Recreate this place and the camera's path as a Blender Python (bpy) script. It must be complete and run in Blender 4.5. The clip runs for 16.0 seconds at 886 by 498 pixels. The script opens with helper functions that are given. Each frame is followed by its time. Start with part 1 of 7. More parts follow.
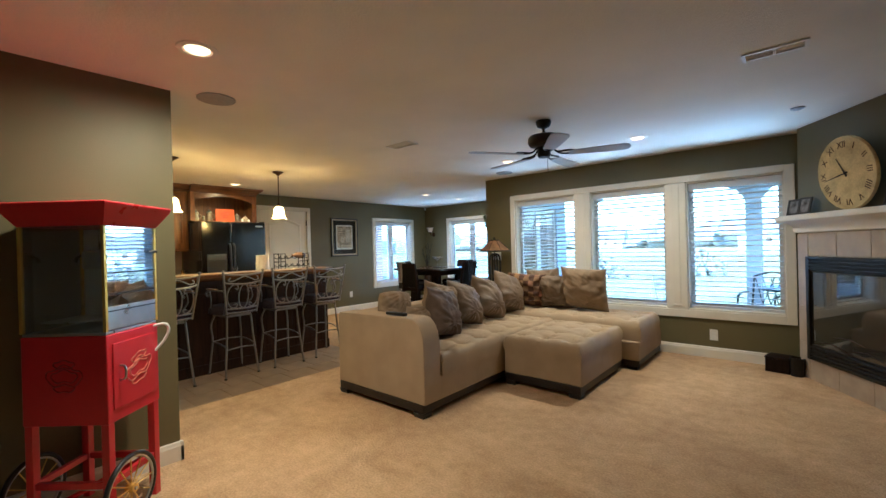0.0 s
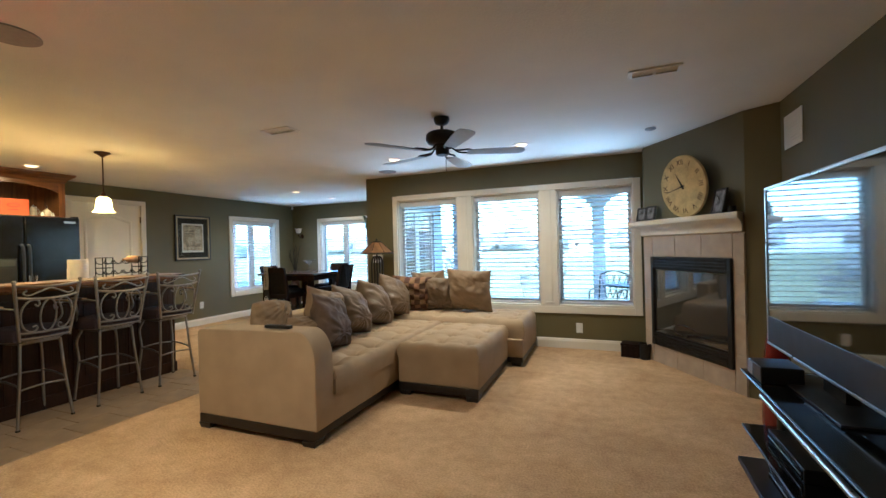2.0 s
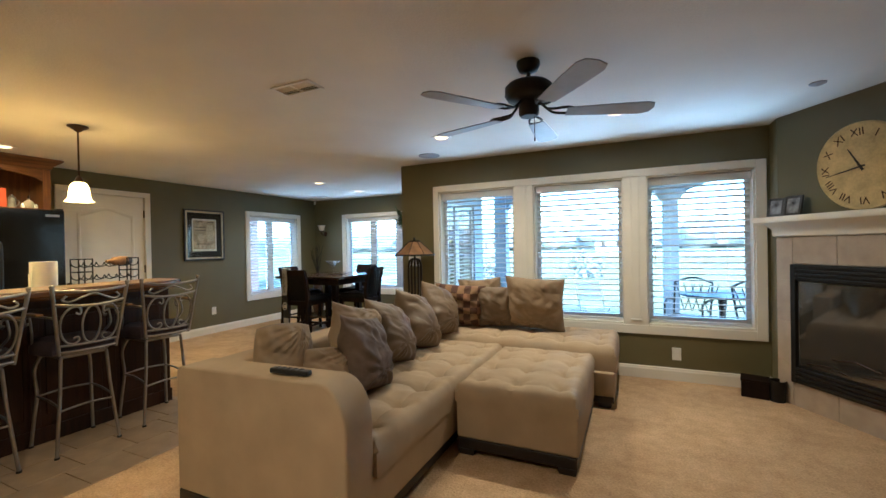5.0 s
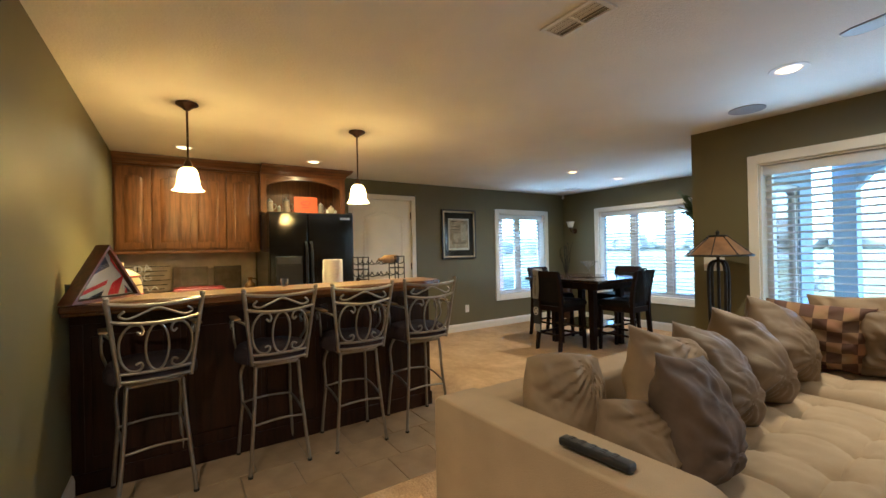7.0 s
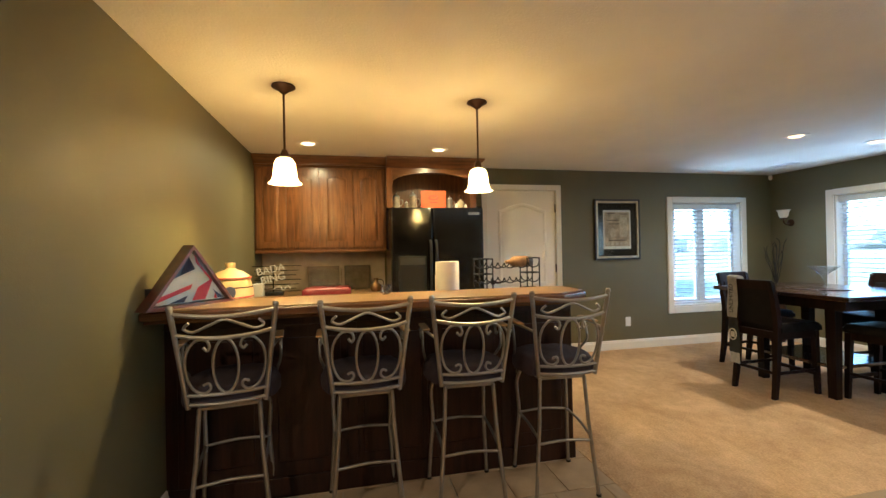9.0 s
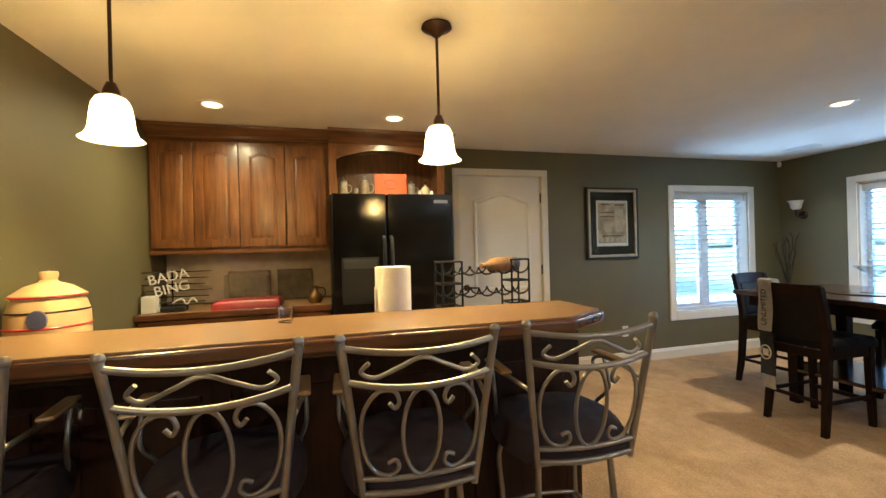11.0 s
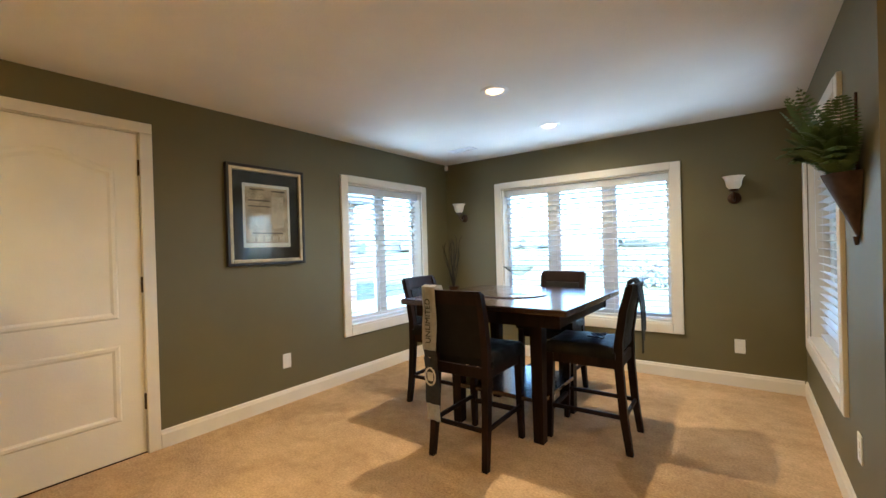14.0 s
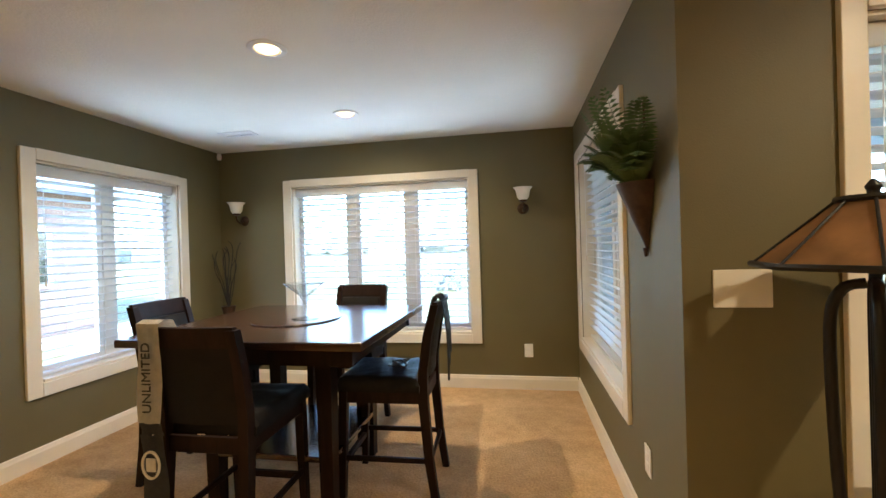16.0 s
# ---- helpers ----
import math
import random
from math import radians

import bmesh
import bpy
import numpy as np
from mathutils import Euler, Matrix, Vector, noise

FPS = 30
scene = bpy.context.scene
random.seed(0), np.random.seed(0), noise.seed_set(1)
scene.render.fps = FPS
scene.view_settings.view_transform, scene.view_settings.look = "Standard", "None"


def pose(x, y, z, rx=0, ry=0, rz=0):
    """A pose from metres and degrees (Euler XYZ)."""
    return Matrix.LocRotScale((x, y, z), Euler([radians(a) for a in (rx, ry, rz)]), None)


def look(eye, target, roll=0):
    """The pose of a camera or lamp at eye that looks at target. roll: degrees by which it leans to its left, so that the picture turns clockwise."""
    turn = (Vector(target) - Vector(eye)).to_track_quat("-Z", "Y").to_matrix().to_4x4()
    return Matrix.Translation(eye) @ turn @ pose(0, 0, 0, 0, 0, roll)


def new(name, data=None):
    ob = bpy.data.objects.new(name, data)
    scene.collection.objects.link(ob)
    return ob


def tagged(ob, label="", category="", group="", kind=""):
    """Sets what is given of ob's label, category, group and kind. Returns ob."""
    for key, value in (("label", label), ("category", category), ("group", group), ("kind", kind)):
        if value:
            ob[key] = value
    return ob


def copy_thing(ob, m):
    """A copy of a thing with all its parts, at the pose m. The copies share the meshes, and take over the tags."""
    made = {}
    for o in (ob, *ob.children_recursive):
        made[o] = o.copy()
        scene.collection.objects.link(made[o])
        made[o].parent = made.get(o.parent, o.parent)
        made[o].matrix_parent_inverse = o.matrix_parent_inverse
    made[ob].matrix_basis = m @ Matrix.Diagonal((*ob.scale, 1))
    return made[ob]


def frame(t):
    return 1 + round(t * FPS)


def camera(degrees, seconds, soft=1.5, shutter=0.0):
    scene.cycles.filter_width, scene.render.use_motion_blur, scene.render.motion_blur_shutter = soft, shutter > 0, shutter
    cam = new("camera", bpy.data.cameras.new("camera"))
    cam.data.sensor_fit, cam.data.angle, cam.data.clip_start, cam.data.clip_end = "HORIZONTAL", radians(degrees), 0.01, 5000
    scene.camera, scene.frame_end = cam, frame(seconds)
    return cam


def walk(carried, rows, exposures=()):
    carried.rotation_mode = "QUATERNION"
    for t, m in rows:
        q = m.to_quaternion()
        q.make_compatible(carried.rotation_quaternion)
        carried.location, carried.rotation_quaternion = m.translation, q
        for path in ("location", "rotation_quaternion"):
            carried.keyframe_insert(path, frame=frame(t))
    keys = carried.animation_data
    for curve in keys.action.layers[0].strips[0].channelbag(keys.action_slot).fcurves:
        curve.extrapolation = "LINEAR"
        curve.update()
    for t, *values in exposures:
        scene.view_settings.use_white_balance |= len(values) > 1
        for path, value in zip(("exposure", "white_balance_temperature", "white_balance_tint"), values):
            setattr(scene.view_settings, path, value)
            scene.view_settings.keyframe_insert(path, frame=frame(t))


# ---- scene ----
cam = camera(94.2, 16.0)
PATH = [
    (0, (0.128, 0.16, 1.28), (-1.175, 1.677, 1.274), -1.5),
    (0.5, (0.022, 0.228, 1.282), (-1.163, 1.84, 1.278), -1.5),
    (1, (-0.082, 0.248, 1.285), (-1.127, 1.954, 1.279), -1.6),
    (1.5, (-0.17, 0.247, 1.286), (-1.065, 2.036, 1.279), -1.6),
    (2, (-0.229, 0.242, 1.269), (-0.974, 2.098, 1.262), -1.5),
    (2.5, (-0.284, 0.313, 1.271), (-0.904, 2.214, 1.26), -1.6),
    (3, (-0.367, 0.415, 1.269), (-0.896, 2.344, 1.256), -1.5),
    (5.5, (-1.118, 1.173, 1.308), (-2.156, 2.882, 1.299), -1.1),
    (6, (-1.307, 1.266, 1.299), (-2.583, 2.806, 1.298), -1.2),
    (6.5, (-1.479, 1.39, 1.306), (-2.972, 2.721, 1.308), -1.2),
    (7, (-1.636, 1.505, 1.302), (-3.309, 2.6, 1.308), -1.2),
    (7.5, (-1.79, 1.601, 1.304), (-3.599, 2.453, 1.314), -1.1),
    (8, (-1.946, 1.711, 1.297), (-3.844, 2.339, 1.307), -1.1),
    (8.5, (-2.093, 1.863, 1.318), (-4.047, 2.288, 1.327), -1.1),
    (11, (-3.126, 2.318, 1.317), (-5.054, 2.849, 1.317), -1.5),
    (11.5, (-3.321, 2.491, 1.313), (-5.144, 3.313, 1.306), -1.6),
    (12, (-3.462, 2.686, 1.303), (-5.151, 3.756, 1.296), -1.7),
    (12.5, (-3.573, 2.904, 1.302), (-5.116, 4.176, 1.292), -1.7),
    (13, (-3.675, 3.114, 1.285), (-5.053, 4.563, 1.271), -1.6),
    (13.5, (-3.774, 3.324, 1.263), (-5.054, 4.861, 1.255), -1.6),
    (14, (-3.896, 3.488, 1.265), (-5.084, 5.097, 1.254), -1.6),
    (14.5, (-3.991, 3.621, 1.255), (-5.053, 5.315, 1.246), -1.6),
    (15, (-4.024, 3.792, 1.242), (-4.919, 5.58, 1.235), -1.6),
    (15.5, (-4.018, 3.955, 1.266), (-4.683, 5.842, 1.258), -1.6),
    (16, (-4.045, 4.063, 1.284), (-4.395, 6.032, 1.277), -1.7),
]
walk(cam, [(t, look(eye, target, roll)) for t, eye, target, roll in PATH], [(0.0, 4.74, 4500, 2), (1.0, 4.74, 4480, 2), (3.0, 4.88, 4620, 2), (6.0, 4.6, 4680, 2), (8.5, 4.92, 4820, 3), (11.0, 4.82, 4720, 3), (13.5, 5.1, 5050, 4), (16.0, 5.05, 5600, 6)])

# world, sun and exposure
world = bpy.data.worlds.new("sky")
scene.world = world
world.use_nodes = True
wn = world.node_tree
sky = wn.nodes.new("ShaderNodeTexSky")
sky.sky_type = "NISHITA"
sky.sun_disc = False
sky.sun_elevation = radians(38)
sky.sun_rotation = radians(150)
sky.air_density, sky.dust_density = 1.0, 1.5
sky.ozone_density = 3.0
wn.links.new(sky.outputs[0], wn.nodes["Background"].inputs[0])
wn.nodes["Background"].inputs[1].default_value = 0.076
sun_data = bpy.data.lights.new("sun", "SUN")
sun_data.energy, sun_data.angle, sun_data.color = 0.7, radians(12), (1.0, 0.96, 0.9)
sun = new("sun", sun_data)
sun.matrix_world = look((-3, -12, 14), (-3, 2, 0))


# daylight that the blind slats turn up towards the ceiling, one lamp in each opening
def window_lamp(x, y, z, into, wide, power):
    data = bpy.data.lights.new("window_skylight", "AREA")
    data.shape, data.size, data.size_y, data.energy, data.color = "RECTANGLE", wide, 0.05, 0.5 * power, (0.74, 0.88, 1.0)
    data.spread = radians(80)
    new("window_skylight", data).matrix_world = look((x, y, z), (x + into[0], y + into[1], z + 0.85))


for wx, wp in ((-2.565, 0.14), (-1.457, 0.22), (-0.382, 0.22)):
    window_lamp(wx, 5.505, 1.6, (0, -1), 0.8, wp)
window_lamp(-5.33, 7.825, 1.6, (0, -1), 1.6, 0.20)
window_lamp(-7.025, 6.71, 1.6, (1, 0), 1.0, 0.13)
window_lamp(-3.505, 6.88, 1.6, (-1, 0), 1.2, 0.08)

# materials
def material(name, colour, rough=0.6, metal=0.0, vary=0.12, scale=8.0, bump=0.0, bump_scale=60.0, coat=0.0, spec=0.5, random=0.0, fine=0.0):
    m = bpy.data.materials.new(name)
    m.use_nodes = True
    n, l = m.node_tree.nodes, m.node_tree.links
    b = n["Principled BSDF"]
    b.inputs["Roughness"].default_value, b.inputs["Metallic"].default_value = rough, metal
    b.inputs["Coat Weight"].default_value = coat
    b.inputs["Specular IOR Level"].default_value = spec
    tc = n.new("ShaderNodeTexCoord")
    big = n.new("ShaderNodeTexNoise")
    big.inputs["Scale"].default_value, big.inputs["Detail"].default_value = scale, 5
    l.new(tc.outputs["Object"], big.inputs["Vector"])
    small = n.new("ShaderNodeTexNoise")
    small.inputs["Scale"].default_value, small.inputs["Detail"].default_value = bump_scale, 3
    l.new(tc.outputs["Object"], small.inputs["Vector"])
    mix = n.new("ShaderNodeMath")
    mix.operation = "MULTIPLY_ADD"
    l.new(small.outputs["Fac"], mix.inputs[0])
    mix.inputs[1].default_value = fine
    l.new(big.outputs["Fac"], mix.inputs[2])
    ramp = n.new("ShaderNodeMapRange")
    ramp.inputs["From Min"].default_value, ramp.inputs["From Max"].default_value = 0.3 + fine * 0.4, 0.7 + fine * 0.6
    ramp.inputs["To Min"].default_value, ramp.inputs["To Max"].default_value = 1 - vary, 1 + vary
    l.new(mix.outputs[0], ramp.inputs["Value"])
    out = ramp.outputs[0]
    if random:
        info = n.new("ShaderNodeObjectInfo")
        r = n.new("ShaderNodeMapRange")
        r.inputs["To Min"].default_value, r.inputs["To Max"].default_value = 1 - random, 1 + random
        l.new(info.outputs["Random"], r.inputs["Value"])
        mul = n.new("ShaderNodeMath")
        mul.operation = "MULTIPLY"
        l.new(out, mul.inputs[0]), l.new(r.outputs[0], mul.inputs[1])
        out = mul.outputs[0]
    vm = n.new("ShaderNodeVectorMath")
    vm.operation = "SCALE"
    vm.inputs[0].default_value = colour
    l.new(out, vm.inputs["Scale"])
    l.new(vm.outputs[0], b.inputs["Base Color"])
    rr = n.new("ShaderNodeMapRange")
    rr.inputs["To Min"].default_value, rr.inputs["To Max"].default_value = max(0.0, rough - 0.08), min(1.0, rough + 0.08)
    l.new(big.outputs["Fac"], rr.inputs["Value"]), l.new(rr.outputs[0], b.inputs["Roughness"])
    if bump:
        bp = n.new("ShaderNodeBump")
        bp.inputs["Strength"].default_value, bp.inputs["Distance"].default_value = min(1.0, bump), 0.01 if bump <= 1 else 0.01 * bump
        l.new(small.outputs["Fac"], bp.inputs["Height"]), l.new(bp.outputs[0], b.inputs["Normal"])
    return m


def wood(name, dark, light, rough=0.35, coat=0.3, along="Z", spec=0.5):
    m = bpy.data.materials.new(name)
    m.use_nodes = True
    n, l = m.node_tree.nodes, m.node_tree.links
    b = n["Principled BSDF"]
    b.inputs["Roughness"].default_value, b.inputs["Coat Weight"].default_value, b.inputs["Coat Roughness"].default_value = rough, coat, 0.2
    b.inputs["Specular IOR Level"].default_value = spec
    tc, mp = n.new("ShaderNodeTexCoord"), n.new("ShaderNodeMapping")
    s = {"X": (1.2, 14, 14), "Y": (14, 1.2, 14), "Z": (14, 14, 1.2)}[along]
    mp.inputs["Scale"].default_value = s
    l.new(tc.outputs["Object"], mp.inputs["Vector"])
    info = n.new("ShaderNodeObjectInfo")
    add = n.new("ShaderNodeVectorMath")
    l.new(mp.outputs[0], add.inputs[0])
    k = n.new("ShaderNodeMath")
    k.operation, k.inputs[1].default_value = "MULTIPLY", 37.0
    l.new(info.outputs["Random"], k.inputs[0]), l.new(k.outputs[0], add.inputs[1])
    g, big = n.new("ShaderNodeTexNoise"), n.new("ShaderNodeTexNoise")
    g.inputs["Scale"].default_value, g.inputs["Detail"].default_value, g.inputs["Distortion"].default_value = 2.2, 8, 0.8
    big.inputs["Scale"].default_value, big.inputs["Detail"].default_value = 4.0, 3
    l.new(add.outputs[0], g.inputs["Vector"]), l.new(tc.outputs["Object"], big.inputs["Vector"])
    ad = n.new("ShaderNodeMath")
    ad.operation, ad.inputs[1].default_value = "MULTIPLY_ADD", 0.6
    l.new(big.outputs["Fac"], ad.inputs[0]), l.new(g.outputs["Fac"], ad.inputs[2])
    cr = n.new("ShaderNodeValToRGB")
    cr.color_ramp.elements[0].position, cr.color_ramp.elements[1].position = 0.55, 1.05
    cr.color_ramp.elements[0].color, cr.color_ramp.elements[1].color = (*dark, 1), (*light, 1)
    l.new(ad.outputs[0], cr.inputs[0]), l.new(cr.outputs[0], b.inputs["Base Color"])
    bp = n.new("ShaderNodeBump")
    bp.inputs["Strength"].default_value, bp.inputs["Distance"].default_value = 0.15, 0.002
    l.new(g.outputs["Fac"], bp.inputs["Height"]), l.new(bp.outputs[0], b.inputs["Normal"])
    return m


def glow(name, colour, strength):
    m = bpy.data.materials.new(name)
    m.use_nodes = True
    b = m.node_tree.nodes["Principled BSDF"]
    b.inputs["Base Color"].default_value = (0.8, 0.8, 0.75, 1)
    b.inputs["Emission Color"].default_value, b.inputs["Emission Strength"].default_value = (*colour, 1), strength
    return m


def glass_mat(name, tint=(1, 1, 1), rough=0.0):
    m = bpy.data.materials.new(name)
    m.use_nodes = True
    b = m.node_tree.nodes["Principled BSDF"]
    b.inputs["Base Color"].default_value, b.inputs["Transmission Weight"].default_value = (*tint, 1), 1.0
    b.inputs["Roughness"].default_value, b.inputs["IOR"].default_value = rough, 1.45
    return m


def pane_mat(name, least=0.03):
    # thin clear glass: mostly open with a sheen that grows at a slant
    m = bpy.data.materials.new(name)
    m.use_nodes = True
    n, l = m.node_tree.nodes, m.node_tree.links
    n.remove(n["Principled BSDF"])
    t, g, mx, f = n.new("ShaderNodeBsdfTransparent"), n.new("ShaderNodeBsdfGlossy"), n.new("ShaderNodeMixShader"), n.new("ShaderNodeLayerWeight")
    g.inputs["Roughness"].default_value = 0.02
    t.inputs[0].default_value = (0.97, 0.985, 0.985, 1)
    pw, ma = n.new("ShaderNodeMath"), n.new("ShaderNodeMath")
    pw.operation, pw.inputs[1].default_value = "POWER", 4.0
    ma.operation, ma.inputs[1].default_value, ma.inputs[2].default_value = "MULTIPLY_ADD", 0.7, least
    f.inputs["Blend"].default_value = 0.5
    l.new(f.outputs["Facing"], pw.inputs[0]), l.new(pw.outputs[0], ma.inputs[0])
    l.new(ma.outputs[0], mx.inputs[0]), l.new(t.outputs[0], mx.inputs[1]), l.new(g.outputs[0], mx.inputs[2])
    l.new(mx.outputs[0], n["Material Output"].inputs[0])
    return m


M_WALL = material("olive_paint", (0.130, 0.113, 0.050), 0.55, vary=0.06, scale=2.5, bump=0.12, bump_scale=220)
M_CEIL = material("ceiling_paint", (0.80, 0.775, 0.70), 0.8, vary=0.04, scale=2.0, bump=0.25, bump_scale=90)
M_TRIM = material("cream_trim_paint", (0.74, 0.70, 0.61), 0.35, vary=0.03, scale=5, bump=0.04, bump_scale=60)
M_DOOR = material("door_paint", (0.80, 0.765, 0.68), 0.38, vary=0.03, scale=4, bump=0.05, bump_scale=90)
M_WHITE = material("white_paint", (0.78, 0.77, 0.74), 0.4, vary=0.03, scale=5)


def slat_mat(name, colour, through_share):
    # thin painted slats that pass some daylight
    m = bpy.data.materials.new(name)
    m.use_nodes = True
    n, l = m.node_tree.nodes, m.node_tree.links
    t, mx, no, rp = n.new("ShaderNodeBsdfTranslucent"), n.new("ShaderNodeMixShader"), n.new("ShaderNodeTexNoise"), n.new("ShaderNodeMix")
    no.inputs["Scale"].default_value = 6.0
    rp.data_type = "RGBA"
    rp.inputs["A"].default_value, rp.inputs["B"].default_value = (*[c * 0.96 for c in colour], 1), (*colour, 1)
    l.new(no.outputs["Fac"], rp.inputs["Factor"])
    b = n["Principled BSDF"]
    b.inputs["Roughness"].default_value = 0.45
    l.new(rp.outputs["Result"], b.inputs["Base Color"]), l.new(rp.outputs["Result"], t.inputs[0])
    mx.inputs[0].default_value = through_share
    l.new(b.outputs[0], mx.inputs[1]), l.new(t.outputs[0], mx.inputs[2])
    l.new(mx.outputs[0], n["Material Output"].inputs[0])
    return m


def carpet_mat(name, dark, light):
    # cut pile: tuft speckle, brushed streaks and broad wear patches
    m = bpy.data.materials.new(name)
    m.use_nodes = True
    n, l = m.node_tree.nodes, m.node_tree.links
    b = n["Principled BSDF"]
    b.inputs["Roughness"].default_value, b.inputs["Specular IOR Level"].default_value = 0.95, 0.1
    tc, mp = n.new("ShaderNodeTexCoord"), n.new("ShaderNodeMapping")
    mp.inputs["Scale"].default_value, mp.inputs["Rotation"].default_value = (1.0, 1.5, 1.0), (0, 0, 0.6)
    l.new(tc.outputs["Object"], mp.inputs["Vector"])
    tuft, clump, streak = n.new("ShaderNodeTexNoise"), n.new("ShaderNodeTexNoise"), n.new("ShaderNodeTexNoise")
    for q, s, d in ((tuft, 75.0, 3), (clump, 13.0, 4), (streak, 1.5, 6)):
        q.inputs["Scale"].default_value, q.inputs["Detail"].default_value = s, d
    streak.inputs["Distortion"].default_value = 1.2
    l.new(tc.outputs["Object"], tuft.inputs["Vector"]), l.new(tc.outputs["Object"], clump.inputs["Vector"]), l.new(mp.outputs[0], streak.inputs["Vector"])
    prev = None
    for q, w in ((tuft, 0.8), (clump, 0.5), (streak, 0.8)):
        k = n.new("ShaderNodeMath")
        k.operation, k.inputs[1].default_value, k.inputs[2].default_value = "MULTIPLY_ADD", w, 0.0
        l.new(q.outputs["Fac"], k.inputs[0])
        if prev:
            l.new(prev, k.inputs[2])
        prev = k.outputs[0]
    cr = n.new("ShaderNodeMapRange")
    cr.inputs["From Min"].default_value, cr.inputs["From Max"].default_value = 0.78, 1.32
    l.new(prev, cr.inputs["Value"])
    mx = n.new("ShaderNodeMix")
    mx.data_type = "RGBA"
    mx.inputs["A"].default_value, mx.inputs["B"].default_value = (*dark, 1), (*light, 1)
    l.new(cr.outputs[0], mx.inputs["Factor"]), l.new(mx.outputs["Result"], b.inputs["Base Color"])
    bp = n.new("ShaderNodeBump")
    bp.inputs["Strength"].default_value, bp.inputs["Distance"].default_value = 1.0, 0.016
    l.new(prev, bp.inputs["Height"]), l.new(bp.outputs[0], b.inputs["Normal"])
    return m


M_SLAT = slat_mat("blind_slat_white", (0.86, 0.87, 0.88), 0.36)
M_CARPET = carpet_mat("tan_carpet", (0.43, 0.285, 0.152), (0.70, 0.49, 0.28))
M_TILE = material("beige_floor_tile", (0.38, 0.275, 0.165), 0.45, vary=0.16, scale=7, bump=0.1, bump_scale=50, random=0.08)
M_GROUT = material("tile_grout", (0.42, 0.36, 0.27), 0.9, vary=0.1, scale=20)
M_CAB = wood("amber_cabinet_wood", (0.072, 0.024, 0.0055), (0.205, 0.080, 0.016), 0.32)
M_CABH = wood("amber_cabinet_wood_across", (0.062, 0.021, 0.005), (0.175, 0.068, 0.014), 0.32, along="Y")
M_BAR = wood("dark_cherry_bar_wood", (0.009, 0.0028, 0.0018), (0.034, 0.011, 0.005), 0.42, coat=0.05, spec=0.3)
M_BAREDGE = wood("bar_edge_wood", (0.06, 0.022, 0.008), (0.17, 0.07, 0.025), 0.25, along="Y")
M_BARTOP = material("tan_bar_laminate", (0.235, 0.132, 0.05), 0.36, vary=0.10, scale=9, bump_scale=120, fine=0.5, coat=0.2)
M_ESP = wood("espresso_wood", (0.006, 0.003, 0.0025), (0.016, 0.007, 0.005), 0.5, coat=0.0, spec=0.14)
M_ESPH = wood("espresso_wood_top", (0.018, 0.009, 0.006), (0.05, 0.022, 0.013), 0.18, coat=0.6, along="X")
M_LEATHER = material("black_leather", (0.010, 0.009, 0.009), 0.46, vary=0.2, scale=12, bump=0.25, bump_scale=180, spec=0.09)
M_SOFA = material("taupe_microfibre", (0.40, 0.305, 0.195), 0.85, vary=0.10, scale=5, bump=0.25, bump_scale=260, spec=0.2, fine=0.3)
M_PILLOW = material("dark_taupe_fabric", (0.165, 0.118, 0.074), 0.5, vary=0.16, scale=7, bump=0.07, bump_scale=420, spec=0.3)
M_PILLOWL = material("taupe_corduroy", (0.255, 0.185, 0.115), 0.6, vary=0.14, scale=9, bump=0.07, bump_scale=420, spec=0.2)
M_BLACKWOOD = material("black_wood", (0.012, 0.009, 0.008), 0.4, vary=0.2, scale=10)
M_PEWTER = material("brushed_pewter_metal", (0.33, 0.305, 0.27), 0.4, metal=0.85, vary=0.18, scale=14, bump=0.08, bump_scale=150)
M_SEAT = material("dark_plum_seat_fabric", (0.034, 0.023, 0.030), 0.9, vary=0.2, scale=12, bump=0.3, bump_scale=240)
M_FRIDGE = material("gloss_black_fridge", (0.006, 0.006, 0.007), 0.12, vary=0.1, scale=5, bump=0.02, bump_scale=260)
M_BLACK = material("black_plastic", (0.012, 0.012, 0.013), 0.4, vary=0.1, scale=9)
M_BLACKMET = material("black_iron", (0.014, 0.013, 0.012), 0.45, metal=0.4, vary=0.2, scale=12)
M_BRONZE = material("dark_bronze", (0.055, 0.028, 0.016), 0.4, metal=0.7, vary=0.2, scale=12)
M_RED = material("red_enamel", (0.56, 0.012, 0.018), 0.3, vary=0.08, scale=6, coat=0.3)
M_BRASS = material("brass_trim", (0.75, 0.50, 0.10), 0.3, metal=0.7, vary=0.1, scale=10)
M_STEEL = material("brushed_steel", (0.55, 0.55, 0.54), 0.3, metal=0.95, vary=0.08, scale=12)
M_SLATE = material("fireplace_tile", (0.40, 0.325, 0.25), 0.5, vary=0.12, scale=9, bump=0.08, bump_scale=60, random=0.05)
M_PLATE = material("white_plastic_plate", (0.76, 0.75, 0.70), 0.35, vary=0.02)
M_PANE = pane_mat("window_pane")
M_GLASS = glass_mat("clear_glass")
M_THIN = pane_mat("thin_clear_glass", 0.14)
M_SCREEN = material("tv_screen", (0.006, 0.006, 0.007), 0.05, vary=0.05, scale=3, spec=0.9, coat=0.7)
M_CAN = glow("can_bulb", (1.0, 0.56, 0.22), 0.14)
M_SHADE = glow("pendant_shade_glass", (1.0, 0.60, 0.22), 0.085)
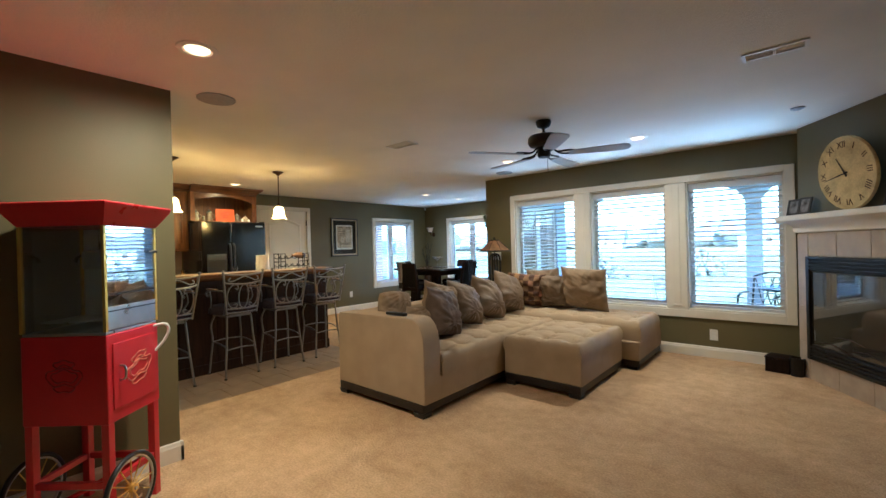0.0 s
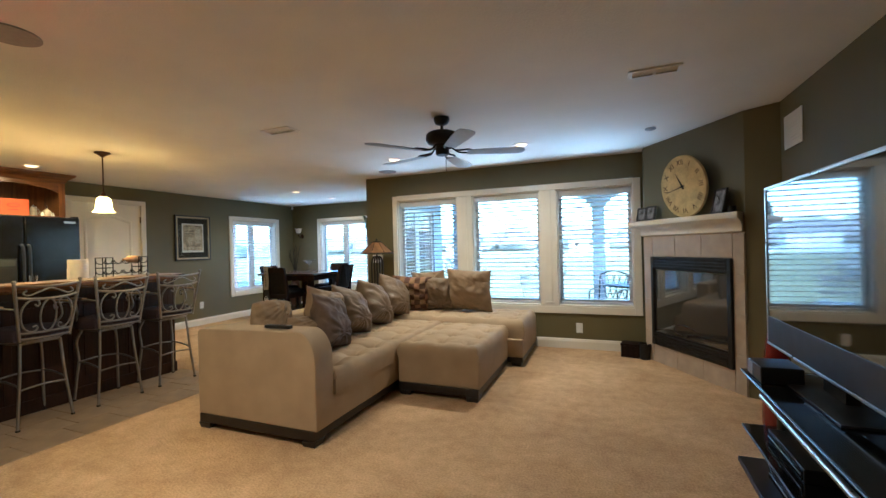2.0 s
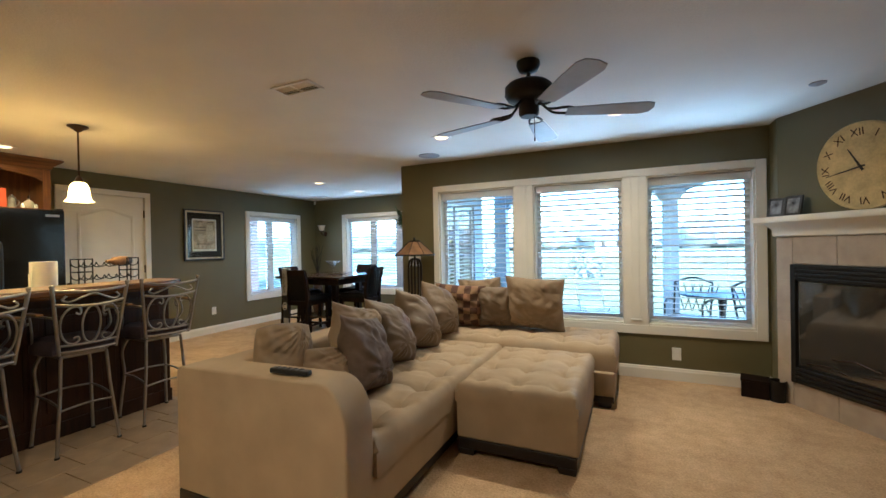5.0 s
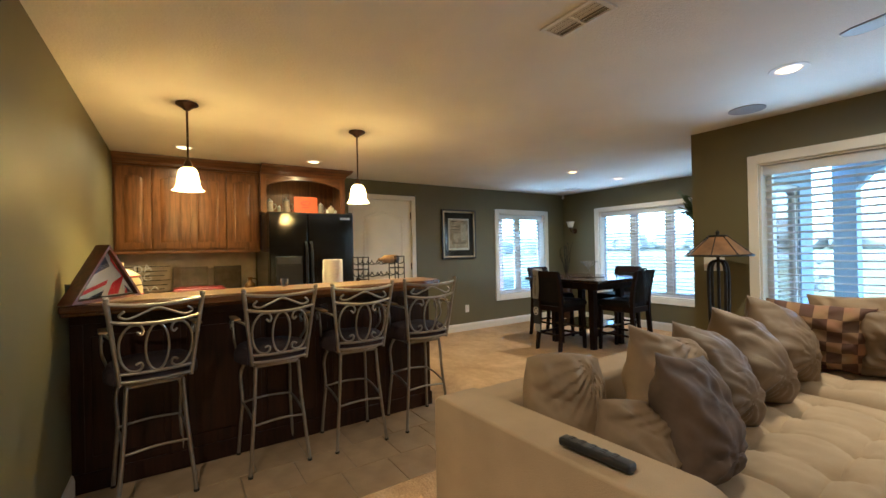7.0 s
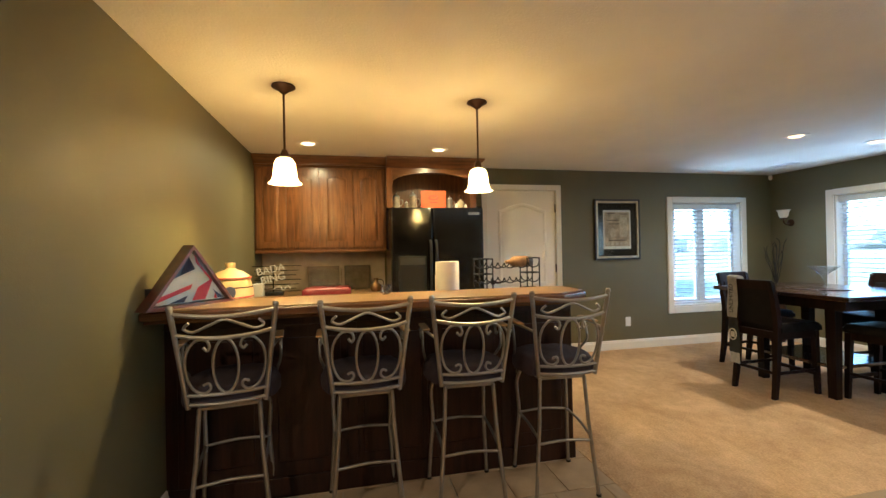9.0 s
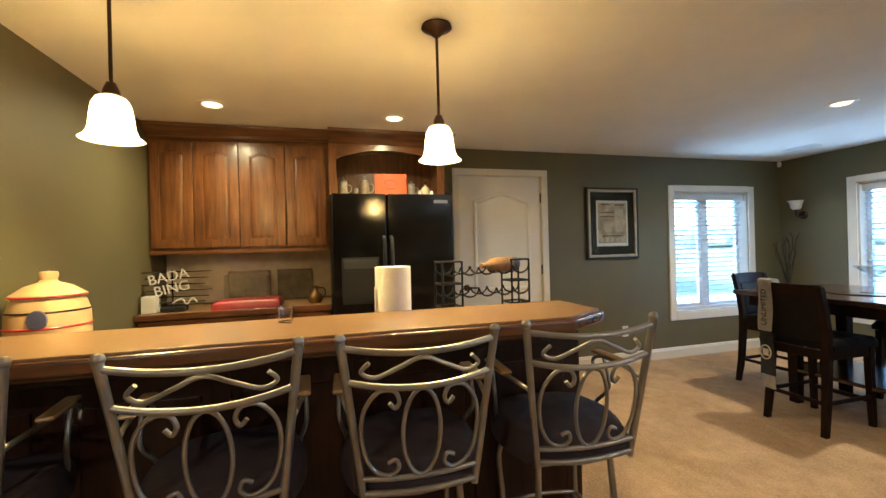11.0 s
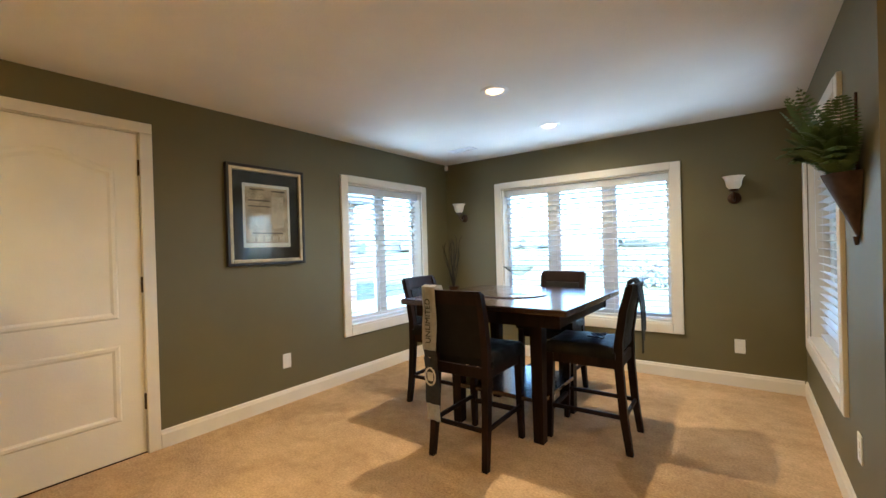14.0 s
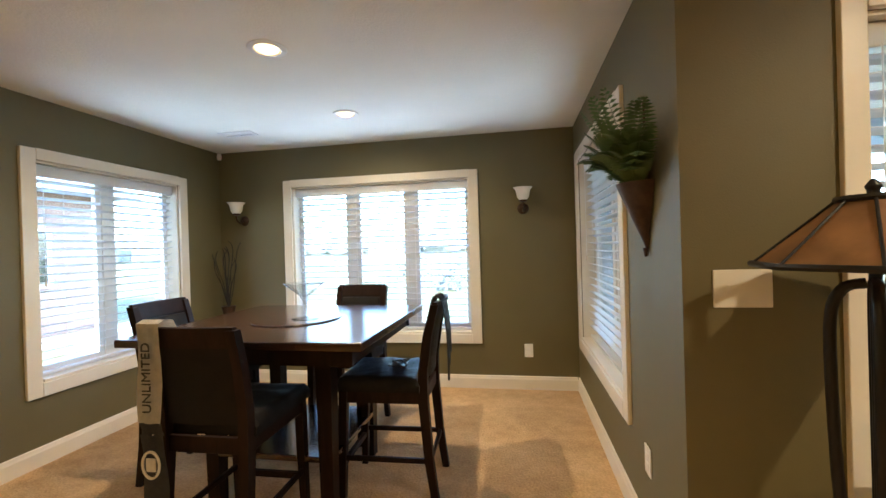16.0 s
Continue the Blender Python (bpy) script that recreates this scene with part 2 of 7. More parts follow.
# thin opal glass: half of the light passes straight through
sn, sl = M_SHADE.node_tree.nodes, M_SHADE.node_tree.links
s_open, s_mix = sn.new("ShaderNodeBsdfTransparent"), sn.new("ShaderNodeMixShader")
s_open.inputs[0].default_value, s_mix.inputs[0].default_value = (1.0, 0.93, 0.82, 1), 0.5
sl.new(sn["Principled BSDF"].outputs[0], s_mix.inputs[1]), sl.new(s_open.outputs[0], s_mix.inputs[2])
sl.new(s_mix.outputs[0], sn["Material Output"].inputs[0])
M_LEAF = material("fern_green", (0.085, 0.145, 0.05), 0.55, vary=0.3, scale=14, spec=0.4)
M_GRASS = material("lawn_grass", (0.135, 0.14, 0.062), 0.9, vary=0.2, scale=0.8, bump=0.6, bump_scale=20)
M_CONC = material("patio_concrete", (0.45, 0.43, 0.40), 0.85, vary=0.1, scale=2, bump=0.2, bump_scale=80)
# pale paint with the blue cast of skylit shade put into its colour
M_POST = material("sky_tinted_paint", (0.45, 0.53, 0.64), 0.6, vary=0.06, scale=4)
M_BRICK = material("red_siding", (0.24, 0.16, 0.13), 0.8, vary=0.15, scale=4)
# distance haze is mixed into this foliage colour: paler and bluer than leaves
M_TREE = material("hazed_foliage", (0.19, 0.21, 0.215), 0.9, vary=0.35, scale=0.6)


# mesh helpers
def weigh_normals(me):
    """Area-weighted corner normals, so that large flat faces stay flat beside small bevels."""
    at = [[] for _ in me.vertices]
    normals = [p.normal.copy() for p in me.polygons]
    areas = [p.area for p in me.polygons]
    for p in me.polygons:
        for v in p.vertices:
            at[v].append(p.index)
    corner = []
    for p in me.polygons:
        for v in p.vertices:
            s = Vector((0, 0, 0))
            for g in at[v]:
                if normals[g].dot(normals[p.index]) > 0.62:
                    s += normals[g] * areas[g]
            corner.append(s.normalized() if s.length > 1e-12 else normals[p.index])
    me.normals_split_custom_set(corner)


def mesh_of(bm, name, smooth=True):
    me = bpy.data.meshes.new(name)
    bmesh.ops.recalc_face_normals(bm, faces=bm.faces)
    bm.to_mesh(me)
    bm.free()
    if smooth:
        for p in me.polygons:
            p.use_smooth = True
        if len(me.polygons) > 1500:
            me.set_sharp_from_angle(angle=radians(38))
        else:
            weigh_normals(me)
    return me


def part(name, bm, mat, parent=None, label="", smooth=True):
    me = mesh_of(bm, name, smooth)
    me.materials.append(mat)
    ob = new(name, me)
    if parent is not None:
        ob.parent = parent
    if label:
        tagged(ob, label)
    return ob


def thing(name, x, y, z, label, category, rz=0.0, group=""):
    ob = new(name)
    ob.empty_display_size = 0.1
    ob.matrix_basis = pose(x, y, z, 0, 0, rz)
    return tagged(ob, label, category, group)


def structure(name, bm, mat, label="", category="", smooth=True):
    return tagged(part(name, bm, mat, smooth=smooth), label, category, kind="structure")


def box(x0, x1, y0, y1, z0, z1, bevel=0.0, seg=2, bm=None):
    own = bmesh.new()
    bmesh.ops.create_cube(own, size=1.0, matrix=Matrix.Translation(((x0 + x1) / 2, (y0 + y1) / 2, (z0 + z1) / 2)) @ Matrix.Diagonal((abs(x1 - x0), abs(y1 - y0), abs(z1 - z0), 1)))
    if bevel:
        bmesh.ops.bevel(own, geom=own.edges[:], offset=bevel, segments=seg, affect="EDGES", profile=0.5)
    if bm is None:
        return own
    return merge(bm, own)


def merge(bm, other, m=None):
    me = bpy.data.meshes.new("tmp")
    if m is not None:
        other.transform(m)
    other.to_mesh(me)
    other.free()
    bm.from_mesh(me)
    bpy.data.meshes.remove(me)
    return bm


def lathe(profile, seg=24, bm=None):
    """Turned solid about z from (radius, height) pairs."""
    own = bmesh.new()
    rings = []
    for r, z in profile:
        if r < 1e-5:
            rings.append([own.verts.new((0, 0, z))])
        else:
            rings.append([own.verts.new((r * math.cos(2 * math.pi * i / seg), r * math.sin(2 * math.pi * i / seg), z)) for i in range(seg)])
    for a, b in zip(rings, rings[1:]):
        for i in range(seg):
            j = (i + 1) % seg
            if len(a) == 1 and len(b) > 1:
                own.faces.new((a[0], b[i], b[j]))
            elif len(b) == 1 and len(a) > 1:
                own.faces.new((a[i], a[j], b[0]))
            elif len(a) > 1:
                own.faces.new((a[i], a[j], b[j], b[i]))
    for ring in (rings[0], rings[-1]):
        if len(ring) > 1:
            own.faces.new(ring)
    return own if bm is None else merge(bm, own)


def tube(points, r, seg=8, bm=None, closed=False, flat=1.0):
    """Round bar along points; r a number or one per point."""
    own = bmesh.new()
    pts = [Vector(p) for p in points]
    n = len(pts)
    rs = r if isinstance(r, (list, tuple)) else [r] * n
    rings, up = [], None
    for i, p in enumerate(pts):
        a = pts[i - 1] if (i or closed) else p
        b = pts[(i + 1) % n] if (i < n - 1 or closed) else p
        d = (b - a).normalized()
        if up is None:
            up = Vector((0, 0, 1)) if abs(d.z) < 0.9 else Vector((1, 0, 0))
        side = d.cross(up).normalized()
        up = side.cross(d).normalized()
        rings.append([own.verts.new(p + rs[i] * (math.cos(2 * math.pi * k / seg) * side + flat * math.sin(2 * math.pi * k / seg) * up)) for k in range(seg)])
    pairs = list(zip(rings, rings[1:])) + ([(rings[-1], rings[0])] if closed else [])
    for a, b in pairs:
        for k in range(seg):
            j = (k + 1) % seg
            own.faces.new((a[k], a[j], b[j], b[k]))
    if not closed:
        own.faces.new(rings[0]), own.faces.new(rings[-1])
    return own if bm is None else merge(bm, own)


def spline(points, steps=6, closed=False):
    """Smooth curve through points (Catmull-Rom)."""
    p = [Vector(q) for q in points]
    n = len(p)
    out = []
    for i in range(n if closed else n - 1):
        p0 = p[i - 1] if (i or closed) else p[0]
        p1, p2 = p[i], p[(i + 1) % n]
        p3 = p[(i + 2) % n] if (i < n - 2 or closed) else p[-1]
        for k in range(steps):
            t = k / steps
            out.append(0.5 * (2 * p1 + (p2 - p0) * t + (2 * p0 - 5 * p1 + 4 * p2 - p3) * t * t + (3 * p1 - p0 - 3 * p2 + p3) * t ** 3))
    if not closed:
        out.append(p[-1])
    return out


def prism(outline, z0, z1, bevel=0.0, bm=None):
    """Upright solid over a flat outline of (x, y)."""
    own = bmesh.new()
    a = [own.verts.new((x, y, z0)) for x, y in outline]
    b = [own.verts.new((x, y, z1)) for x, y in outline]
    n = len(a)
    own.faces.new(a[::-1]), own.faces.new(b)
    for i in range(n):
        own.faces.new((a[i], a[(i + 1) % n], b[(i + 1) % n], b[i]))
    if bevel:
        bmesh.ops.recalc_face_normals(own, faces=own.faces)
        bmesh.ops.bevel(own, geom=own.edges[:], offset=bevel, segments=2, affect="EDGES", profile=0.5)
    return own if bm is None else merge(bm, own)


TO_XZ = Matrix(((1, 0, 0, 0), (0, 0, -1, 0), (0, 1, 0, 0), (0, 0, 0, 1)))  # x,y,z -> x,-z,y


def wall_with_holes(along, at, thick, lo, hi, z0, z1, holes, bm=None):
    """Wall along 'x' or 'y' with its room face at 'at' and its body on the far side; holes are (a0, a1, z0, z1)."""
    own = bm or bmesh.new()
    b0, b1 = min(at, at + thick), max(at, at + thick)
    cuts = sorted(holes)
    spans, pos = [], lo
    for a0, a1, h0, h1 in cuts:
        spans.append((pos, a0, z0, z1)), spans.append((a0, a1, z0, h0)), spans.append((a0, a1, h1, z1))
        pos = a1
    spans.append((pos, hi, z0, z1))
    for a0, a1, c0, c1 in spans:
        if a1 - a0 > 1e-4 and c1 - c0 > 1e-4:
            box(*((a0, a1, b0, b1) if along == "x" else (b0, b1, a0, a1)), c0, c1, bm=own)
    return own

# the rooms
CEIL, THICK = 2.305, 0.16
bm = box(-7.2, -3.72, 3.39, 8.0, -0.12, 0.0)
box(-3.72, 1.2, -3.2, 8.0, -0.12, 0.0, bm=bm)
floor = structure("floor", bm, M_CARPET, "tan plush carpet with footprints and vacuum marks", "carpet")
tile_bed = structure("floor_bar", box(-7.2, -3.72, 0.9, 3.39, -0.12, -0.006), M_GROUT, "beige ceramic tile floor along the bar", "tile floor")
structure("ceiling", box(-7.2, 1.2, -3.2, 8.0, CEIL, CEIL + 0.12), M_CEIL, "off-white textured ceiling", "ceiling")

OPEN3 = [(-3.02, -2.11), (-1.90, -1.015), (-0.81, 0.045)]
structure("wall_left", wall_with_holes("y", -7.0, -THICK, 0.86, 7.8 + THICK, 0, CEIL, [(3.545, 4.475, 0.0, 2.055), (6.155, 7.27, 0.51, 1.91)]), M_WALL, "olive green painted wall", "wall", False)
structure("wall_nook_end", wall_with_holes("x", 7.8, THICK, -7.0, -3.53 + THICK, 0, CEIL, [(-6.205, -4.455, 0.49, 1.915)]), M_WALL, "olive green painted wall", "wall", False)
structure("wall_nook_side", wall_with_holes("y", -3.53, THICK, 5.48 + THICK, 7.8, 0, CEIL, [(6.205, 7.555, 0.505, 1.955)]), M_WALL, "olive green painted wall", "wall", False)
structure("wall_siding", wall_with_holes("y", -3.366, 0.02, 5.66, 7.96, -0.3, 2.6, [(6.205, 7.555, 0.505, 1.955)]), M_POST, "pale painted outside siding, blue of the sky in its colour", "siding", False)
structure("wall_windows", wall_with_holes("x", 5.48, THICK, -3.53, 1.16, 0, CEIL, [(a, b, 0.51, 1.945) for a, b in OPEN3]), M_WALL, "olive green painted wall", "wall", False)
structure("wall_tv", box(1.0, 1.16, -3.16, 5.48, 0, CEIL), M_WALL, "olive green painted wall", "wall", False)
structure("wall_bar", box(-7.0, -2.82, 0.86, 1.02, 0, CEIL), M_WALL, "olive green painted wall", "wall", False)
structure("wall_entry", box(-2.98, -2.82, -3.16, 0.86, 0, CEIL), M_WALL, "olive green painted wall", "wall", False)
structure("wall_back", box(-2.82, 1.0, -3.16, -3.0, 0, CEIL), M_WALL, "olive green painted wall", "wall", False)
FP_A, FP_B = Vector((0.15, 5.27)), Vector((0.80, 4.22))
structure("wall_chimney", prism([(0.15, 5.48), (0.15, 5.27), (0.80, 4.22), (1.0, 4.09), (1.0, 5.48)], 0, CEIL), M_WALL, "olive green painted chimney breast across the corner", "wall", False)


def baseboard(x0, y0, x1, y1, height=0.118, deep=0.016):
    """Moulded board along the wall from one point to the other; the room lies to its right."""
    d = Vector((x1 - x0, y1 - y0, 0))
    prof = [(0, 0), (deep, 0), (deep, height - 0.03), (deep * 0.7, height - 0.018), (deep * 0.55, height - 0.006), (0, height)]
    u = d.normalized()
    n = Vector((u.y, -u.x, 0))
    own = bmesh.new()
    a = [own.verts.new(Vector((x0, y0, 0)) + n * p + Vector((0, 0, q))) for p, q in prof]
    b = [own.verts.new(Vector((x1, y1, 0)) + n * p + Vector((0, 0, q))) for p, q in prof]
    own.faces.new(a), own.faces.new(b[::-1])
    for i in range(len(a)):
        own.faces.new((a[i], a[(i + 1) % len(a)], b[(i + 1) % len(a)], b[i]))
    structure("baseboard", own, M_TRIM, "cream painted moulded baseboard", "baseboard", False)


for run in ((-7.0, 4.532, -7.0, 7.8), (-6.984, 7.8, -3.546, 7.8), (-3.53, 7.8, -3.53, 5.464), (-3.53, 5.48, 0.15, 5.48), (1.0, 4.09, 1.0, -3.0), (-2.82, -3.0, -2.82, 1.036), (-2.804, 1.02, -4.64, 1.02)):
    baseboard(*run)


def window(name, m, u0, u1, z0, z1, holes, bars, depth=THICK, casing=0.085):
    """Cased window: u runs along the wall, local y points outdoors. holes: the openings in u; bars: mullion centres."""
    root = tagged(new(name), "cream cased window with white frame behind a lowered blind", "window", kind="structure")
    root.matrix_basis = m
    hz0, hz1 = z0 + casing, z1 - casing + 0.015
    f = -0.02
    frame_ob = part("window_frame", box(u0, holes[0][0], f, 0.004, z0, z1, 0.004), M_TRIM, root)
    part("casing", box(holes[-1][1], u1, f, 0.004, z0, z1, 0.004), M_TRIM, root)
    part("casing", box(holes[0][0], holes[-1][1], f - 0.002, 0.004, hz1, z1 + 0.004, 0.004), M_TRIM, root)
    part("casing", box(holes[0][0], holes[-1][1], f - 0.002, 0.004, z0, hz0, 0.004), M_TRIM, root)
    for a, b in zip(holes, holes[1:]):
        part("mullion_casing", box(a[1], b[0], f, 0.004, hz0, hz1, 0.004), M_TRIM, root)
        mid = (a[1] + b[0]) / 2
        part("mullion_strip", box(mid - 0.034, mid + 0.034, f - 0.009, f + 0.001, hz0 + 0.06, hz1 - 0.002, 0.004), M_TRIM, root)
        part("mullion_foot", box(mid - 0.046, mid + 0.046, f - 0.016, f + 0.001, hz0 + 0.042, hz0 + 0.06, 0.004), M_TRIM, root)
    for a, b in holes:
        j = box(a, a + 0.014, 0.006, depth, hz0, hz1)
        box(b - 0.014, b, 0.006, depth, hz0, hz1, bm=j), box(a + 0.014, b - 0.014, 0.006, depth, hz1 - 0.014, hz1, bm=j)
        part("jamb", j, M_TRIM, frame_ob)
        part("window_sill", box(a + 0.014, b - 0.014, -0.012, depth, hz0 - 0.002, hz0 + 0.02, 0.004), M_TRIM, root)
        here = [c for c in bars if a < c < b]
        edges = [a + 0.014, *here, b - 0.014]
        for i, (e0, e1) in enumerate(zip(edges, edges[1:])):
            l0, l1 = e0 + (0.035 if i else 0.0), e1 - (0.035 if i < len(edges) - 2 else 0.0)
            s = box(l0, l0 + 0.038, 0.116, 0.15, hz0 + 0.02, hz1 - 0.014)
            box(l1 - 0.038, l1, 0.116, 0.15, hz0 + 0.02, hz1 - 0.014, bm=s)
            box(l0 + 0.038, l1 - 0.038, 0.116, 0.15, hz0 + 0.02, hz0 + 0.075, bm=s), box(l0 + 0.038, l1 - 0.038, 0.116, 0.15, hz1 - 0.06, hz1 - 0.014, bm=s)
            part("sash", s, M_WHITE, root)
            p = part("pane", box(l0 + 0.038, l1 - 0.038, 0.131, 0.136, hz0 + 0.075, hz1 - 0.06), M_PANE, root)
            p.visible_shadow = False
        for c in here:
            part("mullion", box(c - 0.035, c + 0.035, 0.105, 0.152, hz0 + 0.02, hz1 - 0.014, 0.004), M_WHITE, root)
    return root


def slat_mesh(width, deep=0.058):
    own = bmesh.new()
    rows = []
    for x in (-width / 2, width / 2):
        rows.append([own.verts.new((x, y, z)) for y, z in ((-deep / 2, 0), (0, 0.0035), (deep / 2, 0), (deep / 2, -0.003), (0, 0.0005), (-deep / 2, -0.003))])
    for i in range(6):
        own.faces.new((rows[0][i], rows[0][(i + 1) % 6], rows[1][(i + 1) % 6], rows[1][i]))
    own.faces.new(rows[0][::-1]), own.faces.new(rows[1])
    me = mesh_of(own, "slat", False)
    me.materials.append(M_SLAT)
    return me


def blind(m, a, b, top, bottom, tilt, cords, pitch=0.0555):
    """Slatted blind between a and b along the wall, hung inside the opening."""
    root = tagged(new("window_blind"), "white two-inch slat blind, lowered with slats open", "blind", "window blinds")
    root.matrix_basis = m
    w, mid = b - a - 0.012, (a + b) / 2
    part("valance", box(a + 0.003, b - 0.003, 0.040, 0.054, top - 0.078, top - 0.002, 0.004), M_SLAT, root)
    part("headrail", box(a + 0.006, b - 0.006, 0.056, 0.11, top - 0.05, top - 0.002), M_SLAT, root)
    me = slat_mesh(w)
    z = top - 0.10
    while z > bottom + 0.045:
        s = new("slat", me)
        s.parent = root
        s.matrix_basis = pose(mid, 0.083, z, tilt + random.uniform(-1.2, 1.2), 0, 0)
        z -= pitch
    part("bottom_rail", box(a + 0.006, b - 0.006, 0.057, 0.11, bottom + 0.004, bottom + 0.026, 0.004), M_SLAT, root)
    for c in cords:
        part("ladder_cord", tube([(c, 0.0525, bottom + 0.02), (c, 0.0525, top - 0.07)], 0.0012, 4), M_SLAT, root)
    part("cord", tube([(a + 0.06, 0.036, top - 0.07), (a + 0.06, 0.036, top - 0.75)], 0.0022, 5), M_SLAT, root)
    part("cord_tassel", tube([(a + 0.06, 0.036, top - 0.75), (a + 0.06, 0.036, top - 0.79)], [0.004, 0.009], 8), M_TRIM, root)
    return root


W_N = pose(0, 5.48, 0)
W_E = pose(0, 7.8, 0)
W_L = pose(-7.0, 0, 0, 0, 0, 90)
W_S = pose(-3.53, 0, 0, 0, 0, -90)
window("window_1", W_N, -3.09, 0.125, 0.425, 2.015, OPEN3, [])
for a, b in OPEN3:
    blind(W_N, a + 0.014, b - 0.014, 1.93, 0.53, -13, (a + 0.2, b - 0.2))
window("window_2", W_E, -6.29, -4.37, 0.405, 1.985, [(-6.205, -4.455)], [-5.62, -5.03])
blind(W_E, -6.191, -4.469, 1.90, 0.51, -12, (-5.95, -5.33, -4.71))
window("window_3", W_L, 6.07, 7.355, 0.425, 1.98, [(6.155, 7.27)], [6.70])
blind(W_L, 6.169, 7.256, 1.895, 0.53, -12, (6.36, 7.06))
window("window_4", W_S, -7.64, -6.12, 0.42, 2.025, [(-7.555, -6.205)], [-6.88])
blind(W_S, -7.541, -6.219, 1.94, 0.525, -12, (-7.3, -6.45))


def panel_door():
    root = tagged(new("door_1"), "closed white two-panel door with arched upper panel", "door", kind="structure")
    root.matrix_basis = W_L
    y0, y1 = 3.56, 4.46
    for n, b in (("casing", (3.495, 3.56, 0, 2.045)), ("casing", (4.46, 4.53, 0, 2.045)), ("casing", (3.495, 4.53, 2.045, 2.11))):
        part(n, box(b[0], b[1], -0.018, 0.004, b[2], b[3], 0.004), M_TRIM, root)
    part("jamb", box(3.545, 3.56, 0.006, 0.14, 0, 2.04), M_TRIM, root), part("jamb", box(4.46, 4.475, 0.006, 0.14, 0, 2.04), M_TRIM, root)
    part("jamb", box(3.56, 4.46, 0.006, 0.14, 2.04, 2.055), M_TRIM, root)
    leaf = part("door_leaf", box(y0 + 0.003, y1 - 0.003, 0.012, 0.05, 0.008, 2.037, 0.002), M_DOOR, root)
    a, b = 3.705, 4.335

    def ring(points):
        """Moulding round a panel: a raised rim with a sunken field."""
        own = bmesh.new()
        mid = Vector((sum(p[0] for p in points) / len(points), sum(p[1] for p in points) / len(points)))
        loops = []
        for k, y in ((0.0, 0.0125), (0.012, 0.004), (0.028, 0.004), (0.042, 0.011)):
            loop = []
            for p in points:
                d = (mid - Vector(p))
                loop.append(own.verts.new((p[0] + math.copysign(min(k, abs(d.x)), d.x), y, p[1] + math.copysign(min(k, abs(d.y)), d.y))))
            loops.append(loop)
        for p, q in zip(loops, loops[1:]):
            for i in range(len(p)):
                j = (i + 1) % len(p)
                own.faces.new((p[i], p[j], q[j], q[i]))
        own.faces.new(loops[-1])
        part("panel", own, M_DOOR, leaf, smooth=False)
    ring([(a, 0.245), (b, 0.245), (b, 0.715), (a, 0.715)])
    arch = [(b - (b - a) * i / 14, 1.80 + 0.085 * math.sin(math.pi * i / 14) ** 1.4) for i in range(15)]
    ring([(a, 0.875), (b, 0.875)] + arch)
    for z in (1.822, 1.077, 0.332):
        part("hinge", box(4.452, 4.468, -0.004, 0.014, z - 0.05, z + 0.05, 0.002), M_BRONZE, root, "dark bronze hinge")
    h = lathe([(0, 0), (0.032, 0), (0.032, 0.008), (0.012, 0.014), (0.011, 0.045), (0, 0.045)], 20)
    h.transform(pose(3.622, 0.012, 0.925, 90, 0, 0))
    tube([(3.622, -0.032, 0.925), (3.66, -0.037, 0.926), (3.74, -0.034, 0.922)], [0.011, 0.009, 0.007], 10, bm=h)
    part("door_handle", h, M_BRONZE, root, "dark bronze lever handle")
    part("threshold", box(3.56, 4.46, 0.012, 0.15, 0.0, 0.006), M_BRONZE, root)
    part("backing", box(3.545, 4.475, 0.145, 0.158, 0, 2.055), M_BLACKWOOD, root)


panel_door()


# outdoors
structure("ground", box(-400, 400, -60, 600, -0.45, -0.30), M_GRASS, "mown green lawn running to the distance", "lawn", False)
structure("patio", box(-3.39, 3.2, 5.64, 9.2, -0.30, -0.16), M_CONC, "pale concrete patio slab", "patio", False)


# ceiling fixtures
def can_light(x, y, power, blue=0.38):
    root = thing("recessed_light", x, y, CEIL, "lit recessed ceiling can light with white trim ring", "light", group="recessed lights")
    part("trim_ring", lathe([(0.062, -0.001), (0.066, -0.007), (0.092, -0.005), (0.095, 0.0), (0.062, 0.0)], 32), M_WHITE, root)
    part("bulb", lathe([(0.0, -0.019), (0.025, -0.0175), (0.045, -0.012), (0.058, -0.003), (0.058, 0.0), (0, 0.0)], 24), M_CAN, root, "glowing warm bulb face")
    lamp = bpy.data.lights.new("recessed_lamp", "SPOT")
    lamp.energy, lamp.color, lamp.shadow_soft_size = power * 3.3, (1.0, 0.60 + 0.26 * blue, blue), 0.02
    lamp.spot_size, lamp.spot_blend = radians(176), 1.0
    new("recessed_lamp", lamp).matrix_basis = pose(x, y, CEIL - 0.024)


CANS = [(-2.13, 0.943, 1.9), (-1.033, 4.476, 1.2), (-2.515, 4.485, 1.2), (-5.243, 5.945, 1.35), (-5.272, 6.975, 1.1), (-6.12, 1.6, 1.2, 0.26), (-6.185, 2.808, 1.0, 0.26)]
for c in CANS:
    can_light(*c)


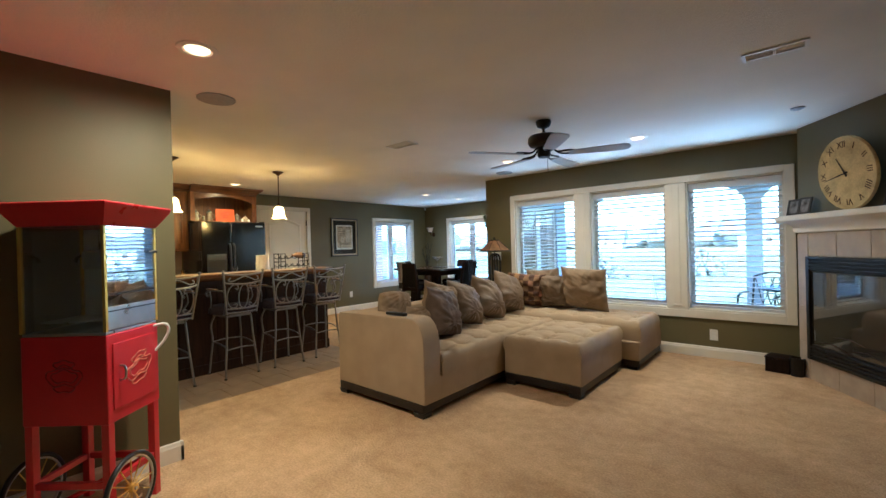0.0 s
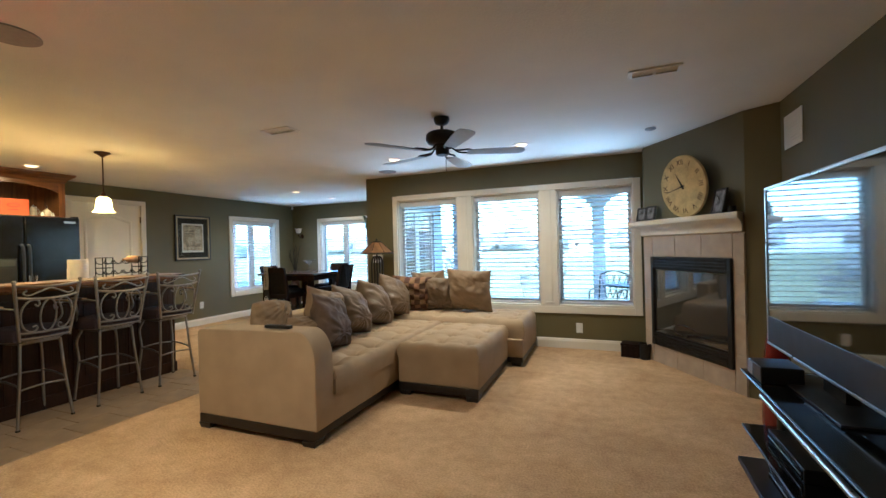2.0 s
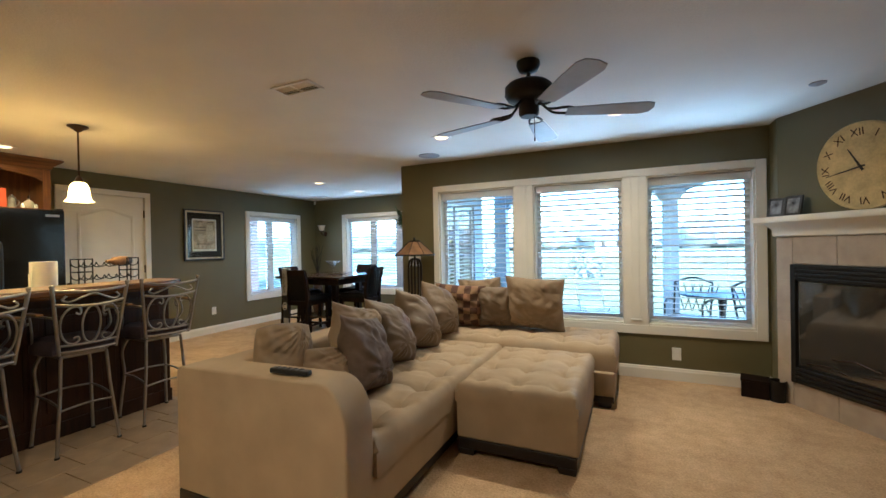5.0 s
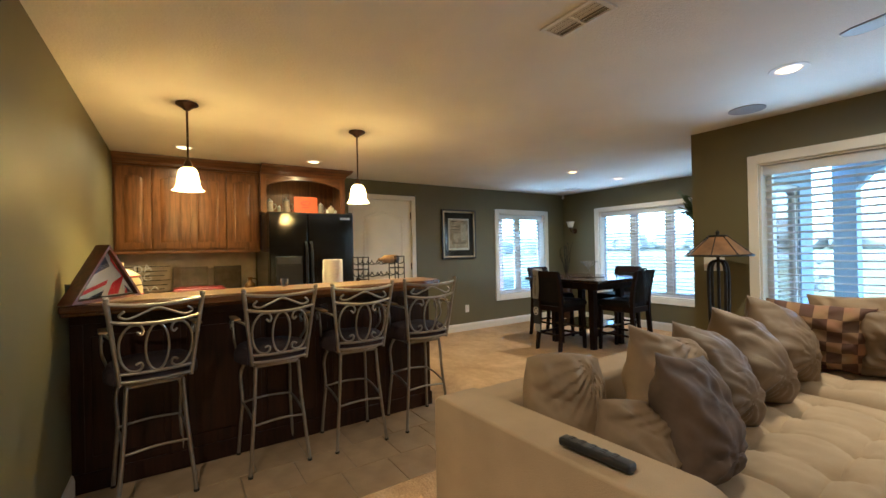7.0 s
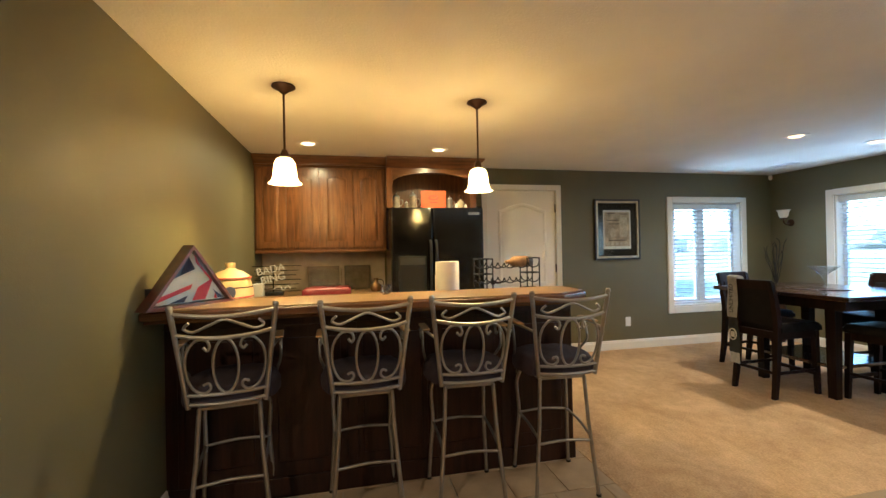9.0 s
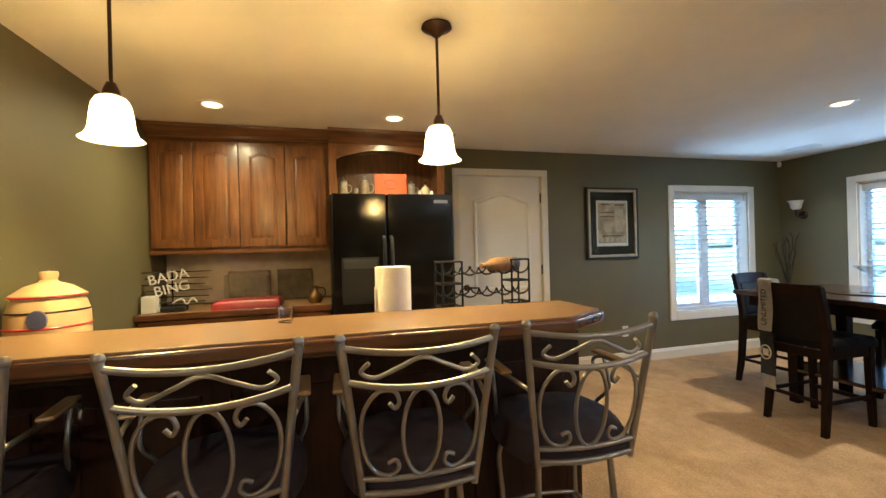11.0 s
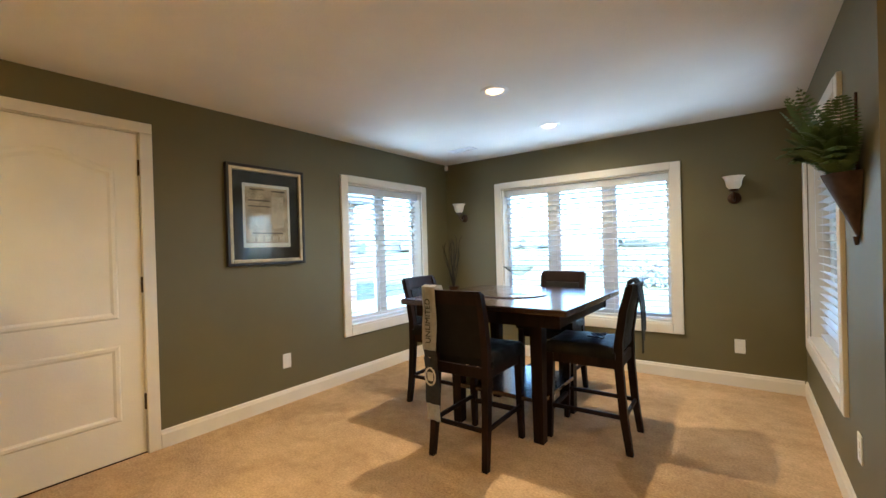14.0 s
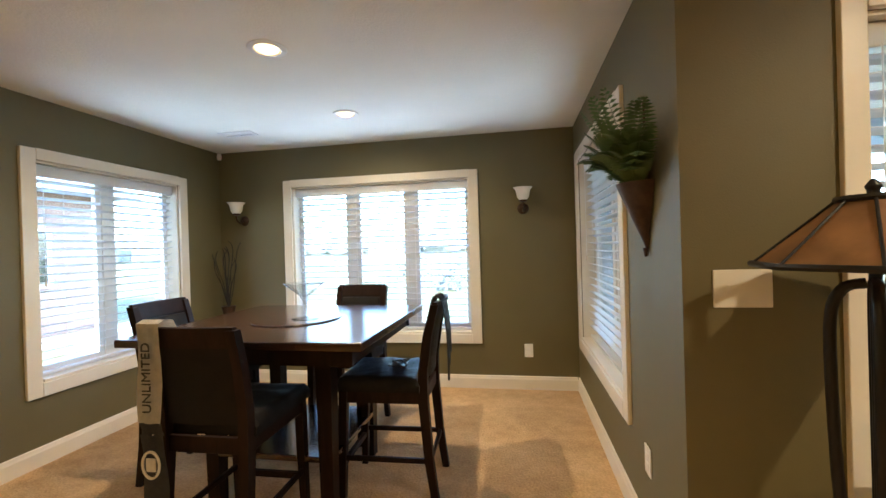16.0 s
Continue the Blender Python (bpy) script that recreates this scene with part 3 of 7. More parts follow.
def pendant(x, y, bottom):
    root = thing("pendant_lamp", x, y, CEIL, "bronze pendant with lit white bell glass shade", "pendant light", group="bar pendants")
    d = bottom - CEIL
    part("canopy", lathe([(0, 0), (0.066, 0), (0.068, -0.008), (0.05, -0.018), (0.03, -0.03), (0.016, -0.045), (0, -0.045)], 24), M_BRONZE, root)
    part("stem", tube([(0, 0, -0.04), (0, 0, d + 0.19)], 0.0065, 8), M_BRONZE, root)
    part("socket", lathe([(0, d + 0.205), (0.014, d + 0.2), (0.024, d + 0.175), (0.03, d + 0.15), (0, d + 0.15)], 16), M_BRONZE, root)
    prof = [(0.026, 0.155), (0.045, 0.145), (0.058, 0.12), (0.064, 0.08), (0.068, 0.04), (0.078, 0.015), (0.096, 0.0), (0.092, 0.0), (0.074, 0.016), (0.064, 0.04), (0.06, 0.08), (0.054, 0.118), (0.042, 0.14), (0.024, 0.15)]
    own = bmesh.new()
    rings = [[own.verts.new((r * math.cos(k * math.pi / 14), r * math.sin(k * math.pi / 14), z + d)) for k in range(28)] for r, z in prof]
    for p, q in zip(rings, rings[1:] + rings[:1]):
        for k in range(28):
            own.faces.new((p[k], p[(k + 1) % 28], q[(k + 1) % 28], q[k]))
    part("shade", own, M_SHADE, root, "glowing white bell glass shade")
    lamp = bpy.data.lights.new("pendant_bulb", "POINT")
    lamp.energy, lamp.color, lamp.shadow_soft_size = 1.7, (1.0, 0.61, 0.18), 0.03
    new("pendant_bulb", lamp).matrix_basis = pose(x, y, bottom + 0.05)


pendant(-4.823, 1.594, 1.73)
pendant(-4.89, 2.80, 1.71)


# sofa
def tufted(x0, x1, y0, y1, z0, z1, nx, ny, round_=0.045, tufts=(), depth=0.022, seams=0.0, wrinkle=0.0):
    """Upholstered block with a crowned, button-tufted top."""
    own = bmesh.new()
    gx, gy = max(12, int((x1 - x0) / 0.018)), max(12, int((y1 - y0) / 0.018))
    grid = []
    for j in range(gy + 1):
        row = []
        for i in range(gx + 1):
            u, v = i / gx, j / gy
            x, y = x0 + (x1 - x0) * u, y0 + (y1 - y0) * v
            e = min(x - x0, x1 - x, y - y0, y1 - y)
            z = z1
            if e < round_:
                z -= round_ * (1 - math.sqrt(max(0.0, 1 - (1 - e / round_) ** 2)))
            z += 0.012 * math.sin(math.pi * u) * math.sin(math.pi * v)
            for tx, ty in tufts:
                d2 = (x - tx) ** 2 + (y - ty) ** 2
                z -= depth * math.exp(-d2 / 0.0016) + depth * 0.7 * math.exp(-d2 / 0.012)
            if tufts:
                for tx in {t[0] for t in tufts}:
                    z -= seams * math.exp(-((x - tx) / 0.012) ** 2) * (e > round_)
                for ty in {t[1] for t in tufts}:
                    z -= seams * math.exp(-((y - ty) / 0.012) ** 2) * (e > round_)
            z += 0.005 * noise.noise(Vector((x * 7, y * 16, z1))) + 0.003 * noise.noise(Vector((x * 25, y * 40, z1)))
            for tx, ty in tufts if wrinkle else ():
                d2 = (x - tx) ** 2 + (y - ty) ** 2
                if d2 < 0.03:
                    a = math.atan2(y - ty, x - tx)
                    z += 0.006 * wrinkle * math.sin(7 * a + 11 * tx + 17 * ty) * math.exp(-d2 / 0.006) * min(1.0, d2 / 0.0008)
            row.append(own.verts.new((x, y, z)))
        grid.append(row)
    for j in range(gy):
        for i in range(gx):
            own.faces.new((grid[j][i], grid[j][i + 1], grid[j + 1][i + 1], grid[j + 1][i]))
    rim = grid[0] + [r[-1] for r in grid[1:]] + grid[-1][-2::-1] + [r[0] for r in grid[-2:0:-1]]
    low = [own.verts.new((v.co.x, v.co.y, z0)) for v in rim]
    for k in range(len(rim)):
        j = (k + 1) % len(rim)
        own.faces.new((rim[k], rim[j], low[j], low[k]))
    own.faces.new(low)
    return own


def grid_pts(x0, x1, y0, y1, nx, ny):
    return [(x0 + (x1 - x0) * (i + 0.5) / nx, y0 + (y1 - y0) * (j + 0.5) / ny) for i in range(nx) for j in range(ny)]


def rounded_bar(outline, a0, a1, m, bevel=0.0):
    own = prism(outline, a0, a1, bevel)
    own.transform(m)
    return own


def plinth(parent, x0, x1, y0, y1, feet):
    part("plinth", box(x0, x1, y0, y1, 0.04, 0.105, 0.004), M_BLACKWOOD, parent, "black wooden plinth rail")
    for fx, fy in feet:
        f = prism([(-0.055, -0.055), (0.055, -0.055), (0.055, 0.055), (-0.055, 0.055)], 0.0, 0.04, 0.004)
        for v in f.verts:
            k = 1 if v.co.z > 0.02 else 0.86
            v.co.x, v.co.y = v.co.x * k + fx, v.co.y * k + fy
        part("leg", f, M_BLACKWOOD, parent)


sofa = thing("sectional_sofa", 0, 0, 0, "taupe microfibre L-shaped sectional sofa with tufted seats on black plinth", "sofa")
SX0, SX1, SY0, SY1, SM = -3.05, -1.99, 2.37, 5.38, 4.5
CX1 = -1.075
plinth(sofa, SX0 + 0.012, SX1 - 0.012, SY0 - 0.004, SY1 - 0.01, ((SX0 + 0.062, SY0 + 0.045), (SX1 - 0.062, SY0 + 0.045), (SX0 + 0.07, SM), (SX1 - 0.11, SM - 0.06)))
plinth(sofa, SX1 - 0.01, CX1 - 0.01, SM + 0.03, SY1 - 0.01, ((CX1 - 0.08, SM + 0.09), (CX1 - 0.08, SY1 - 0.08), (SX0 + 0.07, SY1 - 0.08)))
part("frame_front", box(SX0 + 0.2, SX1, SY0 + 0.02, SM + 0.04, 0.10, 0.29, 0.012), M_SOFA, sofa)
part("frame_chaise", box(SX0 + 0.02, CX1, SM, SY1, 0.10, 0.29, 0.012), M_SOFA, sofa)
arm = [(SX0, 0.10), (SX1 + 0.002, 0.10), (SX1 + 0.004, 0.50)]
arm += [(SX1 - 0.14 + 0.144 * math.cos(a), 0.545 + 0.20 * math.sin(a)) for a in [math.pi / 2 * k / 7 for k in range(8)]]
arm += [(SX0 + 0.03, 0.725), (SX0, 0.70)]
part("arm", rounded_bar(arm, -(SY0 + 0.19), -SY0, TO_XZ, 0.012), M_SOFA, sofa, "rounded taupe armrest")
part("backrest", box(SX0, SX0 + 0.22, SY0 + 0.185, SY1, 0.10, 0.71, 0.03, 3), M_SOFA, sofa)
part("backrest", box(SX0 + 0.2, -1.95, SY1 - 0.17, SY1, 0.29, 0.66, 0.03, 3), M_SOFA, sofa)
t1 = grid_pts(-2.80, -1.99, SY0 + 0.2, SM + 0.02, 3, 7)
part("seat_cushion", tufted(-2.82, -1.975, SY0 + 0.195, SM + 0.03, 0.285, 0.46, 3, 7, 0.07, t1, 0.034, 0.013, 1.0), M_SOFA, sofa, "tufted taupe seat cushion")
t2 = grid_pts(-2.80, CX1 + 0.01, SM + 0.04, SY1 - 0.17, 6, 3)
part("seat_cushion", tufted(-2.80, CX1 + 0.012, SM + 0.035, SY1 - 0.1, 0.285, 0.50, 6, 3, 0.085, t2, 0.026, 0.009, 1.0), M_SOFA, sofa, "tufted taupe chaise cushion")

ottoman = thing("ottoman", 0, 0, 0, "square taupe microfibre ottoman with tufted top, beside the sofa", "ottoman")
plinth(ottoman, -1.958, -1.232, 3.425, 4.47, ((-1.90, 3.478), (-1.288, 3.478), (-1.89, 4.39), (-1.32, 4.39)))
part("body", box(-1.965, -1.225, 3.435, 4.475, 0.10, 0.35, 0.015), M_SOFA, ottoman)
part("cushion", tufted(-1.97, -1.22, 3.43, 4.48, 0.33, 0.462, 3, 4, 0.075, grid_pts(-1.97, -1.22, 3.43, 4.48, 3, 4), 0.030, 0.006, 1.3), M_SOFA, ottoman, "tufted taupe top")


def pillow_mesh(w, h, d, seed, rounded=0.2, folds=1.0, gather=0.0):
    """Stuffed square cushion standing on its lower edge, in the xz plane."""
    own = bmesh.new()
    n = 52
    front, rear = [], []
    for side, store in ((1, front), (-1, rear)):
        for j in range(n + 1):
            row = []
            for i in range(n + 1):
                u, v = 2 * i / n - 1, 2 * j / n - 1
                k = 1 - 0.13 * (1 - u * u) * abs(v) ** 2
                k2 = 1 - 0.13 * (1 - v * v) * abs(u) ** 2
                du, dv = u * math.sqrt(1 - v * v / 2), v * math.sqrt(1 - u * u / 2)
                x, z = (u * k2 * (1 - rounded) + du * rounded) * w / 2, (v * k * (1 - rounded) + dv * rounded) * h / 2
                t = (max(0, 1 - u * u) * max(0, 1 - v * v)) ** 0.52
                wr = 0.012 * noise.noise(Vector((x * 9 + seed, z * 5, seed * 3.1))) + 0.006 * noise.noise(Vector((x * 22, z * 14 + seed, seed)))
                fold = 0.014 * math.sin(5 * math.atan2(v - 0.2, u) + seed) * min(1, (u * u + v * v)) + 0.016 * noise.noise(Vector((x * 6 + v * 2 + seed, z * 12, seed)))
                ang = math.atan2(v + 0.5, u * 1.3)
                fold += 0.019 * folds * math.sin(13 * ang + 4 * noise.noise(Vector((u * 1.4, v * 1.4, seed)))) * min(1, u * u + v * v)
                a2 = math.atan2(v - 0.9, u - 0.7)
                fold += 0.007 * gather * min(1.0, max(0.0, v * 2.2)) * math.sin(34 * a2 + 3 * noise.noise(Vector((u * 2, v * 2, seed + 5))))
                crease = abs(noise.noise(Vector((x * 7 + seed, z * 15 + 4 * x, seed * 1.7))))
                fold -= 0.008 * folds * max(0.0, 1 - crease * 6)
                wr = (wr + fold) * (0.7 + 0.3 * folds)
                y = side * (d * 0.62 * t * (1 - 0.14 * v) + wr * min(1, t * 1.6))
                row.append(own.verts.new((x, y, z + h / 2)) if (side == 1 or 0 < i < n and 0 < j < n) else front[j][i])
            store.append(row)
        for j in range(n):
            for i in range(n):
                f = (store[j][i], store[j][i + 1], store[j + 1][i + 1], store[j + 1][i])
                own.faces.new(f if side == -1 else f[::-1])
    return own


def pillow(x, y, z, w, h, d, rz, lean, mat, label, roll=0, cat="pillow", rounded=0.12, folds=0.75, gather=0.0):
    ob = part("throw_pillow", pillow_mesh(w, h, d, x * 7 + y * 3, rounded, folds, gather), mat, None)
    ob.matrix_basis = pose(x, y, z, 0, 0, rz) @ pose(0, 0, 0, lean, 0, 0) @ pose(0, 0, 0, 0, roll, 0)
    tagged(ob, label, cat, "sofa pillows")
    return ob

def checker(name, a, b, scale):
    m = bpy.data.materials.new(name)
    m.use_nodes = True
    n, l = m.node_tree.nodes, m.node_tree.links
    tc, vo, ch = n.new("ShaderNodeTexCoord"), n.new("ShaderNodeTexNoise"), n.new("ShaderNodeTexChecker")
    ch.inputs["Scale"].default_value = scale
    ch.inputs["Color1"].default_value, ch.inputs["Color2"].default_value = (*a, 1), (*b, 1)
    mp = n.new("ShaderNodeMapping")
    mp.inputs["Scale"].default_value = (1, 0.001, 1)
    mp.inputs["Location"].default_value = (0.013, 0.5, 0.02)
    l.new(tc.outputs["Object"], mp.inputs["Vector"]), l.new(mp.outputs[0], ch.inputs["Vector"])
    vo.inputs["Scale"].default_value = 9
    l.new(tc.outputs["Object"], vo.inputs["Vector"])
    mx = n.new("ShaderNodeMix")
    mx.data_type, mx.blend_type = "RGBA", "MULTIPLY"
    mx.inputs["Factor"].default_value = 0.5
    l.new(ch.outputs[0], mx.inputs["A"]), l.new(vo.outputs["Color"], mx.inputs["B"])
    l.new(mx.outputs["Result"], n["Principled BSDF"].inputs["Base Color"])
    n["Principled BSDF"].inputs["Roughness"].default_value = 0.8
    return m


M_CHECK = checker("brown_patchwork", (0.30, 0.17, 0.085), (0.10, 0.045, 0.025), 15.0)

# pillows along the sofa
M_PILLOWB = material("brown_patterned_fabric", (0.105, 0.07, 0.048), 0.75, vary=0.35, scale=10, bump=0.08, bump_scale=400)
DT = "dark taupe satin throw pillow leaning on the sofa back"
pillow(-2.72, 2.76, 0.45, 0.34, 0.45, 0.27, 58, -8, M_PILLOWL, "crumpled taupe throw pillow beside the sofa arm", 2, rounded=0.55, folds=0.8, gather=0.9)
pillow(-2.44, 2.84, 0.45, 0.36, 0.32, 0.22, 75, -22, M_PILLOWL, "small taupe throw pillow at the sofa arm", 12, rounded=0.5, folds=1.1, gather=0.6)
pillow(-2.55, 3.22, 0.455, 0.46, 0.50, 0.22, 84, -14, M_PILLOWL, "ribbed tan throw pillow leaning on the sofa back", 14, gather=0.8)
pillow(-2.335, 3.05, 0.45, 0.46, 0.47, 0.20, 98, -15, M_PILLOWB, "brown patterned throw pillow standing on the sofa seat", 12)
pillow(-2.47, 3.56, 0.475, 0.47, 0.48, 0.24, 94, -24, M_PILLOW, DT, 17)
pillow(-2.50, 4.03, 0.475, 0.47, 0.50, 0.25, 92, -25, M_PILLOW, DT, 20)
pillow(-2.53, 4.50, 0.48, 0.48, 0.51, 0.24, 86, -22, M_PILLOW, DT, 19)
pillow(-2.54, 4.95, 0.49, 0.54, 0.46, 0.18, 6, 14, M_CHECK, "brown and rust patchwork checked throw pillow", 3)
pillow(-2.34, 5.10, 0.49, 0.50, 0.50, 0.16, -4, 8, M_PILLOWL, "tan throw pillow behind the patchwork one", -4)
pillow(-2.16, 4.99, 0.49, 0.42, 0.44, 0.18, 10, 12, M_PILLOW, "gathered dark taupe throw pillow on the chaise", 0)
pillow(-1.79, 4.98, 0.49, 0.58, 0.54, 0.20, -3, 13, M_PILLOWL, "large square taupe throw pillow on the chaise", 3)

rem = thing("remote_control", -2.335, 2.43, 0.746, "black remote control lying on the sofa arm", "remote", rz=4)
M_GREYBTN = material("grey_rubber_button", (0.05, 0.05, 0.052), 0.6)
part("shell", box(-0.105, 0.105, -0.02, 0.02, 0.0, 0.024, 0.008), M_BLACK, rem)
for i in range(5):
    for j in range(3):
        part("button", box(-0.08 + i * 0.032, -0.066 + i * 0.032, -0.012 + j * 0.01, -0.006 + j * 0.01, 0.0235, 0.0255), M_GREYBTN, rem)

# bar
bar = thing("bar_counter", 0, 0, 0, "dark cherry wood bar with tan laminate top and rounded wood edge", "bar")
part("front_panel", box(-4.665, -4.645, 1.022, 3.30, 0.0, 1.0), M_BAR, bar)
part("carcass", box(-4.79, -4.665, 1.022, 3.28, 0.0, 1.0), M_BAR, bar)
part("end_panel", box(-4.80, -4.645, 3.30, 3.318, 0.0, 1.0, 0.003), M_BAR, bar)
part("kick_board", box(-4.645, -4.632, 1.022, 3.325, 0.0, 0.11, 0.004), M_BAR, bar)
for i in range(5):
    y0 = 1.05 + i * 0.455
    part("panel_stile", box(-4.645, -4.636, y0 - 0.028, y0 + 0.028, 0.112, 0.93, 0.003), M_BAR, bar)
    part("raised_panel", box(-4.645, -4.638, y0 + 0.06, min(y0 + 0.455, 3.30) - 0.06, 0.19, 0.86, 0.006), M_BAR, bar)
part("top_rail", box(-4.645, -4.634, 1.022, 3.31, 0.932, 1.0, 0.003), M_BAR, bar)
edge = [(-4.80, 1.022), (-4.375, 1.022), (-4.375, 3.13), (-4.50, 3.34), (-4.80, 3.34)]
part("top_edge", prism(edge, 1.02, 1.062, 0.01), M_BAREDGE, bar, "rounded stained wood edge of the bar top")
part("top_edge", prism([(-4.80, 1.022), (-4.42, 1.022), (-4.42, 3.12), (-4.53, 3.30), (-4.80, 3.30)], 1.0, 1.02, 0.004), M_BAREDGE, bar)
part("top", prism([(-4.795, 1.026), (-4.395, 1.026), (-4.395, 3.125), (-4.51, 3.322), (-4.795, 3.322)], 1.060, 1.070, 0.003), M_BARTOP, bar, "tan mottled laminate bar top")


work = thing("work_counter", 0, 0, 0, "amber wood work counter behind the bar with tan laminate top", "counter")
part("body", box(-5.38, -4.80, 1.03, 3.27, 0.09, 0.88), M_CAB, work)
part("toe_kick", box(-5.33, -4.80, 1.03, 3.27, 0.0, 0.09), M_BLACKWOOD, work)
part("top", box(-5.42, -4.803, 1.024, 3.30, 0.882, 0.92, 0.004), M_BARTOP, work)


# bar stools
def back_at(y, z):
    k = min(1.0, abs(y) / 0.2)
    return (0.185 + (z - 0.66) * 0.17 + 0.03 * (1 - k * k), y, z)


def spiral(cy, cz, r0, a0, turns, sgn=1, n=16):
    return [back_at(cy + r0 * (1 - 0.72 * i / n) * math.cos(a0 + sgn * turns * 2 * math.pi * i / n), cz + r0 * (1 - 0.72 * i / n) * math.sin(a0 + sgn * turns * 2 * math.pi * i / n)) for i in range(n + 1)]


def bar_stool():
    root = thing("bar_stool", 0, 0, 0, "brushed pewter scrollwork bar stool with dark fabric seat", "bar stool", group="stools at the bar")
    post_y = lambda z: 0.155 + (z - 0.66) * 0.115
    for s in (-1, 1):
        pts = [back_at(s * post_y(z), z) for z in (0.655, 0.8, 0.95, 1.09)]
        part("back_post", tube(pts, [0.011, 0.011, 0.011, 0.012], 8), M_PEWTER, root)
        fin = lathe([(0, 0), (0.012, 0.0), (0.015, 0.008), (0.011, 0.018), (0, 0.022)], 10)
        fin.transform(Matrix.Translation(back_at(s * post_y(1.09), 1.09)))
        part("finial", fin, M_PEWTER, root)

    def rail(z0, z1, bow, name, r=0.008):
        w = post_y(z0)
        part(name, tube([back_at(w * k / 6, z0 + bow * (1 - (k / 6) ** 2)) for k in range(-6, 7)], r, 8), M_PEWTER, root)
    rail(1.075, 0, -0.018, "top_rail", 0.009)
    rail(0.985, 0, -0.022, "middle_rail", 0.009)
    rail(0.715, 0, -0.004, "lower_rail")
    rail(0.672, 0, -0.004, "bottom_rail", 0.009)
    wave = spline([back_at(-0.135, 1.035), back_at(-0.155, 1.01), back_at(-0.12, 0.995), back_at(-0.06, 1.02), back_at(0, 1.043), back_at(0.06, 1.02), back_at(0.12, 0.995), back_at(0.155, 1.01), back_at(0.135, 1.035)], 5)
    part("wave_scroll", tube(wave, 0.006, 7), M_PEWTER, root)
    oval = [back_at(0.05 * math.cos(a), 0.838 + 0.122 * math.sin(a)) for a in [2 * math.pi * i / 28 for i in range(28)]]
    part("oval", tube(oval, 0.006, 7, closed=True), M_PEWTER, root)
    for s in (-1, 1):
        c = [(0.085, 0.925), (0.07, 0.91), (0.06, 0.93), (0.075, 0.958), (0.115, 0.955), (0.148, 0.91), (0.158, 0.85), (0.148, 0.78), (0.122, 0.735), (0.085, 0.722), (0.062, 0.742), (0.07, 0.765), (0.09, 0.757)]
        part("side_scroll", tube(spline([back_at(s * y, z) for y, z in c], 4), 0.006, 7), M_PEWTER, root)
    # swivel seat
    seat = tufted(-0.2, 0.19, -0.2, 0.2, 0.655, 0.735, 1, 1, 0.04)
    for v in seat.verts:
        r = math.hypot(v.co.x, v.co.y)
        q = max(abs(v.co.x), abs(v.co.y)) / max(r, 1e-6)
        k = 0.35 + 0.65 * q
        v.co.x, v.co.y = v.co.x * k * 1.08, v.co.y * k * 1.08
    part("seat", seat, M_SEAT, root, "dark plum fabric seat cushion")
    part("seat_frame", tube([(0.19 * math.cos(a), 0.19 * math.sin(a), 0.65) for a in [2 * math.pi * i / 28 for i in range(28)]], 0.009, 7, closed=True), M_PEWTER, root)
    part("swivel", lathe([(0, 0.615), (0.075, 0.615), (0.075, 0.645), (0, 0.645)], 18), M_BLACKMET, root)
    # arms
    for s in (-1, 1):
        w = post_y(0.9) + 0.004
        arm_pts = spline([back_at(s * w, 0.90), (0.10, s * (w + 0.02), 0.905), (-0.04, s * (w + 0.03), 0.90), (-0.10, s * (w + 0.03), 0.875), (-0.085, s * (w + 0.03), 0.84), (-0.05, s * (w + 0.025), 0.855)], 5)
        part("arm", tube(arm_pts, 0.007, 7), M_PEWTER, root)
        part("arm_support", tube(spline([(-0.03, s * (w + 0.03), 0.90), (0.0, s * (w + 0.03), 0.80), (-0.06, s * (w + 0.01), 0.72), (-0.04, s * 0.19, 0.655)], 5), 0.007, 7), M_PEWTER, root)
        pad = box(-0.075, 0.105, s * (w + 0.025) - 0.02, s * (w + 0.025) + 0.02, 0.909, 0.922, 0.006)
        part("arm_pad", pad, M_BRASS2, root, "tan wood arm pad")
    # legs
    for sx in (-1, 1):
        for sy in (-1, 1):
            if sx > 0:
                pts = [(0.135, sy * 0.125, 0.628), (0.15, sy * 0.137, 0.40), (0.18, sy * 0.172, 0.012)]
            else:
                pts = spline([(-0.13, sy * 0.125, 0.628), (-0.165, sy * 0.155, 0.52), (-0.145, sy * 0.15, 0.36), (-0.165, sy * 0.16, 0.2), (-0.185, sy * 0.172, 0.012)], 4)
            leg = part("leg", tube(pts, 0.0105, 8), M_PEWTER, root)
            foot = lathe([(0, 0), (0.014, 0), (0.014, 0.014), (0, 0.014)], 10)
            foot.transform(Matrix.Translation((sx * 0.182, sy * 0.172, 0)))
            part("foot", foot, M_BLACK, leg)
    sq = [(0.135, -0.125, 0.628), (0.135, 0.125, 0.628), (-0.13, 0.125, 0.628), (-0.13, -0.125, 0.628)]
    part("leg_frame", tube(sq, 0.009, 6, closed=True), M_PEWTER, root)
    for a, b in (((0.160, -0.150, 0.29), (0.160, 0.150, 0.29)), ((-0.146, -0.15, 0.345), (-0.146, 0.15, 0.345)), ((0.155, -0.144, 0.315), (-0.146, -0.15, 0.345)), ((0.155, 0.144, 0.315), (-0.146, 0.15, 0.345))):
        mid = [(a[i] + b[i]) / 2 for i in range(3)]
        mid[2] += 0.012
        part("stretcher", tube(spline([a, mid, b], 4), 0.007, 7), M_PEWTER, root)
    return root


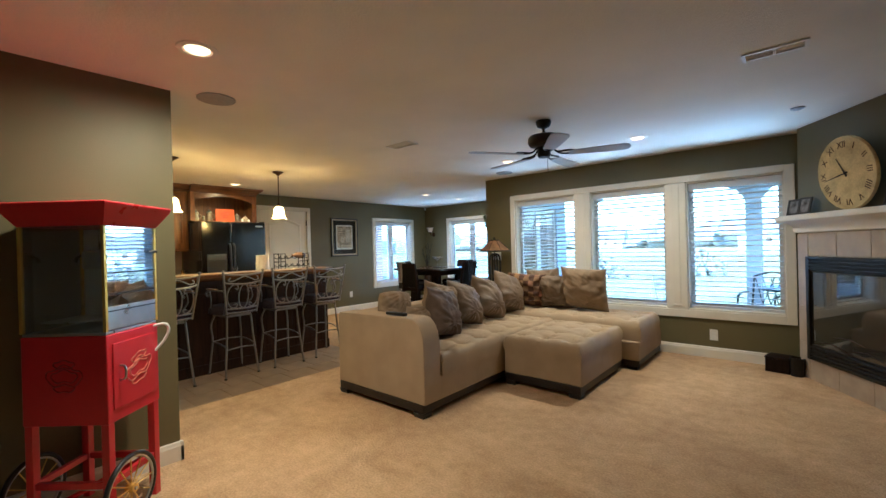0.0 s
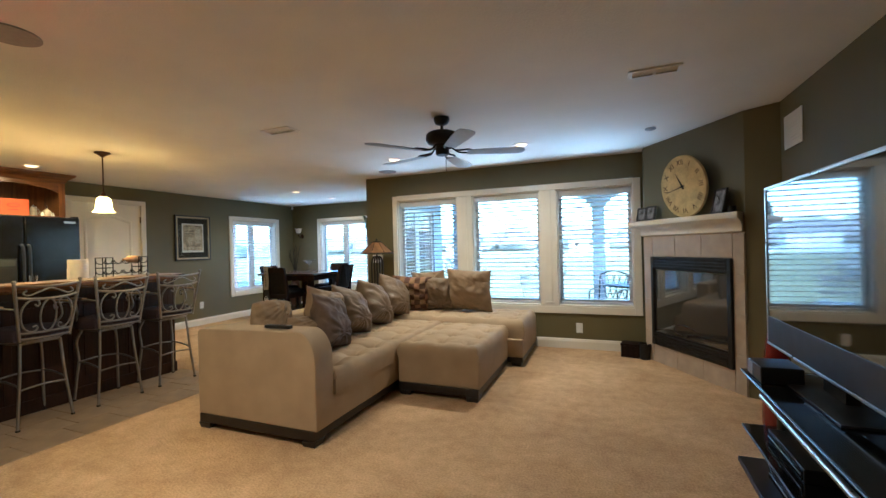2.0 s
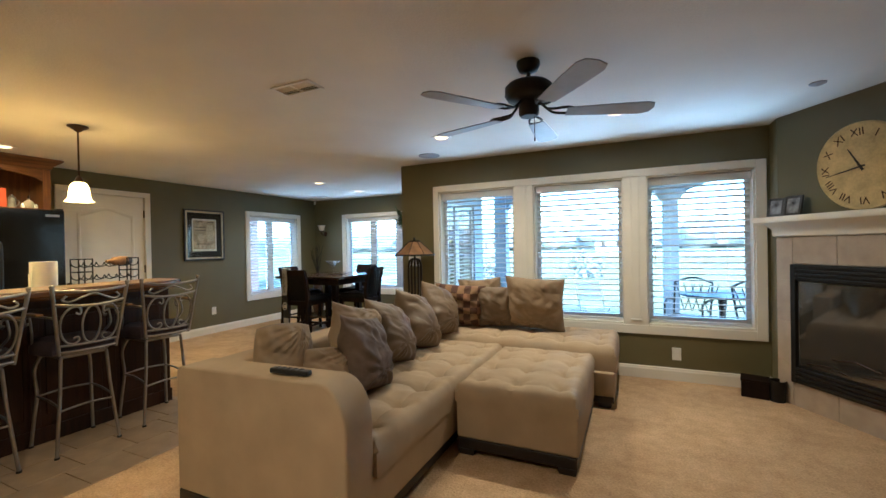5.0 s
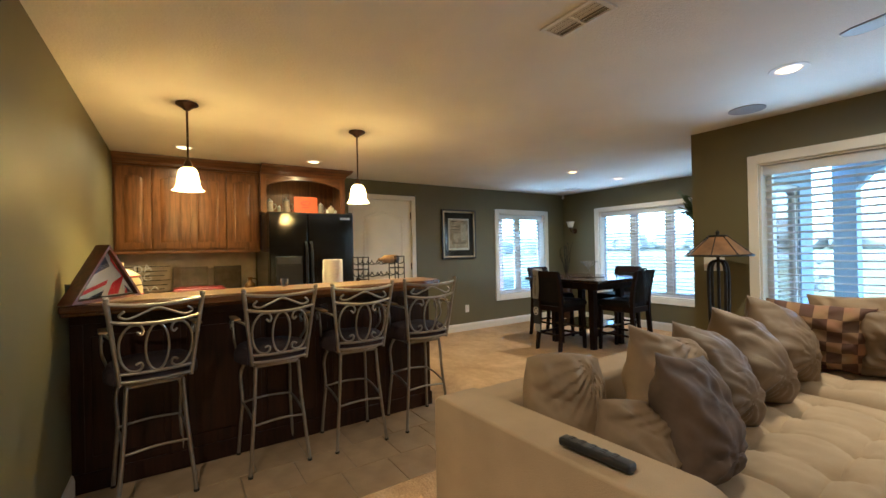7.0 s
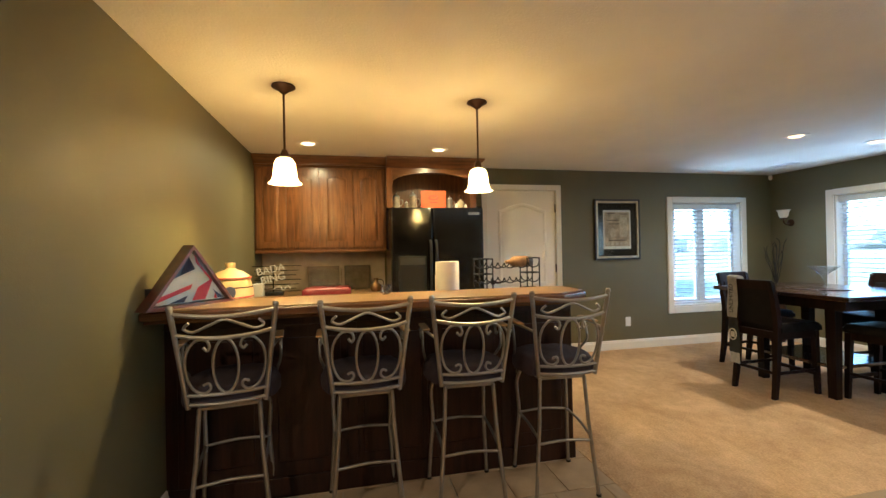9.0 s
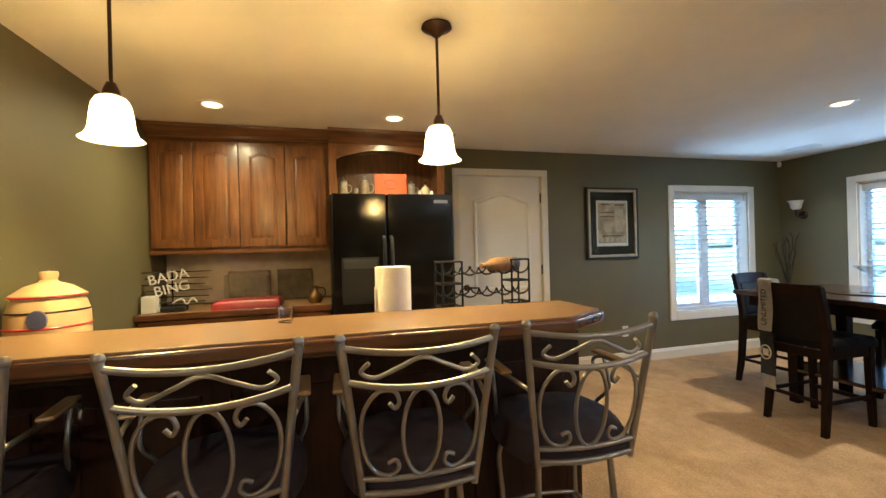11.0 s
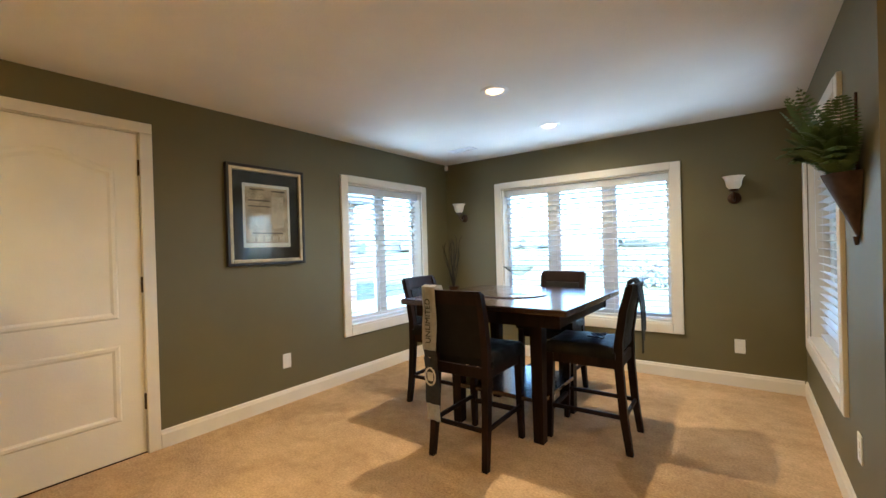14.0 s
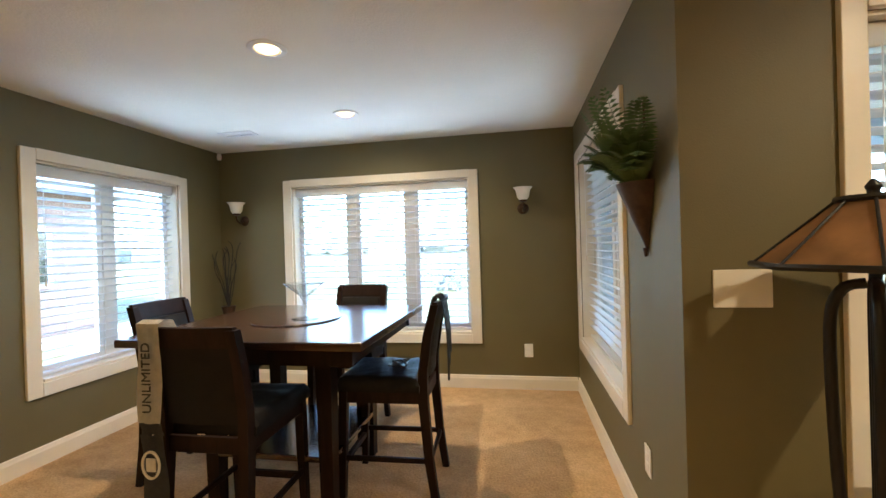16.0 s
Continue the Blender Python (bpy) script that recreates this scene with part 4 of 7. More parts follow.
M_BRASS2 = wood("tan_arm_wood", (0.25, 0.15, 0.06), (0.5, 0.34, 0.16), 0.3, along="X")
STOOLS = [(-4.46, 1.395, 8), (-4.45, 2.02, 3), (-4.435, 2.55, -2), (-4.43, 3.07, -4)]
first = bar_stool()
first.matrix_basis = pose(STOOLS[0][0], STOOLS[0][1], 0, 0, 0, STOOLS[0][2])
for x, y, a in STOOLS[1:]:
    copy_thing(first, pose(x, y, 0, 0, 0, a))


# kitchen wall: base run, uppers, fridge
def raised_door(y0, y1, z0, z1, x, parent, arched=True, mat=None):
    """Raised-panel cabinet door on a front facing +x: frame, sunken groove, raised field."""
    m = mat or M_CAB
    fr = 0.055
    a, b = y0 + fr, y1 - fr
    d = part("door", box(x, x + 0.010, y0, y1, z0, z1), m, parent)
    rim = [(y0, z0), (y1, z0)] + [(y1 - (y1 - y0) * i / 12, z1) for i in range(13)]
    inner = [(a, z0 + fr), (b, z0 + fr)] + [(b - (b - a) * i / 12, z1 - fr - 0.03 + (0.03 * math.sin(math.pi * i / 12) ** 1.3 if arched else 0.03)) for i in range(13)]
    my, mz = (a + b) / 2, (z0 + z1) / 2

    def loop(own, pts, k, dx):
        return [own.verts.new((x + dx, p + math.copysign(min(k, abs(my - p)), my - p), q + math.copysign(min(k, abs(mz - q)), mz - q))) for p, q in pts]

    def skin(own, loops):
        for p, q in zip(loops, loops[1:]):
            for i in range(len(p)):
                j = (i + 1) % len(p)
                own.faces.new((p[i], p[j], q[j], q[i]))
    own = bmesh.new()
    skin(own, [loop(own, rim, 0, 0.010), loop(own, rim, 0, 0.019), loop(own, rim, 0.004, 0.022), loop(own, inner, -0.004, 0.022), loop(own, inner, 0.002, 0.018), loop(own, inner, 0.002, 0.0105)])
    part("door_frame", own, m, d)
    own = bmesh.new()
    loops = [loop(own, inner, 0.012, 0.0105), loop(own, inner, 0.016, 0.013), loop(own, inner, 0.042, 0.0205)]
    skin(own, loops)
    own.faces.new(loops[-1])
    part("door_panel", own, m, d)
    return d


base = thing("base_cabinet", 0, 0, 0, "amber stained wood base cabinet below the back counter", "cabinet")
part("body", box(-6.995, -6.42, 1.03, 2.31, 0.09, 0.88), M_CAB, base)
part("toe_kick", box(-6.99, -6.48, 1.03, 2.31, 0.0, 0.09), M_BLACKWOOD, base)
for i in range(3):
    y0 = 1.04 + i * 0.42
    raised_door(y0, y0 + 0.41, 0.11, 0.70, -6.42, base, False)
    part("drawer_front", box(-6.42, -6.402, y0, y0 + 0.41, 0.715, 0.865, 0.004), M_CABH, base)
counter = thing("back_counter_top", 0, 0, 0, "tan laminate counter with stained wood edge", "counter")
part("slab", box(-6.995, -6.395, 1.024, 2.325, 0.882, 0.915, 0.003), M_BARTOP, counter)
part("wood_edge", box(-6.394, -6.375, 1.024, 2.325, 0.874, 0.917, 0.005), M_BAREDGE, counter)
part("backsplash", box(-6.998, -6.985, 1.024, 2.325, 0.917, 1.35, 0.002), material("beige_backsplash", (0.50, 0.42, 0.31), 0.4, vary=0.12, scale=10), counter)

upper = thing("upper_cabinet", 0, 0, 0, "amber stained wood wall cabinet with arched raised-panel doors and crown", "cabinet")
part("body", box(-6.995, -6.668, 1.024, 2.325, 1.352, 2.215), M_CAB, upper)
for a, b in ((1.045, 1.325), (1.335, 1.645), (1.66, 1.985), (1.995, 2.30)):
    raised_door(a, b, 1.375, 2.175, -6.668, upper)
part("light_rail", box(-6.69, -6.655, 1.024, 2.325, 1.325, 1.353, 0.004), M_CABH, upper)
niche = thing("fridge_cabinet", 0, 0, 0, "amber wood open niche with arched valance above the fridge", "cabinet")
part("side_panel", box(-6.995, -6.60, 2.327, 2.352, 1.775, 2.215, 0.002), M_CAB, niche)
part("side_panel", box(-6.995, -6.60, 3.275, 3.30, 1.775, 2.215, 0.002), M_CAB, niche)
part("stile", box(-6.60, -6.58, 2.327, 2.39, 1.775, 2.215, 0.002), M_CAB, niche)
part("stile", box(-6.60, -6.58, 3.235, 3.30, 1.775, 2.215, 0.002), M_CAB, niche)
part("back_panel", box(-6.995, -6.98, 2.352, 3.275, 1.775, 2.215), M_CAB, niche)
part("shelf", box(-6.98, -6.58, 2.352, 3.275, 1.762, 1.782, 0.003), M_CABH, niche)
arch = [(2.39, 2.215), (2.39, 2.07)] + [(2.39 + 0.845 * i / 16, 2.07 + 0.085 * math.sin(math.pi * i / 16) ** 0.7) for i in range(1, 16)] + [(3.235, 2.07), (3.235, 2.215)]
val = prism(arch, 0.0, 0.02)
val.transform(Matrix(((0, 0, 1, -6.60), (1, 0, 0, 0), (0, 1, 0, 0), (0, 0, 0, 1))))
part("arched_valance", val, M_CABH, niche)


def crown(y0, y1, x, parent, end):
    prof = [(0.0, 2.20), (0.012, 2.21), (0.018, 2.232), (0.045, 2.252), (0.075, 2.276), (0.085, 2.288), (0.085, 2.303), (-0.02, 2.303), (-0.02, 2.20)]
    own = bmesh.new()
    a = [own.verts.new((x + p, y0, z)) for p, z in prof]
    b = [own.verts.new((x + p, y1 + (max(p, 0) if end else 0), z)) for p, z in prof]
    for i in range(len(a)):
        own.faces.new((a[i], a[(i + 1) % len(a)], b[(i + 1) % len(a)], b[i]))
    own.faces.new(a), own.faces.new(b[::-1])
    part("crown_moulding", own, M_CABH, parent)


crown(1.024, 2.326, -6.645, upper, False)
crown(2.327, 3.295, -6.575, niche, True)
part("crown_return", box(-6.995, -6.56, 3.296, 3.365, 2.265, 2.303, 0.01), M_CABH, niche)
part("top_fill", box(-6.99, -6.62, 1.03, 3.29, 2.216, 2.30), M_CABH, niche)

fridge = thing("refrigerator", 0, 0, 0, "glossy black side-by-side refrigerator with ice dispenser", "refrigerator")
part("body", box(-6.96, -6.27, 2.335, 3.255, 0.03, 1.745, 0.006), M_FRIDGE, fridge)
for a, b in ((2.337, 2.735), (2.742, 3.253)):
    part("door", box(-6.268, -6.20, a, b, 0.09, 1.742, 0.012, 3), M_FRIDGE, fridge)
for y, s in ((2.71, -1), (2.765, 1)):
    part("handle", tube(spline([(-6.20, y, 0.72), (-6.155, y, 0.78), (-6.15, y, 1.05), (-6.155, y, 1.36), (-6.20, y, 1.42)], 5), 0.013, 8), M_BLACK, fridge)
part("dispenser", box(-6.202, -6.194, 2.40, 2.67, 0.93, 1.27, 0.006), M_BLACK, fridge)
part("dispenser_panel", box(-6.195, -6.190, 2.415, 2.655, 1.19, 1.255, 0.002), material("dark_grey_plastic", (0.06, 0.06, 0.06), 0.35), fridge, "grey dispenser control strip")
part("dispenser_recess", box(-6.196, -6.192, 2.43, 2.64, 0.95, 1.17, 0.002), M_BLACKWOOD, fridge)
part("badge", box(-6.2, -6.197, 3.10, 3.21, 1.672, 1.696), M_STEEL, fridge, "small silver nameplate")
part("grille", box(-6.27, -6.23, 2.337, 3.253, 0.0, 0.085), M_BLACK, fridge)
part("hinge_cap", box(-6.27, -6.21, 3.19, 3.25, 1.742, 1.758, 0.005), M_BLACK, fridge)


# things above the fridge
def stein(x, y, z, s, col, label):
    m = material("stoneware", col, 0.4, vary=0.25, scale=30)
    root = thing("beer_stein", x, y, z, label, "stein", group="steins")
    part("body", lathe([(0, 0), (0.038 * s, 0), (0.04 * s, 0.01 * s), (0.036 * s, 0.02 * s), (0.034 * s, 0.10 * s), (0.036 * s, 0.105 * s), (0.036 * s, 0.115 * s), (0, 0.115 * s)], 18), m, root)
    part("lid", lathe([(0, 0.115 * s), (0.036 * s, 0.115 * s), (0.03 * s, 0.128 * s), (0.01 * s, 0.14 * s), (0.006 * s, 0.155 * s), (0, 0.157 * s)], 16), M_STEEL, root, "pewter domed lid")
    part("handle", tube(spline([(0, 0.034 * s, 0.095 * s), (0, 0.065 * s, 0.085 * s), (0, 0.062 * s, 0.045 * s), (0, 0.035 * s, 0.025 * s)], 4), 0.005 * s, 7), m, root)


stein(-6.70, 2.44, 1.782, 1.05, (0.33, 0.28, 0.21), "pale stoneware beer stein on the shelf above the fridge")
stein(-6.68, 2.62, 1.782, 1.12, (0.22, 0.17, 0.12), "brown stoneware lidded stein on the shelf above the fridge")
stein(-6.72, 2.55, 1.782, 0.55, (0.30, 0.26, 0.20), "miniature stoneware stein on the shelf above the fridge")
stein(-6.66, 3.02, 1.782, 0.85, (0.18, 0.165, 0.145), "grey stoneware mug on the shelf above the fridge")
M_ORANGE = material("orange_box_card", (0.55, 0.085, 0.012), 0.35, vary=0.08, scale=12)
cigar = thing("display_box", -6.66, 2.84, 1.782, "open orange cardboard display box with red print", "box", rz=-4)
part("lid", box(-0.006, 0.006, -0.135, 0.135, 0.0, 0.19, 0.002), M_ORANGE, cigar)
part("tray", box(-0.14, -0.008, -0.13, 0.13, 0.0, 0.045, 0.002), M_ORANGE, cigar)
part("print", tube([(0.0066, 0.05 * math.cos(a), 0.115 + 0.022 * math.sin(a)) for a in [2 * math.pi * i / 20 for i in range(20)]], 0.0035, 5, closed=True), M_RED, cigar, "plain red oval mark")
part("print", box(0.006, 0.0075, -0.04, 0.04, 0.06, 0.067), M_RED, cigar)
flask = thing("ceramic_flask", -6.64, 3.14, 1.782, "small cream ceramic flask with dark stopper", "bottle")
part("body", lathe([(0, 0), (0.03, 0), (0.042, 0.015), (0.043, 0.05), (0.03, 0.075), (0.012, 0.085), (0.011, 0.10), (0, 0.10)], 18), material("cream_glaze", (0.42, 0.36, 0.27), 0.25), flask)
part("stopper", lathe([(0, 0.10), (0.009, 0.10), (0.011, 0.115), (0.006, 0.135), (0, 0.137)], 12), M_BRONZE, flask)
for y, h in ((3.085, 0.05), (3.19, 0.045)):
    sh = thing("salt_shaker", -6.62, y, 1.782, "tiny cream ceramic shaker beside the flask", "shaker", group="shakers")
    part("body", lathe([(0, 0), (0.014, 0), (0.016, 0.01), (0.012, h * 0.75), (0, h * 0.75)], 12), M_PLATE, sh)
    part("cap", lathe([(0, h * 0.75), (0.012, h * 0.75), (0.008, h), (0, h)], 12), M_STEEL, sh)


# on the bar top and back counter
def text_mesh(words, size, depth=0.002):
    cu = bpy.data.curves.new("text", "FONT")
    cu.body, cu.size, cu.extrude, cu.align_x, cu.align_y = words, size, depth, "CENTER", "CENTER"
    ob = bpy.data.objects.new("text", cu)
    scene.collection.objects.link(ob)
    me = bpy.data.meshes.new_from_object(ob.evaluated_get(bpy.context.evaluated_depsgraph_get()))
    bpy.data.objects.remove(ob)
    own = bmesh.new()
    own.from_mesh(me)
    bpy.data.meshes.remove(me)
    return own


towel = thing("paper_towel_roll", -4.91, 2.58, 0.92, "white paper towel roll standing behind the bar", "paper towels")
part("roll", lathe([(0.02, 0.002), (0.074, 0.0), (0.077, 0.004), (0.077, 0.322), (0.074, 0.327), (0.02, 0.325)], 32), material("paper_towel", (0.78, 0.76, 0.72), 0.95, vary=0.03, scale=30, bump=0.2, bump_scale=150), towel)
part("loose_sheet", box(-0.02, 0.03, -0.0795, -0.0775, 0.004, 0.24), M_PLATE, towel)

rack = thing("wine_rack", -5.05, 3.05, 0.92, "black iron tabletop wine rack with curved bottle cradles", "wine rack", rz=6)
for y in (-0.235, -0.135, 0.135, 0.235):
    for x in (-0.05, 0.05):
        part("post", tube([(x, y, 0.0), (x, y, 0.337)], 0.0055, 6), M_BLACKMET, rack)
for z in (0.012, 0.12, 0.23, 0.335):
    for y0, y1 in ((-0.235, -0.135), (0.135, 0.235)):
        for x in (-0.05, 0.05):
            part("rail", tube([(x, y0, z), (x, y1, z)], 0.005, 6), M_BLACKMET, rack)
        for y in (y0, y1):
            part("rail", tube([(-0.05, y, z), (0.05, y, z)], 0.005, 6), M_BLACKMET, rack)
for z in (0.09, 0.20, 0.305):
    for x in (-0.05, 0.05):
        pts = []
        for k in range(5):
            c = -0.188 + k * 0.094
            pts += [(x, c + 0.045 * math.sin(a), z - 0.036 * math.cos(a)) for a in [math.pi * (i / 8 - 0.5) for i in range(9)]]
        part("cradle", tube(pts, 0.0045, 6), M_BLACKMET, rack)
bottle = thing("wrapped_bottle", -5.03, 3.13, 0.92 + 0.30, "brown wrapped bottle with dark foil cap lying on the wine rack", "bottle", rz=20)
b = lathe([(0, -0.12), (0.012, -0.118), (0.014, -0.08), (0.034, -0.045), (0.038, 0.0), (0.038, 0.07), (0.036, 0.072), (0, 0.072)], 18)
for v in b.verts:
    v.co += Vector((0.006 * noise.noise(v.co * 40), 0.006 * noise.noise(v.co * 40 + Vector((9, 0, 0))), 0))
b.transform(pose(0, 0, 0.012, -90, 0, 0))
part("wrapping", b, material("tan_wrap", (0.26, 0.15, 0.065), 0.6, vary=0.4, scale=24, bump=0.5, bump_scale=60), bottle)
c = lathe([(0, 0.072), (0.037, 0.072), (0.037, 0.108), (0.03, 0.118), (0, 0.118)], 18)
c.transform(pose(0, 0, 0.012, -90, 0, 0))
part("foil_end", c, material("grey_foil", (0.10, 0.10, 0.12), 0.35, metal=0.5), bottle)

jar = thing("cookie_jar", -5.22, 1.185, 0.92, "cream striped ceramic cookie jar with knob lid", "cookie jar")
jar.scale = (1.5, 1.5, 1.78)
M_CREAM = material("cream_stoneware", (0.66, 0.47, 0.22), 0.35, vary=0.08, scale=14)
part("body", lathe([(0, 0), (0.075, 0), (0.085, 0.008), (0.092, 0.05), (0.09, 0.10), (0.08, 0.128), (0.074, 0.135), (0, 0.135)], 32), M_CREAM, jar)
part("lid", lathe([(0, 0.135), (0.082, 0.135), (0.082, 0.142), (0.05, 0.162), (0.022, 0.17), (0.018, 0.176), (0.022, 0.186), (0.02, 0.194), (0, 0.197)], 32), M_CREAM, jar, "cream domed lid with knob")
for r, z, m in ((0.0865, 0.012, M_RED), (0.0915, 0.04, M_BRONZE), (0.0925, 0.07, M_RED), (0.0895, 0.105, M_BRONZE), (0.0826, 0.139, M_RED)):
    part("stripe", tube([(r * math.cos(a), r * math.sin(a), z) for a in [2 * math.pi * i / 36 for i in range(36)]], 0.0022, 5, closed=True), m, jar)
badge = lathe([(0, 0), (0.022, 0), (0.02, 0.004), (0, 0.005)], 20)
badge.transform(pose(0.088, 0.02, 0.09, 0, 90, 12))
part("medallion", badge, material("blue_glaze", (0.10, 0.11, 0.22), 0.3), jar, "blue oval medallion")

M_NAVY = material("navy_cloth", (0.02, 0.025, 0.07), 0.85, vary=0.15, scale=30)
M_REDCLOTH = material("red_cloth", (0.55, 0.02, 0.03), 0.85, vary=0.12, scale=30)
M_WHITECLOTH = material("white_cloth", (0.72, 0.70, 0.68), 0.85, vary=0.05, scale=30)
flag = thing("flag_case", -4.50, 1.215, 1.070, "triangular cherry wood display case with folded red white and blue flag", "flag case", rz=-33)
tri = [(-0.235, 0.0), (0.235, 0.0), (0.0, 0.30)]


def tri_frame(w):
    own = bmesh.new()
    inner = [(-0.235 + w * 2.1, w), (0.235 - w * 2.1, w), (0.0, 0.30 - w * 1.55)]
    A = [[own.verts.new((x, y, z)) for x, z in tri] for y in (0.0, -0.075)]
    B = [[own.verts.new((x, y, z)) for x, z in inner] for y in (0.0, -0.075)]
    for i in range(3):
        j = (i + 1) % 3
        own.faces.new((A[0][i], A[0][j], A[1][j], A[1][i])), own.faces.new((B[0][i], B[1][i], B[1][j], B[0][j]))
        own.faces.new((A[0][i], B[0][i], B[0][j], A[0][j])), own.faces.new((A[1][i], A[1][j], B[1][j], B[1][i]))
    return own


part("frame", tri_frame(0.015), wood("cherry_case", (0.05, 0.009, 0.005), (0.13, 0.03, 0.014), 0.3, along="X"), flag)


def flat(points, y, mat, name):
    own = bmesh.new()
    f = own.faces.new([own.verts.new((-x, y, z)) for x, z in points])
    bmesh.ops.solidify(own, geom=[f], thickness=0.003)
    part(name, own, mat, flag)


part("back_board", box(-0.19, 0.19, -0.074, -0.070, 0.012, 0.10), M_BLACKWOOD, flag)
flat([(-0.19, 0.022), (0.19, 0.022), (0.0, 0.265)], -0.020, M_WHITECLOTH, "flag_field")
flat([(-0.015, 0.242), (0.017, 0.182), (-0.12, 0.13)], -0.016, M_NAVY, "blue_quarter")
flat([(-0.121, 0.025), (-0.024, 0.055), (-0.044, 0.024)], -0.016, M_NAVY, "blue_quarter")
flat([(0.113, 0.076), (0.176, 0.028), (0.144, 0.026)], -0.016, M_NAVY, "blue_quarter")
flat([(0.009, 0.258), (0.031, 0.219), (0.11, 0.12), (0.069, 0.028), (-0.005, 0.028), (0.029, 0.091), (0.096, 0.124), (0.02, 0.211)], -0.013, M_REDCLOTH, "red_bar")
flat([(-0.177, 0.035), (-0.162, 0.06), (-0.0, 0.11), (-0.012, 0.085)], -0.013, M_REDCLOTH, "red_bar")
flat([(0.116, 0.026), (0.125, 0.056), (0.139, 0.026)], -0.013, M_REDCLOTH, "red_bar")
gl = bmesh.new()
gl.faces.new([gl.verts.new(p) for p in ((-0.195, -0.006, 0.02), (0.195, -0.006, 0.02), (0.0, -0.006, 0.27))])
pg = part("glass_front", gl, M_PANE, flag, "clear front glass")

sign = thing("wire_word_sign", -6.52, 1.215, 0.917, "white wire letter sign reading BADA BING on black base", "sign", rz=0)
for w, z, dy in (("BADA", 0.25, -0.02), ("BING", 0.165, 0.0)):
    t = text_mesh(w, 0.10, 0.004)
    t.transform(Matrix(((0, 0, 1, 0.012), (1, 0, 0, dy), (0, 1, 0, z), (0, 0, 0, 1))) @ pose(0, 0, 0, 0, 0, 12))
    part("letters", t, M_WHITECLOTH, sign)
for k, z in enumerate((0.065, 0.105, 0.15, 0.195, 0.24, 0.285)):
    part("bar", tube([(0, -0.17 - 0.02 * (k % 2), z), (0, 0.21 + 0.025 * (k % 3), z)], 0.0045, 6), M_BLACKMET, sign)
part("post", tube([(0, 0.0, 0.03), (0, 0.0, 0.30)], 0.005, 6), M_BLACKMET, sign)
part("scroll", tube(spline([(0.01, 0.0, 0.06), (0.01, 0.06, 0.09), (0.01, 0.09, 0.05), (0.01, 0.13, 0.09), (0.01, 0.16, 0.06)], 5), 0.006, 6), M_WHITECLOTH, sign)
part("base", box(-0.04, 0.04, -0.07, 0.09, 0.0, 0.035, 0.006), M_BLACK, sign)

popper = thing("red_serving_tray", -6.55, 1.72, 0.917, "red tray with clear domed cover on the counter", "tray")
part("tray", tufted(-0.14, 0.14, -0.23, 0.23, 0.0, 0.06, 1, 1, 0.02), material("dark_red_plastic", (0.22, 0.012, 0.012), 0.4), popper)
part("cover", box(-0.10, 0.10, -0.16, 0.14, 0.075, 0.25, 0.02), M_PANE, popper, "clear plastic cover")
M_BOARD = material("pale_tempered_glass", (0.24, 0.20, 0.15), 0.07, vary=0.2, scale=14, spec=0.7)
M_BOARDD = material("smoky_tempered_glass", (0.12, 0.11, 0.09), 0.09, vary=0.25, scale=14, spec=0.7)
clear = thing("glass_cutting_board", -6.93, 1.66, 0.917, "pale glass cutting board leaning on the backsplash", "cutting board", group="glass boards")
part("board", box(-0.004, 0.004, -0.165, 0.165, 0.0, 0.26, 0.003), M_BOARD, clear)
board = thing("glass_cutting_board", -6.93, 2.02, 0.917, "smoky glass cutting board leaning on the backsplash", "cutting board", group="glass boards")
part("board", box(-0.004, 0.004, -0.14, 0.14, 0.0, 0.26, 0.003), M_BOARDD, board)
jug = thing("brass_pitcher", -6.55, 2.20, 0.917, "small dark brass pitcher on the counter", "pitcher")
part("body", lathe([(0, 0), (0.045, 0), (0.06, 0.03), (0.055, 0.065), (0.025, 0.09), (0.02, 0.12), (0.03, 0.135), (0, 0.13)], 18), material("aged_brass", (0.22, 0.13, 0.04), 0.3, metal=0.9), jug)
part("handle", tube(spline([(0, 0.022, 0.12), (0, 0.07, 0.11), (0, 0.075, 0.06), (0, 0.055, 0.04)], 4), 0.005, 6), M_BRONZE, jug)
plate = thing("paper_napkins", -6.50, 1.08, 0.917, "stack of white paper napkins standing on the counter", "napkins")
part("stack", box(-0.05, 0.05, -0.04, 0.05, 0.0, 0.12, 0.004), M_PLATE, plate)
vo = thing("votive_glass", -4.70, 2.16, 1.070, "small clear glass votive on the bar", "glass")
part("cup", lathe([(0, 0), (0.024, 0), (0.03, 0.055), (0.027, 0.055), (0.022, 0.006), (0, 0.006)], 18), M_GLASS, vo)


# dining set
def slab_leg(pts, w, d):
    """Square-section leg swept through points (x, y, z) with the given half sizes."""
    own = bmesh.new()
    rings = []
    for (x, y, z), k in pts:
        rings.append([own.verts.new((x + a * w * k, y + b * d * k, z)) for a, b in ((-1, -1), (1, -1), (1, 1), (-1, 1))])
    for p, q in zip(rings, rings[1:]):
        for i in range(4):
            own.faces.new((p[i], p[(i + 1) % 4], q[(i + 1) % 4], q[i]))
    own.faces.new(rings[0]), own.faces.new(rings[-1])
    return own


